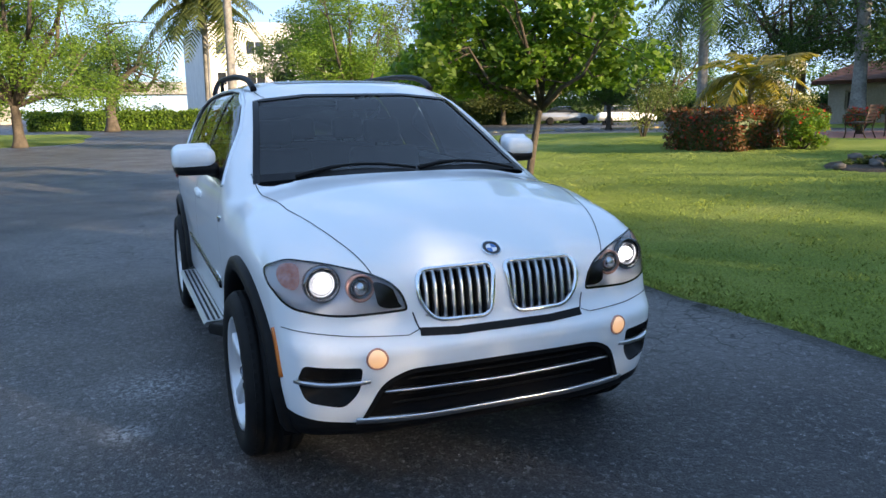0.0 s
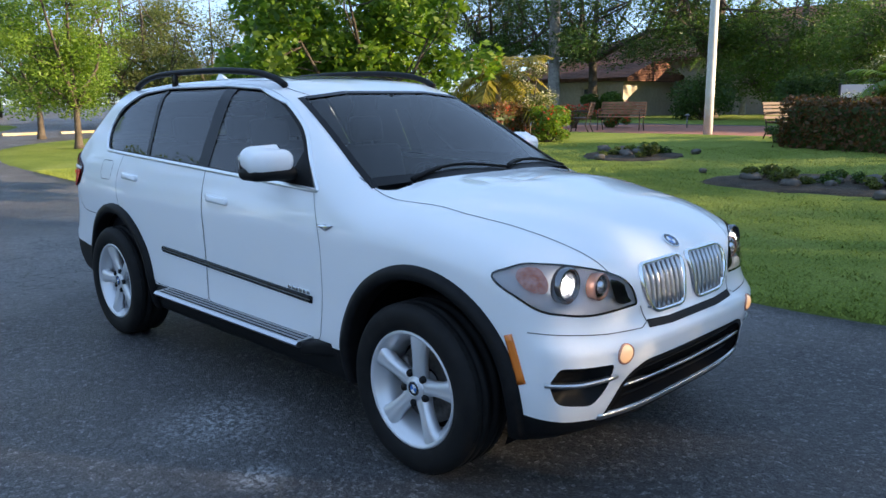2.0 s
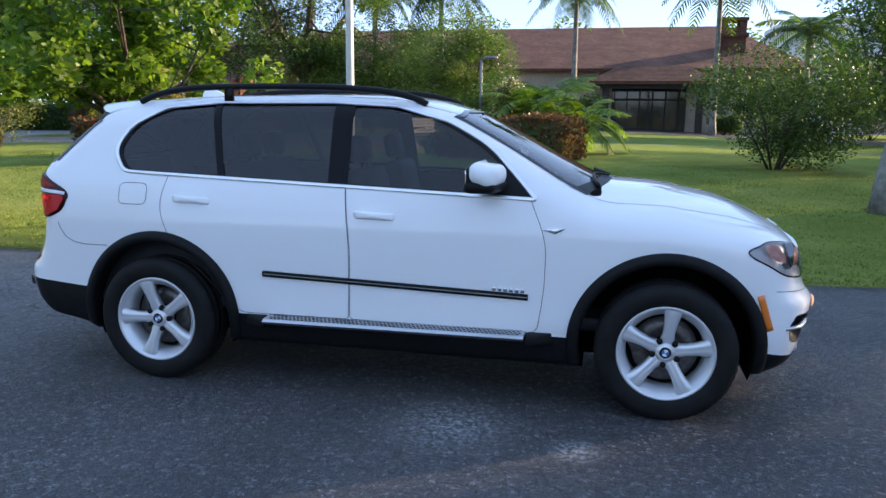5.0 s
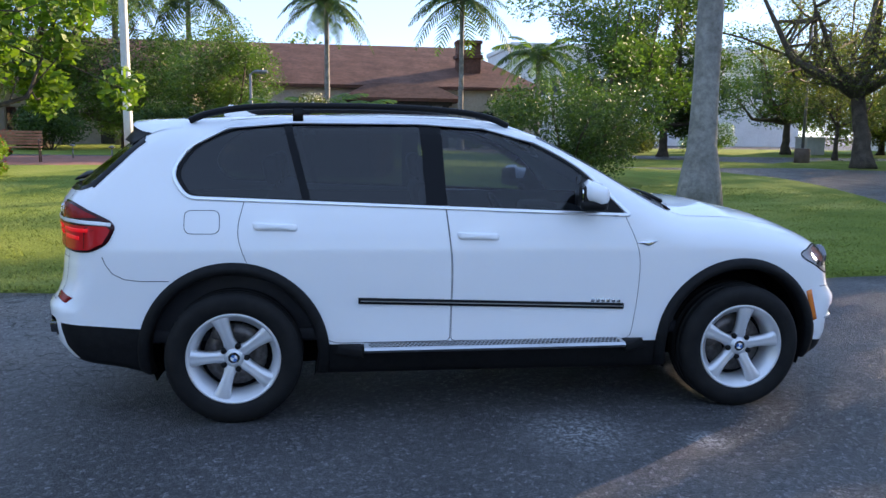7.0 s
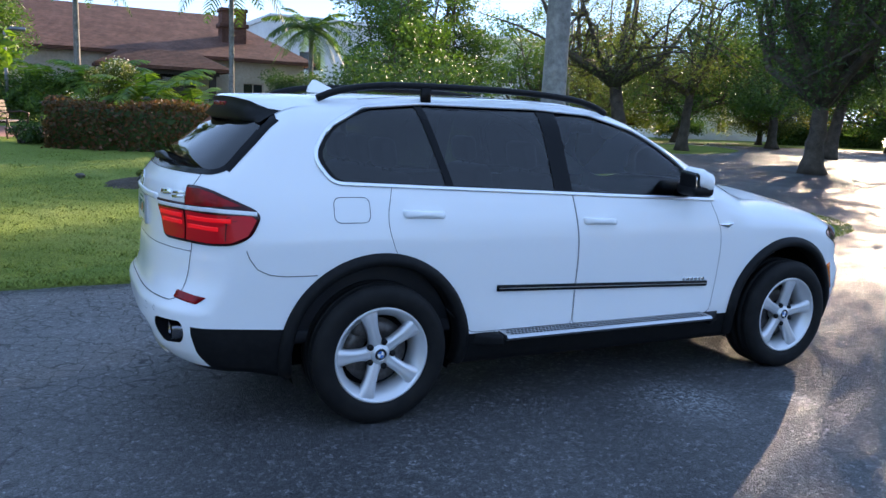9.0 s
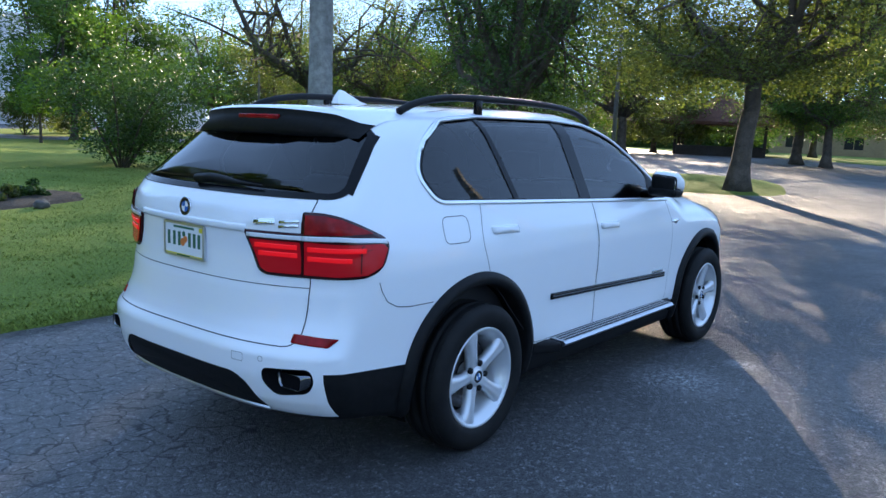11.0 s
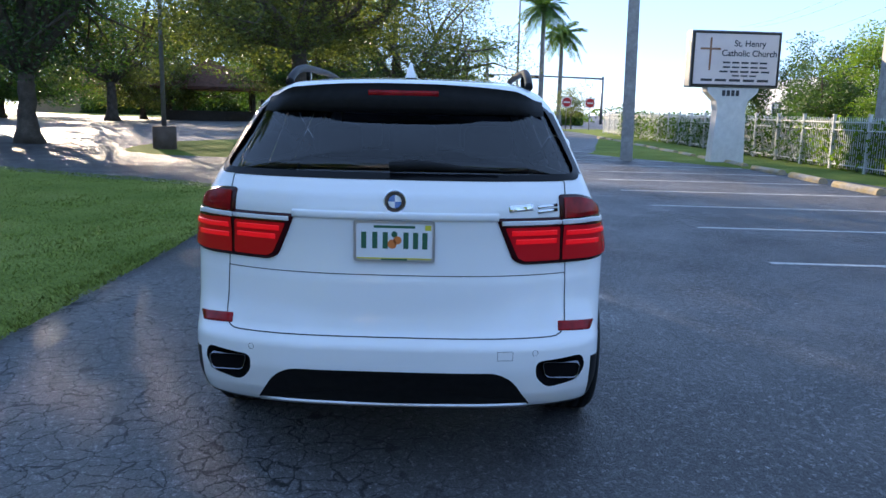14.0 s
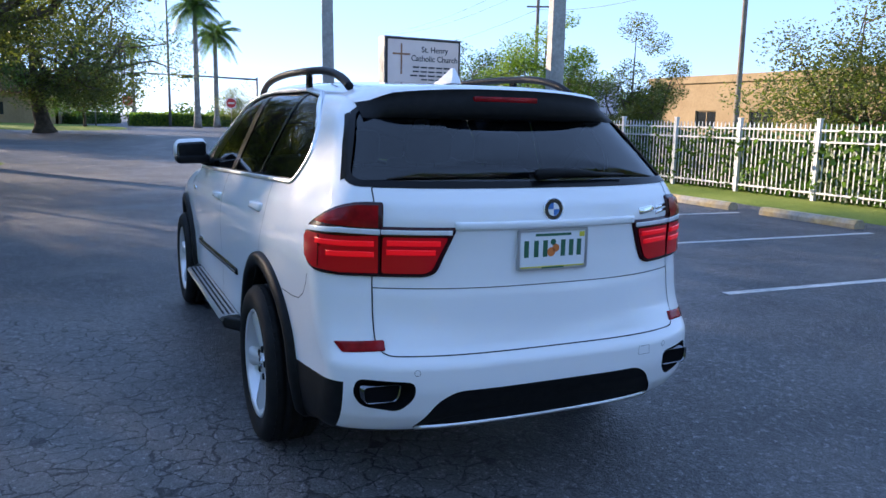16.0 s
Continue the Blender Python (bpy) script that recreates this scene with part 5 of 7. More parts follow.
spread("soil_bed", [(-6.0, 10.9), (-5.0, 10.4), (-4.0, 10.9), (-4.0, 12.0), (-5.0, 12.5), (-6.0, 12.0)], (-5, 11.5), SOIL, "round bed of dark soil and stones in the lawn", "soil bed", 0.075, 6, 0.05, 0.3)
spread("soil_bed", [(-2.3, 8.7), (-0.5, 8.3), (1.5, 8.9), (1.8, 9.9), (0.2, 10.6), (-1.8, 10.0)], (-0.3, 9.4), SOIL, "long bed of bare soil in the lawn", "soil bed", 0.075, 6, 0.05, 0.3)

# grass blades over the part of the lawn near the road
rng = np.random.default_rng(3)
line = np.array([tuple(p) for p in loop_through(LAWN, 0.5)])


def inside(px, py, poly):
    hit = np.zeros(len(px), bool)
    x1, y1 = poly[:, 0], poly[:, 1]
    x2, y2 = np.roll(x1, -1), np.roll(y1, -1)
    for a, b, c, d in zip(x1, y1, x2, y2):
        cond = ((b > py) != (d > py)) & (px < (c - a) * (py - b) / (d - b + 1e-12) + a)
        hit ^= cond
    return hit


cand = np.stack([rng.uniform(-15, 11, 200000), 2.55 + 11 * rng.random(200000) ** 1.7], 1)
cand = cand[inside(cand[:, 0], cand[:, 1], line)]
cand = cand[(np.hypot(cand[:, 0] + 5, cand[:, 1] - 11.5) > 1.1) & (np.abs((cand[:, 0] + 0.3) / 2.0) ** 2 + np.abs((cand[:, 1] - 9.4) / 1.0) ** 2 > 1)]
k = len(cand)
ang, tall, wid = rng.uniform(0, math.tau, k), rng.uniform(0.012, 0.04, k), rng.uniform(0.005, 0.012, k)
z0 = height(cand[:, 0], cand[:, 1]) + 0.035
side = np.stack([np.cos(ang), np.sin(ang)], 1) * wid[:, None]
leanv = rng.normal(0, 0.025, (k, 2))
a = np.c_[cand - side, z0]
b = np.c_[cand + side, z0]
c = np.c_[cand + leanv, z0 + tall]
v = np.stack([a, b, c], 1).reshape(-1, 3)
me = bpy.data.meshes.new("grass")
me.from_pydata(v.tolist(), [], np.arange(3 * k).reshape(-1, 3).tolist())
BLADE = varied("grass_blade", [(0.25, (0.14, 0.195, 0.036)), (0.5, (0.195, 0.245, 0.052)), (0.75, (0.265, 0.30, 0.085))], 0.55, 0.8, per_island=0.35, spec=0.04)
me.materials.append(BLADE)
tagged(new("grass", me), "short green grass blades of the lawn", "grass", kind="stuff")

# parking lines and wheel stops
for k in range(-2, 18):
    x = 0.15 + 2.56 * k
    bm = bmesh.new()
    ngon_prism(bm, [(x, -3.6), (x + 0.10, -3.6), (x - 0.05, -8.7), (x - 0.15, -8.7)], 0.001, 0.005, (0, 1, 2))
    tagged(finish("parking_line", bm, PAINTED, smooth=False), "worn white parking line on the asphalt", "road marking", "parking lines", "structure")
STOPPAINT = varied("worn_yellow_concrete", [(0.35, (0.36, 0.34, 0.30)), (0.6, (0.42, 0.32, 0.16))], 2.2, 0.85, 50, 0.5, 0.008, (12, 0.75, 1.15))
first = None
for k in range(-3, 17):
    x = 1.35 + 2.56 * k
    m = pose(x, -8.95 + 0.04 * math.sin(k * 7.0), 0, 0, 0, 2.5 * math.sin(k * 3.3))
    if first is None:
        first = new("wheel_stop", None)
        bm = bmesh.new()
        ngon_prism(bm, [(-0.11, 0.0), (-0.11, 0.07), (-0.06, 0.13), (0.06, 0.13), (0.11, 0.07), (0.11, 0.0)], -0.93, 0.93)
        bpy.data.objects.remove(first)
        first = tagged(finish("wheel_stop", bm, STOPPAINT, smooth=False), "low concrete wheel stop with worn yellow paint", "wheel stop", "wheel stops by the fence")
        first.matrix_world = m
    else:
        copy_thing(first, m)
for k in range(9):
    copy_thing(first, pose(-36.5, 9.5 + 2.6 * k, 0.0, 0, 0, 93))
for k in range(8):
    copy_thing(first, pose(24 + 2.7 * k, 33 + 0.9 * k, float(height(24 + 2.7 * k, 33 + 0.9 * k)), 0, 0, 16))

# ---- plants ----
def leaf_material(name, dark, light, through=0.35):
    m = bpy.data.materials.new(name)
    m.use_nodes = True
    nt = m.node_tree
    bsdf = nt.nodes["Principled BSDF"]
    g = nt.nodes.new("ShaderNodeNewGeometry")
    col = ramp(nt, g.outputs["Random Per Island"], [(0.0, dark), (0.6, [(a + b) / 2 for a, b in zip(dark, light)]), (1.0, light)]).outputs["Color"]
    patchy = ramp(nt, noise_node(nt, 0.9, 3).outputs["Fac"], [(0.3, (0.7,) * 3), (0.7, (1.25,) * 3)]).outputs["Color"]
    col = mix(nt, "MULTIPLY", 1.0, col, patchy)
    nt.links.new(col, bsdf.inputs["Base Color"])
    bsdf.inputs["Roughness"].default_value, bsdf.inputs["Specular IOR Level"].default_value = 0.5, 0.35
    t, x = nt.nodes.new("ShaderNodeBsdfTranslucent"), nt.nodes.new("ShaderNodeMixShader")
    nt.links.new(mix(nt, "MULTIPLY", 1.0, col, (1.5, 1.6, 0.7)), t.inputs["Color"])
    x.inputs[0].default_value = through
    nt.links.new(bsdf.outputs[0], x.inputs[1])
    nt.links.new(t.outputs[0], x.inputs[2])
    nt.links.new(x.outputs[0], nt.nodes["Material Output"].inputs["Surface"])
    return m


LEAF = leaf_material("leaf_green", (0.034, 0.08, 0.015), (0.10, 0.18, 0.032))
LEAF_YOUNG = leaf_material("leaf_young", (0.045, 0.115, 0.018), (0.19, 0.29, 0.038), 0.45)
LEAF_BRIGHT = leaf_material("leaf_bright", (0.07, 0.14, 0.018), (0.18, 0.27, 0.037), 0.45)
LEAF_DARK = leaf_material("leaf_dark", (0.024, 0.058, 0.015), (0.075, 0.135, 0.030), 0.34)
LEAF_OLIVE = leaf_material("leaf_olive", (0.055, 0.078, 0.022), (0.14, 0.158, 0.048), 0.45)
LEAF_GOLD = leaf_material("leaf_gold", (0.14, 0.12, 0.015), (0.32, 0.26, 0.035), 0.4)
LEAF_RED = leaf_material("leaf_red", (0.045, 0.05, 0.018), (0.22, 0.085, 0.04), 0.3)
PETAL_RED = leaf_material("petal_red", (0.45, 0.03, 0.02), (0.6, 0.07, 0.03), 0.2)
PETAL_PALE = leaf_material("petal_pale", (0.55, 0.50, 0.38), (0.75, 0.72, 0.6), 0.2)
BARK = varied("bark", [(0.3, (0.05, 0.04, 0.03)), (0.7, (0.13, 0.105, 0.08))], 3, 0.9, 14, 0.9, 0.04, (30, 0.7, 1.2))
BARK_PALE = varied("pale_bark", [(0.25, (0.15, 0.14, 0.125)), (0.6, (0.29, 0.275, 0.25))], 2.5, 0.9, 18, 0.6, 0.02, (9, 0.65, 1.2))


def leaves_mesh(name, centres, radii, count, size, mat, seed, squash=0.75, droop=0.2):
    """Many small leaves round clump centres, each a folded pair of triangles."""
    fine = size < 0.17
    count, size = (int(count * 2.5), size * 0.68) if fine else (int(count * 4.2), size * 0.60)
    rng = np.random.default_rng(seed)
    centres, radii = np.array(centres, float), np.array(radii, float)
    pick = rng.choice(len(centres), count, p=radii**2 / (radii**2).sum())
    d = rng.normal(0, 1, (count, 3))
    d /= np.linalg.norm(d, axis=1)[:, None]
    r = radii[pick] * rng.random(count) ** 0.40
    pos = centres[pick] + d * r[:, None] * (1, 1, squash)
    u = rng.normal(0, 1, (count, 3)) * (1, 1, 0.5) - (0, 0, droop)
    u /= np.linalg.norm(u, axis=1)[:, None]
    w = np.cross(u, rng.normal(0, 1, (count, 3)))
    w /= np.maximum(np.linalg.norm(w, axis=1), 1e-6)[:, None]
    s = size * rng.uniform(0.6, 1.4, count)[:, None]
    a, b, c, e = pos - u * s * 0.5, pos + w * s * 0.3, pos + u * s * 0.6, pos - w * s * 0.3
    v = np.stack([a, b, c, e] if fine else [a, b + 0.1 * s * w, c], 1)
    sides = v.shape[1]
    me = bpy.data.meshes.new(name)
    me.from_pydata(v.reshape(-1, 3).tolist(), [], np.arange(sides * count).reshape(-1, sides).tolist())
    me.materials.append(mat)
    return me


def tree(x, y, tall, crown, base, trunk_r, mat, label, count=4500, leaf=0.22, limbs=6, seed=1, lean=(0, 0), bark=None, category="tree", flat=0.75, z=None, spread_out=1.0, group="", clump=0.0):
    """A tapered trunk that forks into limbs, with clumps of small leaves on the twigs."""
    rng = np.random.default_rng(seed)
    z = float(height(x, y)) if z is None else z
    kf = clump if clump else 1.35 if crown < 4 else 1.0
    root = thing("tree", label, category, pose(x, y, z - 0.02), group)
    bm = bmesh.new()
    fork = base * rng.uniform(0.75, 0.95)
    top = Vector((lean[0], lean[1], fork))
    n = 7
    pts = [Vector((lean[0] * (k / n) ** 1.3 + 0.06 * trunk_r * rng.normal(), lean[1] * (k / n) ** 1.3 + 0.06 * trunk_r * rng.normal(), fork * k / n)) for k in range(n + 1)]
    tube(bm, pts, [trunk_r * (1.55 if k == 0 else 1.15 if k == 1 else 1 - 0.3 * k / n) for k in range(n + 1)], 10)
    centres, radii = [], []
    for i in range(limbs):
        a = i * math.tau / limbs + rng.uniform(-0.4, 0.4)
        out = crown * spread_out * rng.uniform(0.45, 0.8)
        up = rng.uniform(0.25, 0.95) if i else 1.0
        if i == 0:
            out *= 0.2
        end = top + Vector((out * math.cos(a), out * math.sin(a), (tall - fork - crown * 0.28) * up))
        mid = top.lerp(end, 0.5) + Vector((0.12 * out * math.cos(a), 0.12 * out * math.sin(a), -0.08 * (tall - fork))) + Vector(rng.normal(0, 0.05 * crown, 3))
        tube(bm, [top - Vector((0, 0, 0.15)), top.lerp(mid, 0.5), mid, mid.lerp(end, 0.5), end], [trunk_r * 0.62, trunk_r * 0.5, trunk_r * 0.38, trunk_r * 0.25, trunk_r * 0.08], 7)
        for j in range(8):
            s = rng.uniform(0.3, 1.0)
            p = (top.lerp(mid, s * 2) if s < 0.5 else mid.lerp(end, s * 2 - 1))
            q = p + Vector(rng.normal(0, 0.30 * crown, 3)) * 1.0
            q.z = max(q.z, base * 0.95)
            tube(bm, [p, p.lerp(q, 0.5) + Vector(rng.normal(0, 0.04 * crown, 3)), q], [trunk_r * 0.2, trunk_r * 0.13, trunk_r * 0.05], 5)
            centres.append(q)
            radii.append(crown * kf * rng.uniform(0.13, 0.30))
        centres.append(end)
        radii.append(crown * kf * rng.uniform(0.22, 0.36))
    part("trunk", bm, bark or BARK, root)
    ob = new("crown", leaves_mesh("crown", [tuple(c) for c in centres], radii, count, leaf, mat, seed, flat))
    ob.parent = root
    return root


def frond_mesh(name, length, droop, mat, width=0.55, pairs=26, seed=0, up=0.5):
    """One feathered palm frond, rising from the origin along +x and bending down."""
    rng = np.random.default_rng(seed)
    bm = bmesh.new()
    pts = []
    for k in range(pairs + 1):
        s = k / pairs
        pts.append(Vector((length * (s - 0.10 * s * s), 0, length * (up * s - droop * s * s))))
    tube(bm, pts[::3] + [pts[-1]], [0.022 * (1 - 0.8 * i / (len(pts[::3]))) * length / 2.5 for i in range(len(pts[::3]) + 1)], 4)
    for k in range(2, pairs + 1):
        s = k / pairs
        w = width * math.sin(math.pi * min(1, 0.12 + 0.86 * s)) ** 0.6
        d = (pts[k] - pts[k - 1]).normalized()
        for sg in (-1, 1):
            tip = pts[k] + Vector((0, sg * w, 0)) + d * w * 0.7 + Vector((0, 0, -0.45 * w * rng.uniform(0.5, 1.5)))
            half = 0.042 * length / 2.5
            mid = pts[k].lerp(tip, 0.55) + Vector((0, 0, 0.05 * w))
            a, b = bm.verts.new(pts[k] - d * half), bm.verts.new(pts[k] + d * half)
            c, e, t = bm.verts.new(mid + d * half), bm.verts.new(mid - d * half), bm.verts.new(tip)
            bm.faces.new((a, b, c, e))
            bm.faces.new((e, c, t))
    me = bpy.data.meshes.new(name)
    bm.to_mesh(me)
    bm.free()
    me.materials.append(mat)
    return me


FROND_SETS = {}


def palm(x, y, tall, length, trunk_r, label, mat=None, fronds=18, swell=1.0, droop=0.75, z=None, seed=0, bark=None, skirt=True, lean=(0, 0), category="palm tree", width=0.5):
    mat = mat or LEAF
    z = float(height(x, y)) if z is None else z
    root = thing("palm_tree", label, category, pose(x, y, z - 0.02))
    rng = np.random.default_rng(seed)
    if tall > 0.4:
        bm = bmesh.new()
        n = 16
        tube(bm, [(lean[0] * (k / n) ** 1.5, lean[1] * (k / n) ** 1.5, tall * k / n) for k in range(n + 1)], [trunk_r * (1.55 * swell if k == 0 else 1.25 * swell if k == 1 else 1.08 if k == 2 else (1 - 0.28 * k / n) * (1 + 0.025 * (k % 2))) for k in range(n + 1)], 14)
        part("trunk", bm, bark or BARK_PALE, root)
    key = (mat.name, round(length, 1), round(droop, 2), width)
    if key not in FROND_SETS:
        FROND_SETS[key] = [frond_mesh("frond", length, droop * f, mat, width * length / 2.5, 24, i, u) for i, (f, u) in enumerate(((0.75, 0.95), (1.0, 0.55), (1.1, 0.12)))]
    for k in range(fronds):
        tier = k % 3
        ob = new("frond", FROND_SETS[key][tier])
        ob.parent = root
        ob.matrix_basis = Matrix.Translation((lean[0], lean[1], tall - 0.05)) @ pose(0, 0, 0, rng.uniform(-12, 12), rng.uniform(-12, 12), k * 137.5 + rng.uniform(-14, 14)) @ Matrix.Scale(rng.uniform(0.8, 1.1), 4)
    return root


def bush(x, y, size, count, leaf, mat, label, seed=0, category="shrub", clumps=9, z=None, extra=None, stems=8):
    """A shrub of leaf clumps on a few stems; extra adds flowers of another material."""
    rng = np.random.default_rng(seed)
    z = float(height(x, y)) if z is None else z
    root = thing("shrub", label, category, pose(x, y, z))
    sx, sy, sz = size
    cs = [(rng.uniform(-0.32, 0.32) * sx, rng.uniform(-0.32, 0.32) * sy, rng.uniform(0.22, 0.75) * sz) for _ in range(clumps)]
    rs = [rng.uniform(0.2, 0.34) * min(sx, sy, sz * 1.2) for _ in range(clumps)]
    bm = bmesh.new()
    for k in range(stems):
        c = Vector(cs[k % clumps])
        tube(bm, [(0.05 * c.x, 0.05 * c.y, -0.05), (c.x * 0.5, c.y * 0.5, c.z * 0.6), tuple(c)], [0.03, 0.022, 0.01], 5)
    part("stem", bm, BARK, root)
    ob = new("foliage", leaves_mesh("foliage", cs, rs, count, leaf, mat, seed))
    ob.parent = root
    if extra:
        em, ec, es = extra
        ob = new("flower", leaves_mesh("flower", [(c[0], c[1], c[2] + 0.25 * r) for c, r in zip(cs, rs)], [r * 0.95 for r in rs], ec, es, em, seed + 5))
        ob.parent = root
        tagged(ob, "scattered small flowers", kind="stuff")
    return root


def hedge(x0, y0, x1, y1, depth, tall, mat, label, per=420, leaf=0.07, seed=0, z=None, extra=None, rough_edge=0.05):
    """A clipped hedge: a box coloured dark as its shaded inside, under a coat of leaves."""
    rng = np.random.default_rng(seed)
    a, b = Vector((x0, y0)), Vector((x1, y1))
    length = (b - a).length
    mid = (a + b) / 2
    z = float(height(mid.x, mid.y)) if z is None else z
    root = thing("hedge", label, "hedge", Matrix.Translation((mid.x, mid.y, z)) @ Matrix.Rotation(math.atan2(b.y - a.y, b.x - a.x), 4, "Z"))
    bm = bmesh.new()
    # solid box in dark leaf colour, painted as the shade between the leaves
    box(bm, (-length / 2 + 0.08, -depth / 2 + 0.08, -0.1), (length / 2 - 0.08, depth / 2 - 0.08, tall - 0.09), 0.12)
    part("shade_core", bm, LEAF_DARK, root)
    area = 2 * (length + depth) * tall + length * depth
    count = int(min(area * per, 26000))
    f = rng.random(count)
    pos = np.empty((count, 3))
    t, h = rng.uniform(-0.5, 0.5, count), rng.random(count)
    sidep = (length * tall) / area
    for lo, hi, col in ((0, sidep, 0), (sidep, 2 * sidep, 1), (2 * sidep, 2 * sidep + depth * tall / area, 2), (2 * sidep + depth * tall / area, 2 * sidep + 2 * depth * tall / area, 3), (2 * sidep + 2 * depth * tall / area, 1.01, 4)):
        k = (f >= lo) & (f < hi)
        u = rng.uniform(-0.5, 0.5, k.sum())
        if col < 2:
            pos[k] = np.stack([t[k] * length, np.full(k.sum(), (-0.5 if col == 0 else 0.5) * depth), h[k] * tall], 1)
        elif col < 4:
            pos[k] = np.stack([np.full(k.sum(), (-0.5 if col == 2 else 0.5) * length), u * depth, h[k] * tall], 1)
        else:
            pos[k] = np.stack([t[k] * length, u * depth, np.full(k.sum(), tall)], 1)
    pos += rng.normal(0, rough_edge, (count, 3))
    pos[:, 2] += 0.06 * np.sin(pos[:, 0] * 2.3 + seed) * (pos[:, 2] > tall * 0.7)
    u = rng.normal(0, 1, (count, 3))
    u /= np.linalg.norm(u, axis=1)[:, None]
    w = np.cross(u, rng.normal(0, 1, (count, 3)))
    w /= np.linalg.norm(w, axis=1)[:, None]
    s = leaf * rng.uniform(0.6, 1.5, count)[:, None]
    v = np.stack([pos - u * s * 0.5, pos + w * s * 0.35, pos + u * s * 0.6, pos - w * s * 0.35], 1)
    split = rng.random(count) < (extra[1] if extra else 0)
    for nm, sel, mt in (("foliage", ~split, mat), ("flower", split, extra[0] if extra else None)):
        if sel.any():
            me = bpy.data.meshes.new(nm)
            me.from_pydata(v[sel].reshape(-1, 3).tolist(), [], np.arange(4 * sel.sum()).reshape(-1, 4).tolist())
            me.materials.append(mt)
            ob = new(nm, me)
            ob.parent = root
            if nm == "flower":
                tagged(ob, "scattered small flowers", kind="stuff")
    return root


# near planting on the lawn
tree(-5.5, 4.37, 5.2, 1.75, 2.1, 0.065, LEAF_YOUNG, "young bright green broad-leaved tree on the lawn", 6500, 0.165, 9, 11, lean=(0.10, 0.20), flat=0.9, spread_out=1.25, clump=0.85)
palm(5.45, 7.95, 10.5, 2.6, 0.235, "tall royal palm with a grey mottled trunk", LEAF, 16, 1.25, 0.7, seed=4)
hedge(-11.6, 12.5, -9.4, 12.8, 1.5, 0.95, LEAF_RED, "clipped reddish hedge with red flowers", 650, 0.075, 5, extra=(PETAL_RED, 0.04))
palm(-10.7, 13.75, 1.75, 1.75, 0.10, "small golden palm behind a hedge", LEAF_GOLD, 30, 1.0, 0.85, seed=7)
bush(-9.5, 13.7, (1.4, 1.2, 2.6), 1500, 0.075, LEAF_OLIVE, "tall shrub with pale flowers", 8, extra=(PETAL_PALE, 500, 0.07))
bush(-8.7, 13.3, (1.2, 1.1, 1.0), 2200, 0.10, LEAF_BRIGHT, "rounded bright green shrub with red flowers", 9, extra=(PETAL_RED, 130, 0.10))
hedge(-2.9, 15.0, 0.3, 14.3, 1.7, 0.98, LEAF_RED, "clipped reddish-brown hedge on the lawn", 650, 0.075, 6)
palm(-0.9, 15.6, 1.2, 1.7, 0.11, "feathery small palm behind a hedge", LEAF_BRIGHT, 22, 1.0, 0.8, seed=9)
palm(0.3, 16.4, 0.9, 1.6, 0.11, "feathery small palm behind a hedge", LEAF_BRIGHT, 20, 1.0, 0.8, seed=12)
bush(-2.0, 16.2, (2.0, 1.6, 2.4), 2400, 0.09, LEAF_OLIVE, "loose shrub with white flowers", 10, extra=(PETAL_PALE, 350, 0.07))
bush(-11.9, 21.2, (2.6, 0.9, 1.0), 1600, 0.09, LEAF, "row of red-flowered plants behind a bench", 43, extra=(PETAL_RED, 420, 0.10))
bush(-12.6, 20.0, (1.1, 0.9, 0.9), 700, 0.08, LEAF, "red-flowered plant beside a bench", 44, extra=(PETAL_RED, 260, 0.10))
bush(-3.6, 15.3, (1.2, 1.0, 0.6), 900, 0.08, LEAF_DARK, "low dark green shrub by a hedge", 41)
bush(4.7, 13.7, (4.8, 3.8, 2.7), 8000, 0.10, LEAF_DARK, "large loose green shrub on the lawn", 13, clumps=16)
bush(-16.2, 14.6, (2.6, 2.2, 2.7), 1300, 0.09, LEAF_OLIVE, "sparse straggly shrub at the lawn edge", 14, clumps=12, stems=9)
for k, (x, y) in enumerate(((-5.4, 11.3), (-4.8, 11.8), (-4.5, 11.2), (-5.2, 11.9), (-0.9, 9.2), (-0.2, 9.5), (0.4, 9.3), (0.9, 9.6), (-1.4, 9.4))):
    bush(x, y, (0.75, 0.7, 0.34), 420, 0.07, LEAF_DARK if k % 2 else LEAF_OLIVE, "low withered plant in a soil bed", 60 + k, "plant", 6)

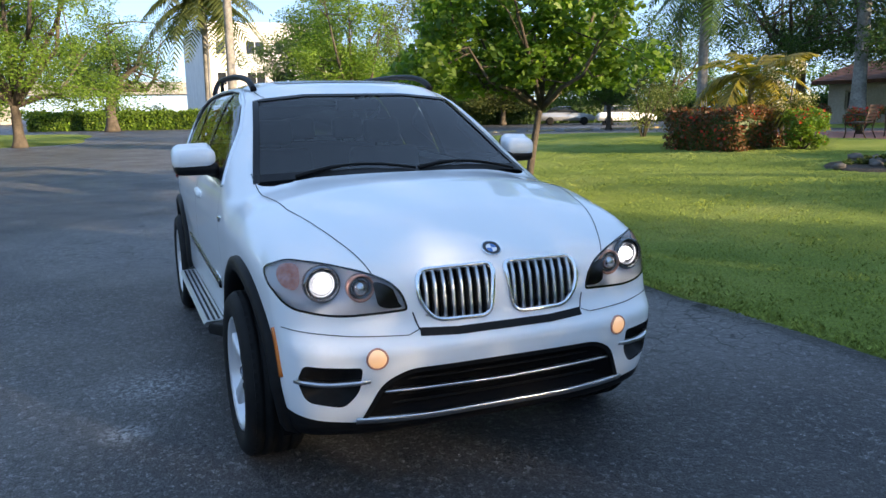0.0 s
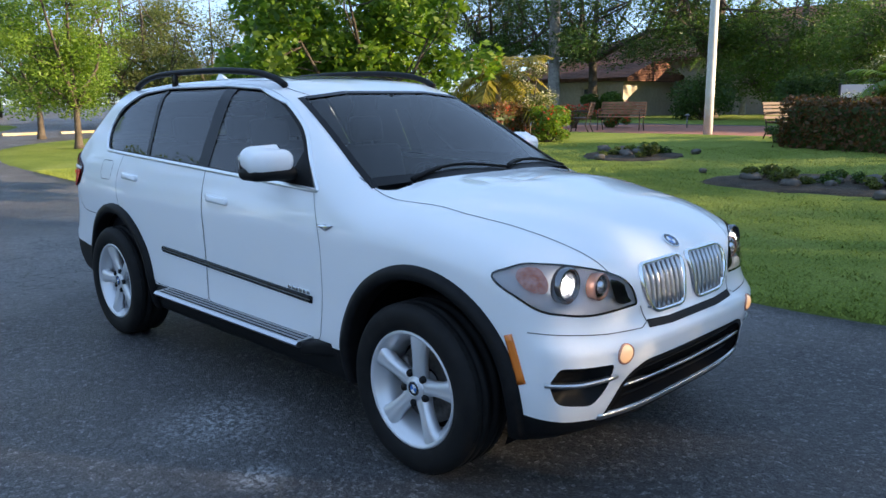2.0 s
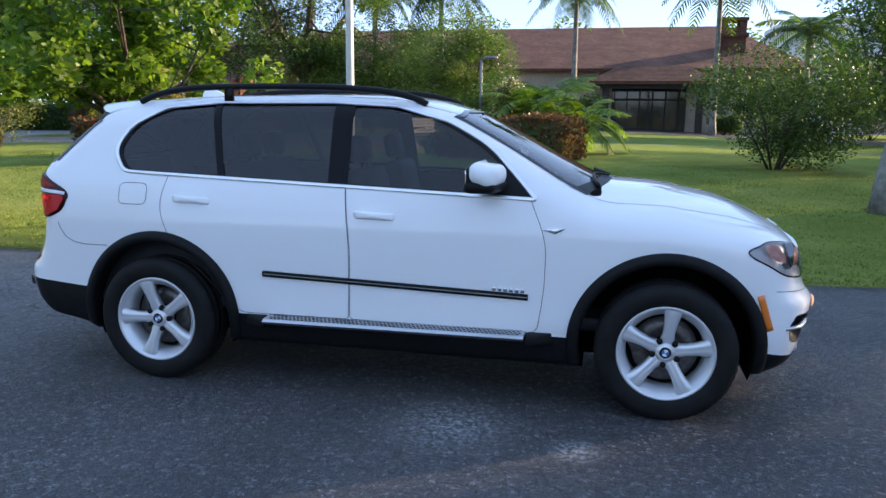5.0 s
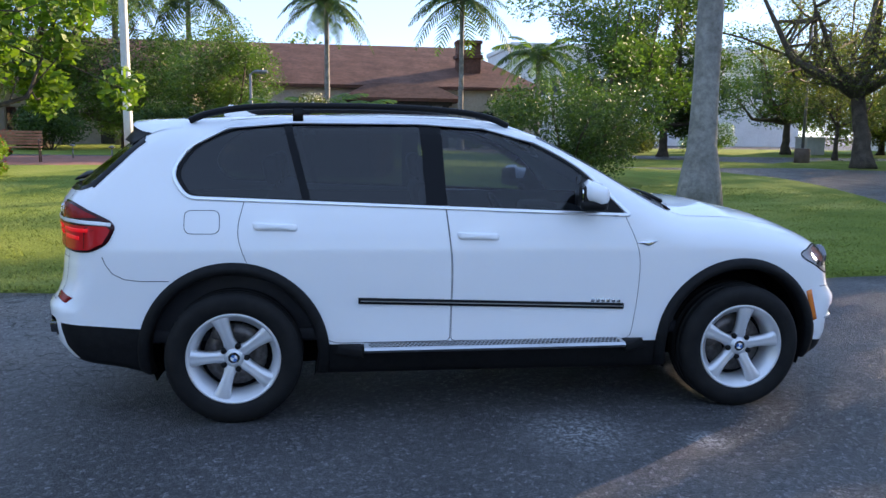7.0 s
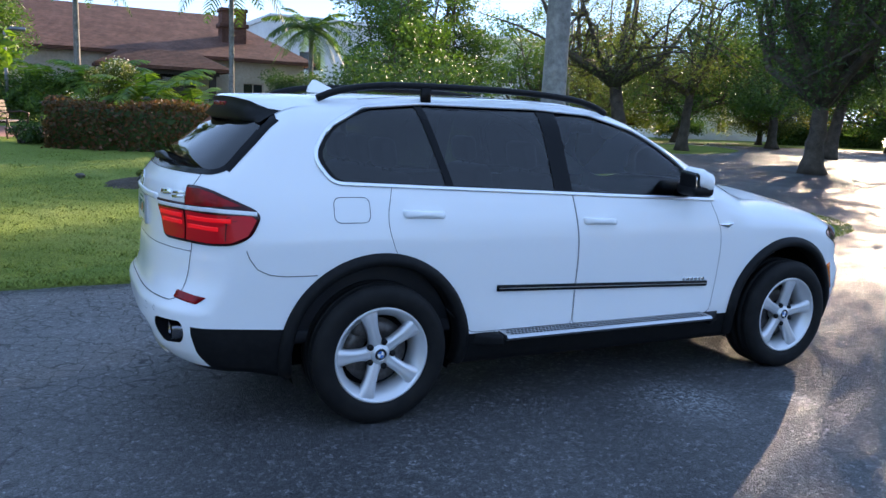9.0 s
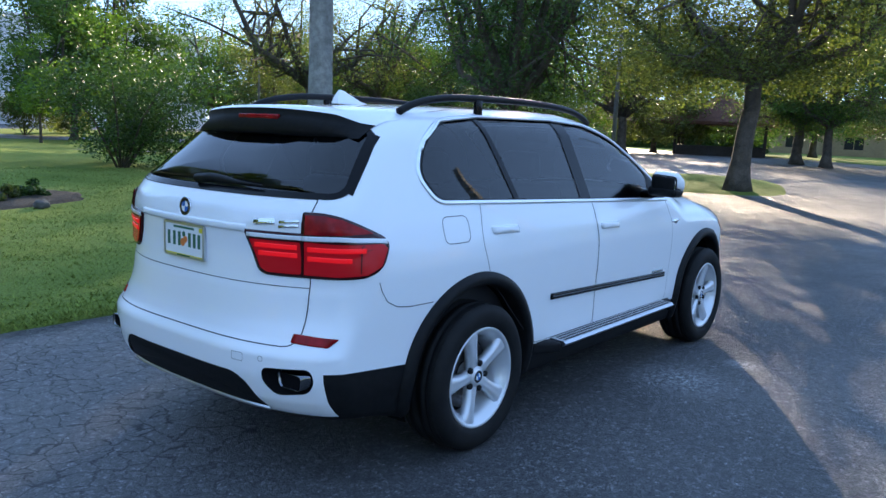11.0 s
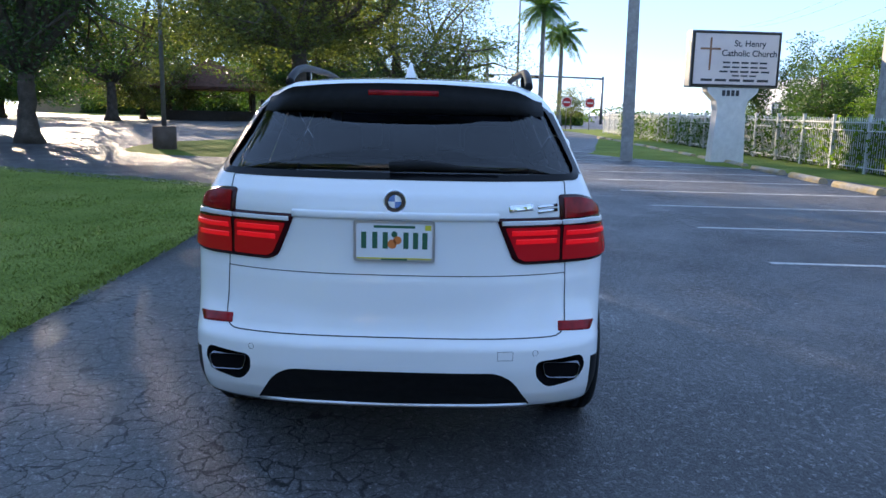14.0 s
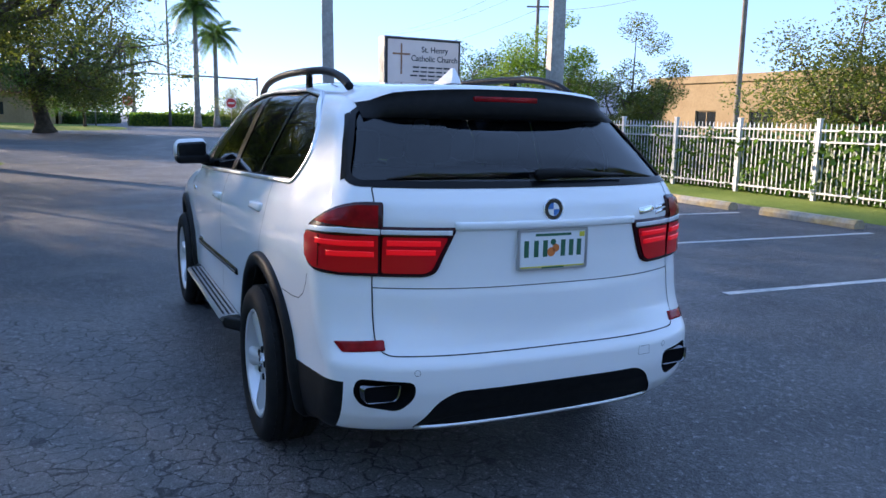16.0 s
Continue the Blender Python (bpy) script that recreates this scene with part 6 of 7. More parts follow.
# trees round the car park
for args in (
    (19.4, 4.9, 11.0, 5.6, 3.9, 0.31, LEAF_OLIVE, "spreading oak with a dark forked trunk", 18500, 0.185, 11, 21, (0.35, -0.2)),
    (21.0, 25.2, 11.5, 5.8, 3.9, 0.38, LEAF_OLIVE, "spreading oak with crooked limbs", 5200, 0.17, 9, 22, (-0.3, 0.4)),
    (26.0, 26.5, 9.5, 3.8, 3.6, 0.28, LEAF_OLIVE, "spreading oak with a slender trunk", 3200, 0.18, 8, 221, (0.4, 0.2)),
    (38.0, 40.0, 9.5, 6.0, 2.3, 0.36, LEAF, "spreading oak by parked bays", 8000, 0.26, 8, 23, (0.5, 0)),
    (41.0, 34.0, 9.8, 5.4, 3.0, 0.36, LEAF, "broad leafy shade tree beyond parking bays", 9000, 0.28, 7, 24, (0, 0)),
    (19.5, 13.4, 13.0, 5.0, 3.0, 0.33, LEAF_DARK, "dense dark shade tree by the drive", 13500, 0.20, 13, 25, (0.1, 0.0)),
    (31.5, 22.1, 14.5, 5.2, 3.4, 0.34, LEAF_DARK, "dark shade tree among parking bays", 12000, 0.23, 12, 26, (0, -0.4)),
    (50.0, 24.0, 12.0, 6.4, 3.2, 0.4, LEAF_OLIVE, "broad leafy shade tree beyond parking bays", 5500, 0.28, 10, 27, (0, 0)),
    (53.4, 4.0, 14.5, 8.6, 3.0, 0.55, LEAF_OLIVE, "wide oak over the drive", 13000, 0.30, 11, 28, (0.4, 0.4)),
    (70.0, 15.5, 13.0, 7.4, 3.0, 0.34, LEAF, "oak before a low building", 6000, 0.36, 7, 29, (0, 0)),
    (47.2, 9.0, 10.5, 5.0, 3.4, 0.30, LEAF, "broad leafy shade tree by the drive", 6000, 0.26, 7, 30, (0, 0)),
    (49.0, 11.2, 13.9, 6.2, 3.2, 0.34, LEAF_OLIVE, "pale yellow-green shade tree", 8000, 0.27, 9, 301, (0, 0)),
    (52.0, 33.0, 8.5, 5.0, 1.8, 0.25, LEAF, "leafy tree in a belt beyond parking bays", 3600, 0.40, 8, 201, (0, 0)),
    (58.0, 25.0, 8.8, 5.2, 1.8, 0.25, LEAF_OLIVE, "leafy tree in a belt beyond parking bays", 5500, 0.32, 8, 202, (0, 0)),
    (63.0, 37.0, 9.5, 5.6, 1.8, 0.25, LEAF, "leafy tree in a belt beyond parking bays", 3600, 0.40, 8, 203, (0, 0)),
    (47.0, 40.5, 8.2, 4.6, 1.6, 0.25, LEAF_OLIVE, "leafy tree in a belt beyond parking bays", 5000, 0.30, 8, 204, (0, 0)),
    (68.0, 25.0, 10.5, 5.6, 2.0, 0.25, LEAF, "leafy tree in a belt beyond parking bays", 3600, 0.40, 8, 205, (0, 0)),
    (57.0, 44.0, 9.0, 5.0, 1.6, 0.25, LEAF_GOLD, "yellow-green tree in a belt beyond parking bays", 3600, 0.40, 8, 206, (0, 0)),
    (38.0, 47.0, 9.0, 5.0, 1.6, 0.25, LEAF_OLIVE, "leafy tree in a belt beyond the far lawn", 3600, 0.40, 8, 207, (0, 0)),
    (27.0, 36.0, 7.5, 3.0, 2.2, 0.14, LEAF_OLIVE, "slender young tree on grass", 3000, 0.22, 6, 31, (0, 0)),
    (30.0, 46.0, 11.0, 5.5, 3.0, 0.3, LEAF, "broad leafy shade tree beyond parking bays", 6000, 0.32, 7, 32, (0, 0)),
    (18.5, 40.0, 14.0, 5.2, 2.2, 0.28, LEAF_DARK, "dense round tree beside the church", 8000, 0.36, 7, 33, (0, 0)),
    (14.0, 35.0, 11.0, 3.9, 1.8, 0.2, LEAF, "dense round tree beside the church", 6500, 0.30, 6, 34, (0, 0)),
    (10.4, 30.5, 4.6, 1.4, 1.6, 0.06, LEAF_BRIGHT, "young yellow-green tree on the lawn", 2200, 0.15, 5, 35, (0, 0)),
    (-6.0, 33.0, 6.4, 3.0, 1.2, 0.14, LEAF, "green spreading tree before the church", 8500, 0.20, 7, 36, (0, 0)),
    (-11.0, 34.5, 7.5, 3.2, 1.4, 0.16, LEAF, "dense green tree before the church", 7000, 0.22, 7, 37, (0, 0)),
    (-21.0, 33.5, 11.5, 5.2, 3.9, 0.3, LEAF_DARK, "dark spreading tree behind the plaza", 8000, 0.24, 7, 38, (0, 0)),
    (-15.0, 35.0, 12.5, 5.6, 3.6, 0.34, LEAF_DARK, "dark spreading tree behind the plaza", 8000, 0.26, 7, 39, (0, 0)),
    (-28.0, 34.0, 12.5, 5.4, 4.2, 0.3, LEAF_DARK, "dark spreading tree behind the plaza", 7000, 0.26, 7, 40, (0, 0)),
    (-22.0, 6.6, 6.2, 2.2, 1.6, 0.12, LEAF_BRIGHT, "round yellow-green tree at the lawn's end", 6000, 0.17, 6, 42, (0, 0)),
    (-31.0, 8.5, 7.0, 2.6, 1.7, 0.14, LEAF, "round leafy green tree far off", 5000, 0.2, 6, 43, (0, 0)),
    (-38.0, 16.0, 8.5, 3.6, 2.2, 0.2, LEAF_OLIVE, "olive-green leafy tree far off", 5000, 0.24, 6, 44, (0, 0)),
    (-50.0, 20.5, 11.0, 5.0, 2.2, 0.24, LEAF_OLIVE, "round olive-green tree far off", 7000, 0.28, 7, 45, (0, 0)),
    (-54.0, 29.0, 12.0, 5.6, 2.2, 0.24, LEAF_OLIVE, "round olive-green tree far off", 7500, 0.3, 7, 46, (0, 0)),
    (-44.0, 38.0, 10.0, 4.6, 2.4, 0.24, LEAF, "broad leafy green tree far off", 4500, 0.3, 6, 47, (0, 0)),
    (-36.0, 27.0, 8.0, 3.0, 2.0, 0.16, LEAF, "leafy green tree by parking bays", 4500, 0.24, 6, 48, (0, 0)),
    (-62.0, 14.0, 9.5, 4.6, 2.4, 0.24, LEAF_DARK, "dark leafy green tree far off", 4500, 0.32, 6, 49, (0, 0)),
    (-36.5, -5.2, 13.0, 5.2, 2.3, 0.26, LEAF_BRIGHT, "dense bright tree by the entrance", 12500, 0.24, 10, 50, (0, 0)),
    (-46.0, -12.5, 10.0, 5.0, 1.8, 0.28, LEAF, "dense green tree by the entrance", 6000, 0.28, 7, 51, (0, 0)),
    (-66.0, -1.0, 10.2, 6.0, 4.0, 0.45, LEAF, "umbrella-shaped tree behind a hedge", 9000, 0.28, 9, 52, (0, 0)),
    (66.0, -10.5, 4.2, 2.0, 1.6, 0.06, LEAF_OLIVE, "small thin tree by the exit", 1800, 0.16, 6, 211, (0.3, 0)),
    (76.0, 1.5, 6.0, 3.0, 1.8, 0.14, LEAF, "round leafy tree by the exit", 3200, 0.26, 6, 212, (0, 0)),
    (29.0, -19.5, 6.4, 2.8, 2.0, 0.16, LEAF_BRIGHT, "round green tree behind the fence", 6500, 0.22, 6, 53, (0, 0)),
    (24.5, -21.5, 6.4, 2.3, 1.4, 0.12, LEAF_OLIVE, "feathery pale tree behind the fence", 6000, 0.18, 6, 54, (0, 0)),
    (13.0, -22.0, 6.4, 3.4, 1.7, 0.14, LEAF_OLIVE, "sparse pale tree behind the fence", 9500, 0.15, 8, 55, (0, 0)),
    (40.0, -22.0, 5.6, 3.4, 1.2, 0.2, LEAF_DARK, "dark green tree behind the fence", 4500, 0.28, 6, 56, (0, 0)),
    (52.0, -24.0, 6.0, 4.0, 1.2, 0.2, LEAF_DARK, "dark green tree behind the fence", 4500, 0.3, 6, 57, (0, 0)),
    (-13.0, -14.0, 9.5, 4.2, 2.0, 0.28, LEAF_BRIGHT, "broad green tree across the road", 4000, 0.32, 8, 58, (0, 0)),
    (-24.0, -10.5, 9.0, 4.4, 2.0, 0.28, LEAF, "broad green tree across the road", 5000, 0.30, 8, 59, (0, 0)),
):
    x, y, tall, crown, base, tr, mt, lb, cnt, lf, lm, sd, ln = args
    tree(x, y, tall, crown, base, tr, mt, lb, cnt, lf, lm, sd, ln)

for args in (
    (-33.7, 4.2, 11.0, 3.0, 0.22, "royal palm with a smooth pale trunk", LEAF, 22, 31), (-46.5, 4.6, 8.2, 4.6, 0.24, "palm with hanging fronds", LEAF_OLIVE, 40, 32),
    (-20.9, 29.9, 12.0, 3.0, 0.30, "royal palm with a smooth grey trunk", LEAF, 18, 33), (-25.5, 25.0, 6.8, 3.4, 0.26, "palm with dark hanging fronds", LEAF_DARK, 30, 34),
    (-47.5, 34.9, 12.0, 3.4, 0.30, "royal palm by the parking bays", LEAF, 16, 35), (-1.5, 49.0, 9.4, 3.4, 0.2, "palm before the church", LEAF_DARK, 34, 36),
    (7.2, 46.5, 9.6, 3.8, 0.18, "tall thin palm before the church", LEAF_DARK, 26, 37), (12.6, 47.5, 6.4, 3.2, 0.2, "short palm before the church", LEAF, 26, 38),
    (-13.0, 41.5, 8.4, 3.0, 0.2, "palm before the church", LEAF_DARK, 34, 39), (-9.5, 44.0, 9.0, 3.4, 0.2, "palm before the church", LEAF_DARK, 30, 40),
    (-18.0, 43.5, 5.0, 2.6, 0.18, "palm by an arched door", LEAF_DARK, 22, 41), (-15.5, 40.0, 4.2, 2.4, 0.16, "palm by an arched door", LEAF_DARK, 22, 42),
    (79.0, -9.0, 12.0, 3.2, 0.3, "tall palm by the exit", LEAF, 44, 43), (83.0, -11.5, 9.8, 2.9, 0.28, "tall palm by the exit", LEAF, 40, 44),
    (98.0, -4.0, 9.5, 3.0, 0.25, "far palm by the exit", LEAF, 18, 45), (-1.4, 28.0, 1.6, 2.2, 0.14, "bushy palm before the church", LEAF_BRIGHT, 26, 46), (-3.0, 29.0, 1.4, 2.2, 0.14, "bushy palm before the church", LEAF_BRIGHT, 26, 47),
):
    x, y, tall, ln, tr, lb, mt, fr, sd = args
    palm(x, y, tall, ln, tr, lb, mt, fr, 1.0, 0.85, seed=sd)
for k, (x, y, sx, sz, mt) in enumerate(((-4, 29, 4.5, 2.4, LEAF), (-8, 29.5, 4.5, 2.2, LEAF_DARK), (-1, 30, 4.0, 2.0, LEAF), (-13, 30.5, 4.0, 2.2, LEAF_DARK), (8.2, 49, 2.6, 1.5, LEAF_DARK), (10.5, 44, 4.0, 4.2, LEAF_DARK), (15.5, 44, 4, 2.6, LEAF_OLIVE), (20, 47, 4, 2.2, LEAF_OLIVE), (-23, 29, 3.5, 1.6, LEAF_RED), (-18, 30, 3, 1.4, LEAF), (26, 50, 5, 2.4, LEAF), (44, 46, 6, 2.2, LEAF_DARK))):
    bush(x, y, (sx, sx * 0.8, sz), 3200, 0.16, mt, "dense shrub in a planted bed", 80 + k, clumps=14)
for k, (a, b, c, d, dp, ht, mt, lb) in enumerate((
    (-73, -7.5, -66, 9.0, 1.4, 1.5, LEAF_BRIGHT, "long clipped hedge behind the car park"), (-58, 24, -54, 46, 1.6, 1.9, LEAF_DARK, "long dark hedge behind parking bays"),
    (-54, 46, -30, 52, 1.6, 1.9, LEAF_DARK, "long dark hedge behind parking bays"), (78, 22, 80, 40, 1.5, 1.6, LEAF_DARK, "dark hedge before a low building"),
    (86, -3, 90, -15, 1.4, 1.3, LEAF_BRIGHT, "clipped green hedge by the exit"), (92, 3, 104, -2, 1.4, 1.1, LEAF_DARK, "low dark hedge by the exit"),
    (52, 43, 62, 41, 1.5, 1.6, LEAF_DARK, "dark hedge on a far lawn"))):
    hedge(a, b, c, d, dp, ht, mt, lb, 130, 0.2, 90 + k, rough_edge=0.09)
# screen of climbers behind the fence
for k in range(8):
    hedge(-8 + 7.2 * k, -11.80, -0.9 + 7.2 * k, -11.80, 0.5, 1.28 + 0.08 * math.sin(k * 2.1), LEAF if k % 3 else LEAF_BRIGHT, "green climber screen behind the white fence", 260, 0.11, 110 + k, z=0.05, rough_edge=0.10)
# distant woods that close the view
rng = np.random.default_rng(77)
cs, rs = [], []
for k in range(150):
    a = math.tau * k / 150 + rng.uniform(-0.02, 0.02)
    d = rng.uniform(105, 135)
    deg = math.degrees(a) % 360
    low = 166 < deg < 196 or 332 < deg < 358
    tall_of = 0.35 if low else 2.0 if 15 < deg < 120 else 1.0
    for j in range(3):
        cs.append((d * math.cos(a) + rng.uniform(-3, 3), d * math.sin(a) + rng.uniform(-3, 3), rng.uniform(1.0, 6.5) * tall_of * (1.0 if not 200 < deg < 330 else 0.8)))
        rs.append(rng.uniform(2.4, 4.4) * (0.45 if low else 1.0))
tagged(new("woods", leaves_mesh("woods", cs, rs, 34000, 0.98, LEAF, 78)), "distant belt of mixed green trees", "trees", kind="stuff")

# ---- buildings, fence, signs and street furniture ----
STUCCO = varied("beige_stucco", [(0.3, (0.42, 0.36, 0.28)), (0.7, (0.52, 0.46, 0.37))], 0.8, 0.9, 40, 0.3, 0.01, (6, 0.85, 1.1))
STUCCO_WHITE = varied("white_stucco", [(0.3, (0.62, 0.61, 0.58)), (0.7, (0.74, 0.73, 0.70))], 0.6, 0.9, 40, 0.2, 0.01, (5, 0.9, 1.06))
STUCCO_YELLOW = varied("ochre_stucco", [(0.3, (0.27, 0.19, 0.10)), (0.7, (0.34, 0.25, 0.14))], 0.6, 0.9, 40, 0.2, 0.01, (5, 0.88, 1.08))
STUCCO_BLUE = varied("grey_blue_stucco", [(0.3, (0.40, 0.43, 0.47)), (0.7, (0.50, 0.53, 0.57))], 0.6, 0.9, 40, 0.2, 0.01)
WINDOW_DARK = material("dark_window", (0.02, 0.024, 0.028), 0.08, 0.0, coat=0.4)
DOOR_DARK = varied("dark_bronze_frame", [(0.3, (0.03, 0.024, 0.02)), (0.7, (0.05, 0.04, 0.032))], 6, 0.5)
WOOD_BROWN = varied("stained_wood", [(0.3, (0.24, 0.11, 0.06)), (0.7, (0.40, 0.20, 0.11))], 5, 0.55, 60, 0.3, 0.004)
WHITE_METAL = varied("white_metal", [(0.3, (0.50, 0.50, 0.485)), (0.7, (0.64, 0.64, 0.62))], 3, 0.45, fine=(20, 0.92, 1.05))
GREY_METAL = varied("grey_metal", [(0.3, (0.16, 0.165, 0.17)), (0.7, (0.24, 0.245, 0.25))], 3, 0.5, metal=0.6)
IRON_BROWN = material("brown_iron", (0.06, 0.035, 0.025), 0.5, 0.3)
TIMBER = varied("weathered_pole", [(0.3, (0.15, 0.125, 0.10)), (0.7, (0.27, 0.24, 0.20))], 2, 0.9, 30, 0.6, 0.01, (12, 0.7, 1.15))
SIGNRED = material("sign_red", (0.55, 0.02, 0.025), 0.4)


def roof_material():
    m = varied("brown_roof_tiles", [(0.3, (0.10, 0.045, 0.03)), (0.7, (0.17, 0.08, 0.055))], 0.7, 0.85, spec=0.2, fine=(3.0, 0.7, 1.25))
    nt = m.node_tree
    tc, w = nt.nodes.new("ShaderNodeTexCoord"), nt.nodes.new("ShaderNodeTexWave")
    w.bands_direction = "Z"
    w.inputs["Scale"].default_value, w.inputs["Distortion"].default_value = 3.2, 1.0
    nt.links.new(tc.outputs["Object"], w.inputs["Vector"])
    bump(nt, w.outputs["Fac"], 0.6, 0.05)
    return m


ROOF = roof_material()


def wall_with_openings(length, tall, thick, holes):
    """A wall along x from 0, with square openings (x0, x1, z0, z1) right through it."""
    bm = bmesh.new()
    xs = sorted({0.0, length, *(h[0] for h in holes), *(h[1] for h in holes)})
    zs = sorted({0.0, tall, *(h[2] for h in holes), *(h[3] for h in holes)})
    solid = lambda x, z: not any(h[0] < x < h[1] and h[2] < z < h[3] for h in holes)
    for i in range(len(xs) - 1):
        j = 0
        while j < len(zs) - 1:
            if solid((xs[i] + xs[i + 1]) / 2, (zs[j] + zs[j + 1]) / 2):
                k = j
                while k + 1 < len(zs) - 1 and solid((xs[i] + xs[i + 1]) / 2, (zs[k + 1] + zs[k + 2]) / 2):
                    k += 1
                box(bm, (xs[i], 0, zs[j]), (xs[i + 1], thick, zs[k + 1]))
                j = k
            j += 1
    bmesh.ops.remove_doubles(bm, verts=bm.verts, dist=1e-4)
    return bm


def hip_roof(x0, x1, y0, y1, eave, ridge, over=0.7, inset=None, gable=False):
    bm = bmesh.new()
    a, b, c, d = (x0 - over, y0 - over), (x1 + over, y0 - over), (x1 + over, y1 + over), (x0 - over, y1 + over)
    along_x = (x1 - x0) >= (y1 - y0)
    ins = 0.0 if gable else (inset if inset is not None else min(x1 - x0, y1 - y0) / 2)
    if along_x:
        r0, r1 = (x0 - over + ins if not gable else x0 - over, (y0 + y1) / 2), (x1 + over - ins if not gable else x1 + over, (y0 + y1) / 2)
    else:
        r0, r1 = ((x0 + x1) / 2, y0 - over + ins), ((x0 + x1) / 2, y1 + over - ins)
    lo = [bm.verts.new((*p, eave - 0.22)) for p in (a, b, c, d)]
    hi = [bm.verts.new((*p, eave)) for p in (a, b, c, d)]
    t0, t1 = bm.verts.new((*r0, ridge)), bm.verts.new((*r1, ridge))
    bm.faces.new(list(reversed(lo)))
    for k in range(4):
        bm.faces.new((lo[k], lo[(k + 1) % 4], hi[(k + 1) % 4], hi[k]))
    if along_x:
        bm.faces.new((hi[0], hi[1], t1, t0)), bm.faces.new((hi[2], hi[3], t0, t1)), bm.faces.new((hi[1], hi[2], t1)), bm.faces.new((hi[3], hi[0], t0))
    else:
        bm.faces.new((hi[0], hi[1], t0)), bm.faces.new((hi[2], hi[3], t1)), bm.faces.new((hi[1], hi[2], t1, t0)), bm.faces.new((hi[3], hi[0], t0, t1))
    bmesh.ops.recalc_face_normals(bm, faces=bm.faces)
    return bm


def house(name, label, x0, x1, y0, y1, z, eave, ridge, wall_mat, roof_mat, windows, doors=(), flat=False, gable=False, front="y0"):
    """A block with walls, real openings on the seen side, panes set back in them, and a roof."""
    root = thing(name, label, "building", Matrix.Translation((0, 0, z)))
    holes = [*windows, *doors]
    t = 0.3
    length = (x1 - x0) if front in ("y0", "y1") else (y1 - y0)
    w = wall_with_openings(length, eave, t, holes)
    place = {"y0": Matrix.Translation((x0, y0, 0)), "x0": Matrix.Translation((x0 + t, y0, 0)) @ Matrix.Rotation(math.pi / 2, 4, "Z"), "x1": Matrix.Translation((x1, y0, 0)) @ Matrix.Rotation(math.pi / 2, 4, "Z"), "y1": Matrix.Translation((x0, y1 - t, 0))}[front]
    bmesh.ops.transform(w, matrix=place, verts=w.verts)
    part("wall", w, wall_mat, root, "", False)
    for nm, lo, hi in (("y0", (x0, y0, 0), (x1, y0 + t, eave)), ("y1", (x0, y1 - t, 0), (x1, y1, eave)), ("x0", (x0, y0, 0), (x0 + t, y1, eave)), ("x1", (x1 - t, y0, 0), (x1, y1, eave))):
        if nm != front:
            bm = bmesh.new()
            e = 0.31 if nm in ("x0", "x1") else 0.0
            box(bm, (lo[0], lo[1] + e, lo[2]), (hi[0], hi[1] - e, hi[2] - 0.005))
            part("wall", bm, wall_mat, root, "", False)
    for kind, hs in (("window", windows), ("door", doors)):
        for h in hs:
            bm = bmesh.new()
            box(bm, (h[0], 0.16, h[2]), (h[1], 0.19, h[3]))
            bmesh.ops.transform(bm, matrix=place, verts=bm.verts)
            pane = part(kind, bm, WINDOW_DARK, root, "", False)
            bm = bmesh.new()
            f = 0.07
            for lo, hi in (((h[0], 0.1, h[2]), (h[0] + f, 0.2, h[3])), ((h[1] - f, 0.1, h[2]), (h[1], 0.2, h[3])), ((h[0], 0.1, h[3] - f), (h[1], 0.2, h[3])), ((h[0], 0.1, h[2]), (h[1], 0.2, h[2] + f)), (((h[0] + h[1]) / 2 - f / 2, 0.11, h[2]), ((h[0] + h[1]) / 2 + f / 2, 0.2, h[3]))):
                box(bm, lo, hi)
            bmesh.ops.transform(bm, matrix=place, verts=bm.verts)
            part("frame", bm, DOOR_DARK if kind == "door" else wall_mat, pane, "", False)
    if flat:
        bm = bmesh.new()
        box(bm, (x0 - 0.15, y0 - 0.15, eave), (x1 + 0.15, y1 + 0.15, eave + 0.5))
        part("roof", bm, wall_mat, root, "flat roof with a parapet", False)
    else:
        part("roof", hip_roof(x0, x1, y0, y1, eave + 0.2, ridge, gable=gable, inset=5.0), roof_mat, root, "brown tiled roof", False)
    return root


# the church with its porch, wing and chimney
ch = house("church", "long low church with beige walls and a big brown roof", -30, 14, 54, 76, 0.30, 4.3, 8.5, STUCCO, ROOF,
           [(3 + 5 * k, 4.4 + 5 * k, 0.9, 3.0) for k in range(5)] + [(39.5, 41.0, 0.9, 2.8)], [(31.0, 36.2, 0.0, 3.2)])
for x in (0.6, 6.8):
    bm = bmesh.new()
    box(bm, (x - 0.22, 50.6, 0.0), (x + 0.22, 51.0, 3.4), 0.03)
    part("porch_column", bm, DOOR_DARK, ch, "dark porch post", False)
part("porch_roof", hip_roof(0.0, 7.4, 50.4, 54.2, 3.5, 4.6, 0.5), ROOF, ch, "brown porch roof", False)
bm = bmesh.new()
box(bm, (0.2, 50.5, 3.0), (7.2, 50.8, 3.5))
part("porch_beam", bm, DOOR_DARK, ch, "", False)
for k in range(6):
    bm = bmesh.new()
    box(bm, (1.15 + 0.9 * k, 53.94, 0.0), (1.25 + 0.9 * k, 54.06, 3.2))
    part("door_mullion", bm, DOOR_DARK, ch, "", False)
bm = bmesh.new()
box(bm, (1.1, 53.93, 2.25), (6.2, 54.05, 2.40))
part("door_transom", bm, DOOR_DARK, ch, "", False)
bm = bmesh.new()
box(bm, (8.6, 57.0, 4.6), (10.4, 58.6, 7.6), 0.04)
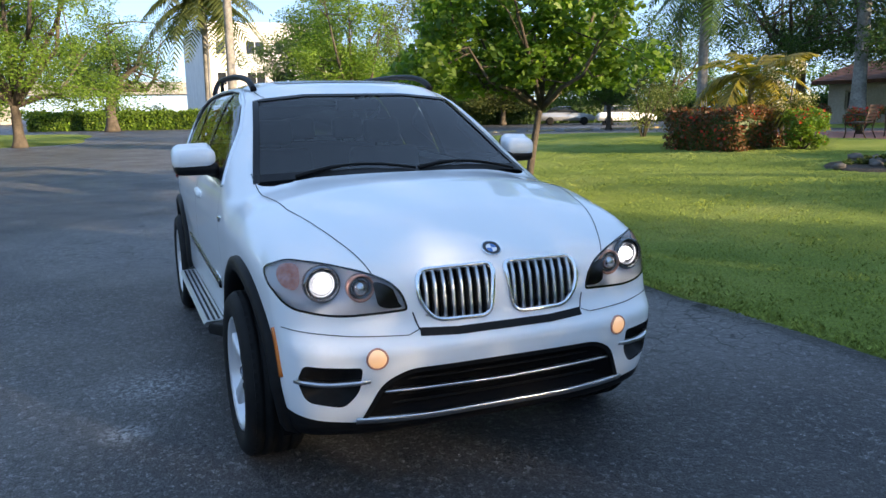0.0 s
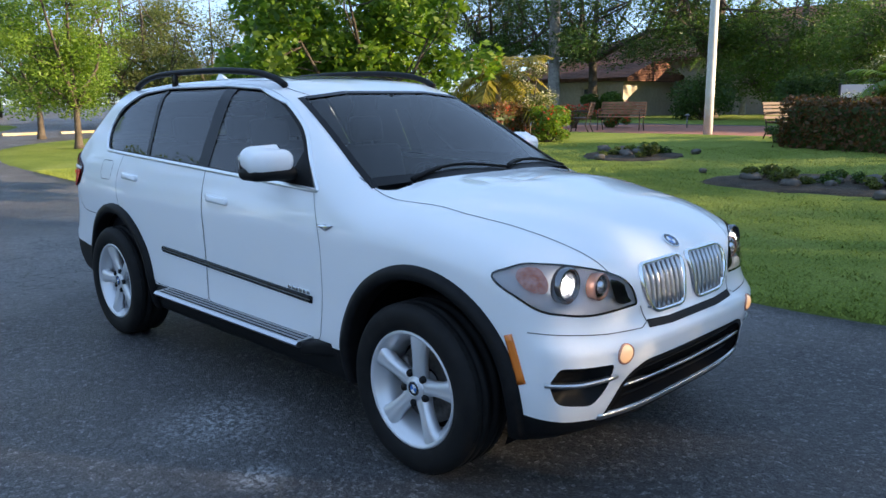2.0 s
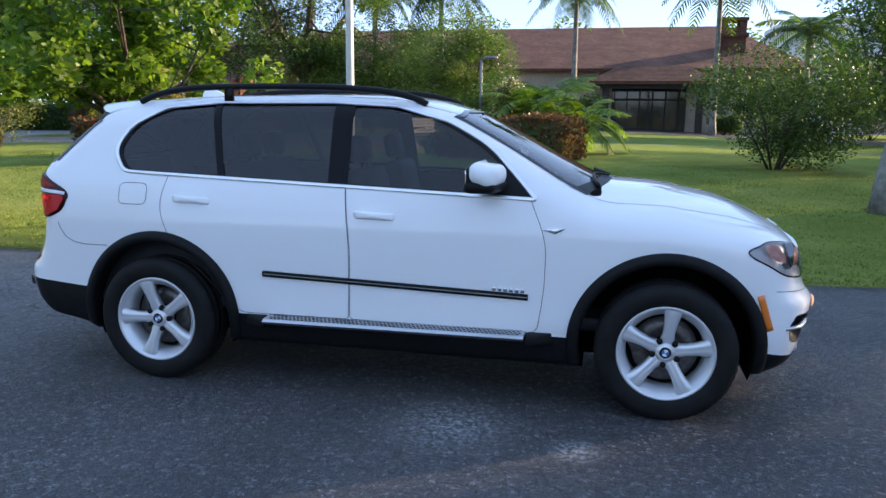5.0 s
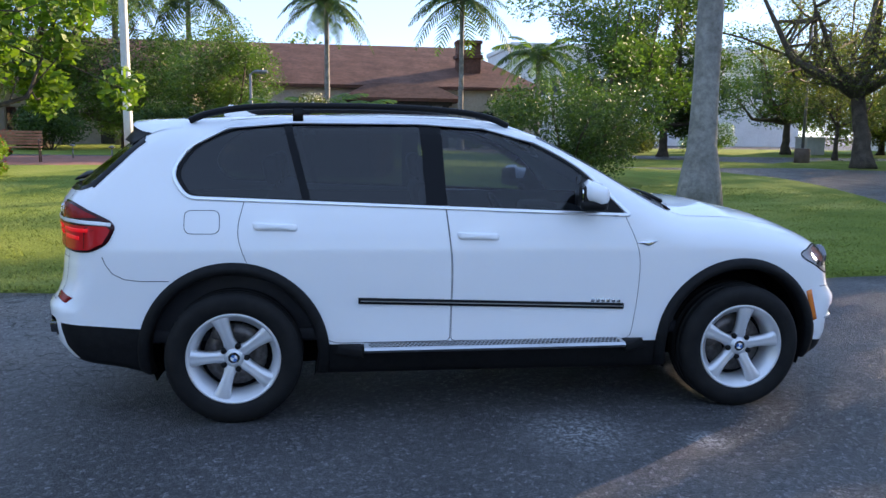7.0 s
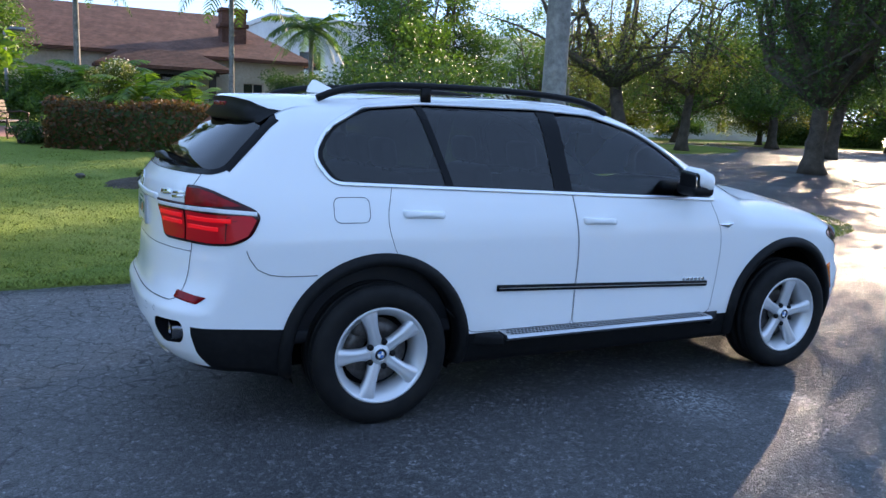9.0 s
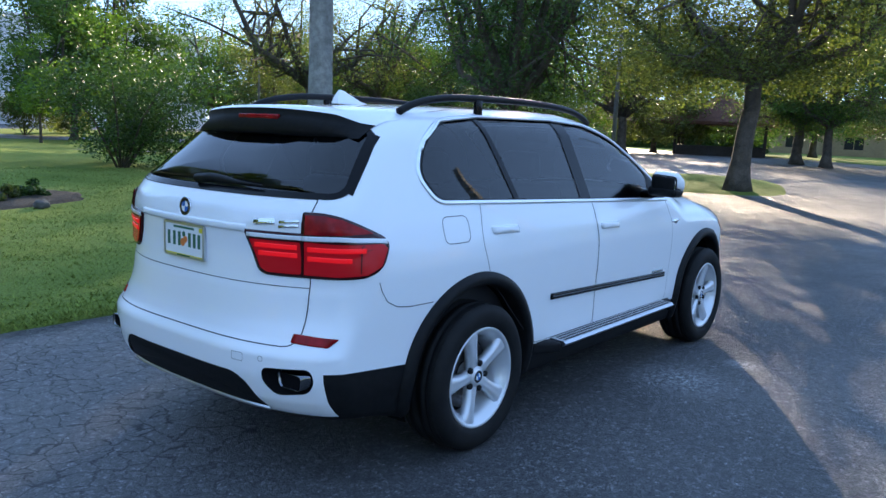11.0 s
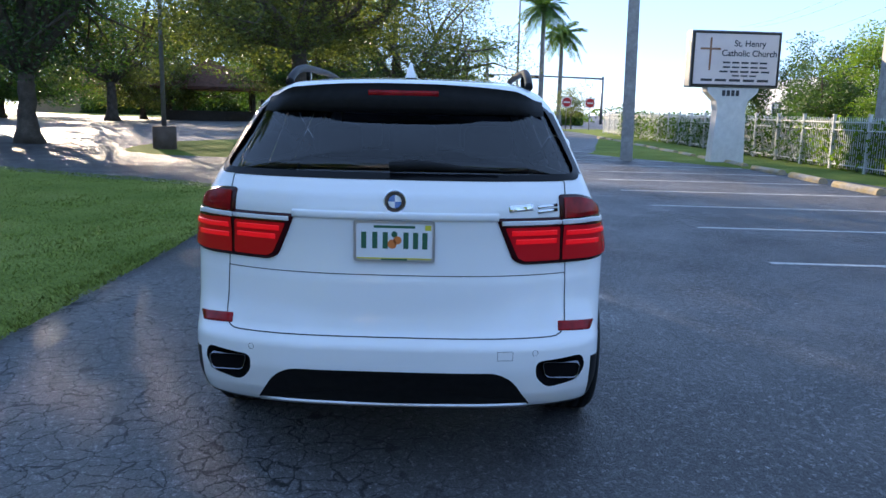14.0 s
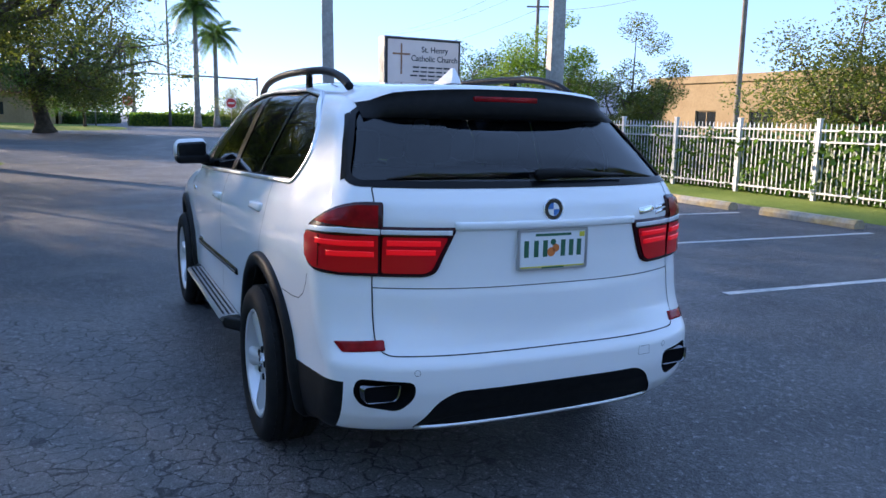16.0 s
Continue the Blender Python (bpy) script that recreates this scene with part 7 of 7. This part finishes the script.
box(bm, (8.45, 56.85, 6.9), (10.55, 58.75, 7.2), 0.03)
box(bm, (8.6, 57.0, 7.6), (9.1, 58.6, 8.05))
box(bm, (9.9, 57.0, 7.6), (10.4, 58.6, 8.05))
box(bm, (8.5, 56.9, 8.05), (10.5, 58.7, 8.3), 0.03)
part("chimney", bm, ROOF, ch, "brown chimney stack", False)
wing = house("church_wing", "low church wing with an arched dark doorway", -31, -9.5, 45.2, 54.0, 0.30, 3.6, 6.2, STUCCO, ROOF, [(2, 3.4, 0.9, 2.4), (6, 7.4, 0.9, 2.4), (10.5, 11.9, 0.9, 2.4)], [(15.9, 17.5, 0.0, 2.4)])
bm = bmesh.new()
ngon_prism(bm, [(-14.3 + 0.8 * math.cos(a), 2.4 + 0.8 * math.sin(a)) for a in np.linspace(0, math.pi, 14)], 45.15, 45.3, (0, 2, 1))
part("arch", bm, WINDOW_DARK, wing, "dark arched doorway head", False)
house("pavilion", "small beige pavilion with a shallow brown roof", -30.5, -22.5, 39.0, 45.0, 0.25, 2.3, 3.7, STUCCO, ROOF, [(1.2, 2.4, 0.8, 1.9), (5.0, 6.2, 0.8, 1.9)], (), gable=True)
house("low_house", "low tan building with a brown roof behind trees", 88, 104, 4, 50, 0.0, 3.2, 6.4, STUCCO_YELLOW, ROOF, [(5 + 6 * k, 7 + 6 * k, 0.9, 2.3) for k in range(7)], (), front="x0")
house("white_house", "white gabled building beyond the far lawn", 48, 64, 52, 62, 0.1, 3.4, 7.0, STUCCO_WHITE, ROOF, [(2 + 4 * k, 3.2 + 4 * k, 0.9, 2.2) for k in range(4)], (), gable=True)
house("office_block", "white three-storey office block with dark window bands", -104, -82, 8.5, 22, 0.0, 10.2, 0, STUCCO_WHITE, ROOF, [(1.2 + 3.1 * k, 3.2 + 3.1 * k, 1.0 + 3.2 * j, 2.4 + 3.2 * j) for k in range(4) for j in range(3)], (), True, front="x1")
house("ochre_building", "flat-roofed ochre building behind the fence", 20, 44, -52, -38, 0.0, 4.3, 0, STUCCO_YELLOW, ROOF, [(2 + 5 * k, 4 + 5 * k, 1.2, 2.4) for k in range(4)], (), True, front="y1")
house("grey_building", "flat-roofed grey-blue building far behind the fence", 56, 80, -44, -32, 0.0, 4.6, 0, STUCCO_BLUE, ROOF, [(2 + 5 * k, 4.5 + 5 * k, 1.6, 3.0) for k in range(4)], (), True, front="y1")
house("white_block", "pale flat-roofed building behind the church", 18, 52, 80, 94, 0.0, 10.6, 0, STUCCO_WHITE, ROOF, [(3 + 5 * k, 5.5 + 5 * k, 5.5, 7.5) for k in range(6)], (), True)
# flyover far behind the hedge
fly = thing("flyover", "pale concrete flyover on piers far behind a hedge", "bridge", pose(-130, -6, 0))
bm = bmesh.new()
box(bm, (-5, -75, 4.2), (5, 40, 5.2), 0.05)
part("deck", bm, CONCRETE, fly, "", False)
for x in (-5, 5):
    bm = bmesh.new()
    box(bm, (x - 0.15, -75, 5.2), (x + 0.15, 40, 6.1))
    part("parapet", bm, CONCRETE, fly, "", False)
for k in range(8):
    bm = bmesh.new()
    box(bm, (-1.2, -70 + 15 * k, 0), (1.2, -68.4 + 15 * k, 4.2), 0.1)
    part("pier", bm, CONCRETE, fly, "", False)

# white fence
FY, FZ = -11.45, 0.05
fence = thing("fence", "white metal picket fence along the car park", "fence", pose(0, FY, FZ))
bm = bmesh.new()
box(bm, (-0.04, -0.04, -0.1), (0.04, 0.04, 1.58))
box(bm, (-0.05, -0.05, 1.58), (0.05, 0.05, 1.61))
post0 = part("post", bm, WHITE_METAL, fence, "", False)
post0.location = (-8.35, 0, 0)
for k in range(1, 32):
    ob = new("post", post0.data)
    ob.parent = fence
    ob.location = (-8.35 + 2.05 * k, 0, 0)
for z in (0.16, 1.16, 1.38):
    bm = bmesh.new()
    box(bm, (-8.35, -0.02, z - 0.018), (55.2, 0.02, z + 0.018))
    part("rail", bm, WHITE_METAL, fence, "", False)


def picket(bm, x):
    ngon_prism(bm, [(x - 0.0125, 0.05), (x + 0.0125, 0.05), (x + 0.0125, 1.46), (x, 1.52), (x - 0.0125, 1.46)], -0.036, -0.022, (0, 2, 1))


bm = bmesh.new()
picket(bm, 0.0)
p0 = part("picket", bm, WHITE_METAL, fence, "", False)
slots = [-8.35 + 2.05 * j + 0.1206 * k for j in range(31) for k in range(1, 17)]
near = [x for x in slots if 0 < x < 34][:298]
p0.location = (near[0], 0, 0)
for x in near[1:]:
    ob = new("picket", p0.data)
    ob.parent = fence
    ob.location = (x, 0, 0)
bm = bmesh.new()
for x in slots:
    if not near[0] <= x <= near[-1]:
        picket(bm, x)
tagged(part("picket_run", bm, WHITE_METAL, fence, "", False), kind="stuff")

# church sign on its pillar
sign = thing("church_sign", "white church notice sign on a flared concrete pillar", "sign", Matrix.Translation((20.4, -9.0, 0.0)) @ Matrix.Rotation(math.radians(5), 4, "Z"))
bm = bmesh.new()
ngon_prism(bm, [(-0.55, 0), (-0.47, 1.7), (-0.52, 2.0), (-0.82, 2.28), (-0.85, 2.42), (0.85, 2.42), (0.82, 2.28), (0.52, 2.0), (0.47, 1.7), (0.55, 0)], -0.22, 0.22)
part("pillar", bm, STUCCO_WHITE, sign, "pale concrete pillar", False)
bm = bmesh.new()
box(bm, (-0.24, -1.46, 2.42), (0.24, 1.46, 4.18), 0.03)
cab = part("cabinet", bm, GREY_METAL, sign, "grey metal sign box", False)
PANEL = varied("sign_panel", [(0.3, (0.70, 0.58, 0.54)), (0.7, (0.79, 0.67, 0.62))], 1.5, 0.35)
bm = bmesh.new()
box(bm, (-0.262, -1.38, 2.50), (-0.24, 1.38, 4.10))
part("panel", bm, PANEL, cab, "", False)
for lo, hi in (((-0.272, -1.42, 2.46), (-0.262, 1.42, 2.52)), ((-0.272, -1.42, 4.08), (-0.262, 1.42, 4.14)), ((-0.272, -1.42, 2.52), (-0.262, -1.36, 4.08)), ((-0.272, 1.36, 2.52), (-0.262, 1.42, 4.08))):
    bm = bmesh.new()
    box(bm, lo, hi)
    part("trim", bm, DOOR_DARK, cab, "", False)
for lo, hi in (((-0.270, 0.82, 2.95), (-0.263, 0.88, 3.95)), ((-0.271, 0.52, 3.58), (-0.264, 1.18, 3.64))):
    bm = bmesh.new()
    box(bm, lo, hi)
    part("cross", bm, WOOD_BROWN, cab, "brown cross", False)


def lettering(text, y, z, size, mat, parent, at_x=-0.266):
    cu = bpy.data.curves.new("words", "FONT")
    cu.body, cu.size, cu.extrude, cu.offset, cu.align_x = text, size, 0.002, 0.004, "CENTER"
    tmp = bpy.data.objects.new("words", cu)
    scene.collection.objects.link(tmp)
    me = bpy.data.meshes.new_from_object(tmp)
    bpy.data.objects.remove(tmp)
    me.materials.clear()
    me.materials.append(mat)
    ob = new("lettering", me)
    ob.parent = parent
    ob.matrix_basis = Matrix.Translation((at_x, y, z)) @ Matrix(((0, 0, -1, 0), (-1, 0, 0, 0), (0, 1, 0, 0), (0, 0, 0, 1)))
    return ob


INK = material("sign_ink", (0.03, 0.03, 0.035), 0.5)
lettering("St. Henry", -0.42, 3.70, 0.27, INK, cab)
lettering("Catholic Church", -0.42, 3.40, 0.27, INK, cab)
for z, w, ht in ((3.17, 1.5, 0.055), (3.03, 1.5, 0.05), (2.89, 1.7, 0.055), (2.77, 0.85, 0.045), (2.61, 2.3, 0.075)):
    n = 5 if w > 1 else 3
    for k in range(n):
        bm = bmesh.new()
        y = -0.3 + w * (0.5 - (k + 0.5) / n) if w < 2 else w * (0.5 - (k + 0.5) / n)
        box(bm, (-0.270, y - 0.40 * w / n, z), (-0.264, y + 0.40 * w / n, z + ht))
        part("text_bar", bm, INK, cab, "", False)
for k in range(4):
    bm = bmesh.new()
    box(bm, (-0.226, 0.24 - 0.15 * k, 2.16), (-0.219, 0.35 - 0.15 * k, 2.34))
    part("number_bar", bm, INK, sign, "plain dark bar", False)


def pole(x, y, tall, r0, r1, mat, label, arms=(), lean=(0, 0), square=False, name="pole", z=None):
    z = float(height(x, y)) if z is None else z
    root = thing(name, label, "pole", pose(x, y, z))
    bm = bmesh.new()
    tube(bm, [(lean[0] * k / 6, lean[1] * k / 6, tall * k / 6 - (0.05 if k == 0 else 0)) for k in range(7)], [r0 + (r1 - r0) * k / 6 for k in range(7)], 4 if square else 14)
    part("shaft", bm, mat, root, "", not square)
    for zz, half, az in arms:
        bm = bmesh.new()
        box(bm, (-half, -0.05, zz - 0.06), (half, 0.05, zz + 0.06), 0.0, Matrix.Rotation(radians(az), 4, "Z"))
        part("crossarm", bm, mat, root, "", False)
    return root


pole(20.8, -5.9, 12.0, 0.28, 0.21, CONCRETE, "grey concrete utility pole on a grass island", square=True, lean=(0.0, 0.15))
pole(16.8, -12.15, 12.0, 0.33, 0.24, CONCRETE, "tapered concrete utility pole behind the fence", square=True)
pole(27.5, -30.5, 13.0, 0.16, 0.11, TIMBER, "wooden power pole far behind the fence", ((12.2, 1.1, 40),))
pole(52.0, -32.5, 13.5, 0.18, 0.12, TIMBER, "wooden power pole with crossarms", ((12.9, 1.2, 60), (11.8, 1.2, 60), (10.6, 0.9, 60)))
pole(86.0, -7.0, 16.0, 0.16, 0.09, GREY_METAL, "tall thin mast by the exit")
pole(-6.75, 18.3, 8.0, 0.13, 0.10, WHITE_METAL, "plain white flagpole on the plaza", name="flagpole")


def lamp_post(x, y, tall, label, base=True, arm=0.6):
    root = thing("lamp_post", label, "lamp post", pose(x, y, float(height(x, y))))
    if base:
        bm = bmesh.new()
        tube(bm, [(0, 0, -0.05), (0, 0, 0.72), (0, 0, 0.75)], [0.36, 0.36, 0.33], 16)
        part("base", bm, varied("brown_concrete_%d" % int(x * 10), [(0.3, (0.10, 0.07, 0.055)), (0.7, (0.16, 0.12, 0.10))], 3, 0.9, 40, 0.4, 0.01), root, "round brown concrete base")
    bm = bmesh.new()
    tube(bm, [(0, 0, 0.6 if base else -0.05), (0, 0, tall)], [0.075, 0.055], 10)
    part("shaft", bm, GREY_METAL, root)
    bm = bmesh.new()
    tube(bm, [(0, 0, tall - 0.05), (arm * 0.5, 0, tall + 0.08), (arm, 0, tall + 0.1)], 0.03, 6)
    part("arm", bm, GREY_METAL, root)
    bm = bmesh.new()
    box(bm, (arm - 0.05, -0.16, tall + 0.03), (arm + 0.5, 0.16, tall + 0.16), 0.04)
    part("lamp_head", bm, GREY_METAL, root)
    return root


lamp_post(19.1, 8.9, 7.0, "grey lamp post on a round brown base")
lamp_post(21.6, 30.6, 6.5, "grey lamp post on a round brown base")
lamp_post(-44.0, 4.4, 5.2, "slim lamp post by palms", False, 0.2)
lamp_post(-4.4, 28.6, 3.3, "slender garden lamp post with a hooked top", False, 0.2)
lamp_post(82.0, 0.5, 6.5, "far street lamp by the exit", False, 1.2)
lamp_post(58.0, -28.0, 6.0, "street lamp behind the fence", False, 1.8)


def no_entry(x, y, z=0.0):
    root = thing("no_entry_sign", "round red no-entry sign on a thin post", "sign", pose(x, y, z), "signs by the exit")
    bm = bmesh.new()
    tube(bm, [(0, 0, -0.05), (0, 0, 2.6)], 0.03, 6)
    part("post", bm, GREY_METAL, root)
    bm = bmesh.new()
    box(bm, (-0.045, -0.40, 1.85), (-0.030, 0.40, 2.65))
    part("backing", bm, PANEL, root, "", False)
    bm = bmesh.new()
    ngon_prism(bm, circle(0, 2.25, 0.37, 24), -0.052, -0.047)
    part("red_disc", bm, SIGNRED, root, "", False)
    bm = bmesh.new()
    box(bm, (-0.058, -0.26, 2.18), (-0.053, 0.26, 2.30))
    part("white_bar", bm, PANEL, root, "", False)


no_entry(62.0, -1.6, 0.1)
no_entry(60.0, -9.2, 0.1)
no_entry(63.0, -11.6, 0.1)


def bench(x, y, turn, label, wood=True, width=1.5):
    z = float(height(x, y)) + 0.02
    root = thing("bench", label, "bench", pose(x, y, z, 0, 0, turn), "benches on the plaza")
    mt = WOOD_BROWN if wood else IRON_BROWN
    for k in range(5):
        bm = bmesh.new()
        box(bm, (-width / 2, -0.22 + 0.092 * k, 0.42), (width / 2, -0.15 + 0.092 * k, 0.45), 0.006)
        part("seat_slat", bm, mt, root, "", False)
    for k in range(5):
        bm = bmesh.new()
        box(bm, (-width / 2, 0.245 + 0.02 * k, 0.50 + 0.085 * k), (width / 2, 0.27 + 0.02 * k, 0.565 + 0.085 * k), 0.006)
        part("back_slat", bm, mt, root, "", False)
    for sx in (-1, 1):
        bm = bmesh.new()
        px = sx * (width / 2 - 0.06)
        tube(bm, [(px, -0.24, 0), (px, -0.2, 0.2), (px, -0.23, 0.42), (px, -0.25, 0.62), (px, -0.1, 0.66), (px, 0.27, 0.62)], 0.018, 6)
        tube(bm, [(px, 0.30, 0), (px, 0.2, 0.22), (px, 0.24, 0.44), (px, 0.36, 0.92)], 0.018, 6)
        tube(bm, [(px, -0.23, 0.41), (px, 0.25, 0.41)], 0.016, 6)
        part("side_frame", bm, IRON_BROWN, root)


bench(-10.2, 19.2, 14, "brown wooden slatted bench with iron sides on brick paving")
bench(-10.4, 17.3, -62, "brown iron garden bench facing along the plaza", False, 1.3)
bench(-3.9, 16.9, 70, "dark iron garden bench beside a hedge", False, 1.3)
nb = thing("notice_board", "small white notice board on two posts", "notice board", pose(-5.4, 26.5, float(height(-5.4, 26.5)), 0, 0, 8))
bm = bmesh.new()
box(bm, (-0.55, -0.03, 0.75), (0.55, 0.03, 1.45), 0.01)
part("panel", bm, PANEL, nb, "", False)
for sx in (-0.58, 0.58):
    bm = bmesh.new()
    box(bm, (sx - 0.04, -0.04, -0.1), (sx + 0.04, 0.04, 1.5))
    part("post", bm, DOOR_DARK, nb, "", False)
for k, (x, y) in enumerate(((-4.9, 20.5), (-7.9, 20.8), (-2.6, 20.2), (-0.6, 24.6), (-9.6, 22.5))):
    gl = thing("path_light", "small mushroom-shaped path light", "garden light", pose(x, y, float(height(x, y))), "path lights")
    bm = bmesh.new()
    tube(bm, [(0, 0, -0.02), (0, 0, 0.42)], 0.02, 6)
    part("stake", bm, GREY_METAL, gl)
    bm = bmesh.new()
    revolve(bm, [(0.0001, 0.50), (0.06, 0.48), (0.11, 0.42), (0.03, 0.43)], 12, "z")
    part("cap", bm, GREY_METAL, gl)
wb = thing("utility_box", "white utility cabinet by the far lawn", "cabinet", pose(31.5, 45.5, float(height(31.5, 45.5)), 0, 0, 20))
bm = bmesh.new()
box(bm, (-0.9, -0.5, 0), (0.9, 0.5, 1.2), 0.04)
part("body", bm, WHITE_METAL, wb)
bm = bmesh.new()
box(bm, (-0.95, -0.55, 1.2), (0.95, 0.55, 1.28), 0.02)
part("lid", bm, WHITE_METAL, wb)

# stones in the soil beds
STONE = varied("grey_stone", [(0.3, (0.06, 0.055, 0.05)), (0.7, (0.14, 0.13, 0.12))], 5, 0.9, 20, 0.6, 0.02)
rng = np.random.default_rng(9)
for k in range(26):
    x, y = (rng.normal(-5, 0.55), rng.normal(11.5, 0.4)) if k < 14 else (rng.normal(-0.3, 0.9), rng.normal(9.4, 0.35))
    bm = bmesh.new()
    bmesh.ops.create_icosphere(bm, subdivisions=2, radius=0.10)
    for v in bm.verts:
        v.co += Vector(rng.normal(0, 0.012, 3))
        v.co.z *= 0.6
    ob = tagged(finish("stone", bm, STONE), "rough grey stone lying in a soil bed", "stone", "stones in soil beds")
    ob.matrix_world = Matrix.Translation((x, y, float(height(x, y)) + 0.10)) @ Matrix.Scale(rng.uniform(0.7, 1.6), 4)


def far_car(x, y, turn, paint, label):
    """A plain saloon far off in a car park."""
    root = thing("parked_car", label, "car", pose(x, y, float(height(x, y)), 0, 0, turn), "cars parked far off")
    bm = bmesh.new()
    side = rounded([(-2.2, 0.35), (-2.25, 0.8), (-1.9, 0.98), (-1.0, 1.0), (1.0, 0.95), (1.9, 0.82), (2.25, 0.6), (2.2, 0.35)], 0.12)
    ngon_prism(bm, side, -0.86, 0.86, (0, 2, 1))
    part("body", bm, paint, root)
    bm = bmesh.new()
    ngon_prism(bm, rounded([(-1.75, 0.97), (-1.1, 1.42), (0.2, 1.45), (1.05, 0.95)], 0.1), -0.72, 0.72, (0, 2, 1))
    part("cabin", bm, WINDOW_DARK, root)
    bm = bmesh.new()
    box(bm, (-1.1, -0.70, 1.40), (0.25, 0.70, 1.47), 0.03)
    part("roof", bm, paint, root)
    for sx in (-1.35, 1.35):
        for sy in (-0.8, 0.8):
            bm = bmesh.new()
            revolve(bm, [(0.0001, -0.1), (0.2, -0.1), (0.32, -0.08), (0.33, 0.08), (0.0001, 0.1)], 20, "y")
            bmesh.ops.translate(bm, vec=(sx, sy, 0.33), verts=bm.verts)
            part("wheel", bm, RUBBER, root)


SILVER = material("silver_car_paint", (0.45, 0.46, 0.48), 0.3, 0.5, coat=0.8)
GREYCAR = material("dark_car_paint", (0.06, 0.07, 0.08), 0.3, 0.3, coat=0.8)
far_car(-76.5, -3.0, 85, PAINT, "white saloon behind a hedge")
far_car(-75.5, 3.5, 85, GREYCAR, "dark saloon behind a hedge")
far_car(-50.5, 33.0, 60, SILVER, "silver saloon in a far parking bay")
far_car(-46.0, 35.5, 60, PAINT, "white saloon in a far parking bay")
far_car(-41.0, 41.0, 60, GREYCAR, "dark saloon in a far parking bay")

# open pavilion beyond the drive
gz = thing("gazebo", "open dark pavilion with a hipped roof on posts", "pavilion", pose(61.5, 20.6, 0.0, 0, 0, 17))
part("roof", hip_roof(-3.6, 3.6, -3.6, 3.6, 2.9, 5.2, 0.9), ROOF, gz, "brown hipped roof", False)
for x in (-3.4, 0.0, 3.4):
    for y in (-3.4, 3.4):
        bm = bmesh.new()
        box(bm, (x - 0.12, y - 0.12, -0.05), (x + 0.12, y + 0.12, 2.75), 0.02)
        part("post", bm, DOOR_DARK, gz, "", False)
for x0, y0, x1, y1 in ((-3.4, -3.46, 3.4, -3.34), (-3.46, -3.3, -3.34, 3.3), (-3.4, 3.34, 3.4, 3.46)):
    bm = bmesh.new()
    box(bm, (x0, y0, 0.0), (x1, y1, 1.0), 0.01)
    part("low_wall", bm, DOOR_DARK, gz, "dark low parapet wall", False)

# wires between the power poles behind the fence
for k, (zz, off) in enumerate(((12.75, -0.9), (12.75, 0.9), (10.4, 0.0))):
    bm = bmesh.new()
    for (xa, ya, za), (xb, yb, zb) in (((-10.0, -28.0, zz - 0.4), (27.5, -30.5, zz - 0.5)), ((27.5, -30.5, zz - 0.5), (52.0, -32.5, zz)), ((52.0, -32.5, zz), (96.0, -36.0, zz - 0.3))):
        tube(bm, [(xa + (xb - xa) * q / 12, ya + (yb - ya) * q / 12 + off, za + (zb - za) * q / 12 - 3.2 * (q / 12) * (1 - q / 12)) for q in range(13)], 0.014, 5)
    tagged(finish("power_line", bm, BLACK), "thin black overhead wire sagging between poles", "wire", "overhead wires")

# signal mast over the road at the exit
mast = thing("signal_mast", "grey traffic signal mast arm over the road", "traffic signal", pose(104, -20, 0))
bm = bmesh.new()
tube(bm, [(0, 0, -0.05), (0, 0, 6.4)], [0.2, 0.15], 10)
part("post", bm, GREY_METAL, mast)
bm = bmesh.new()
tube(bm, [(0, 0, 6.1), (0, 8, 6.3), (0, 17, 6.4)], [0.14, 0.11, 0.08], 8)
part("arm", bm, GREY_METAL, mast)
for y in (9.0, 15.5):
    bm = bmesh.new()
    box(bm, (-0.2, y - 0.7, 5.95), (0.2, y + 0.7, 6.35), 0.04)
    part("signal_head", bm, DOOR_DARK, mast)
house("exit_building", "low pale building beside the exit", 94, 104, 3.0, 10.0, 0.0, 3.6, 0, STUCCO, ROOF, [(1.5, 3.0, 1.0, 2.2), (4.2, 5.6, 1.0, 2.2)], (), True, front="x0")
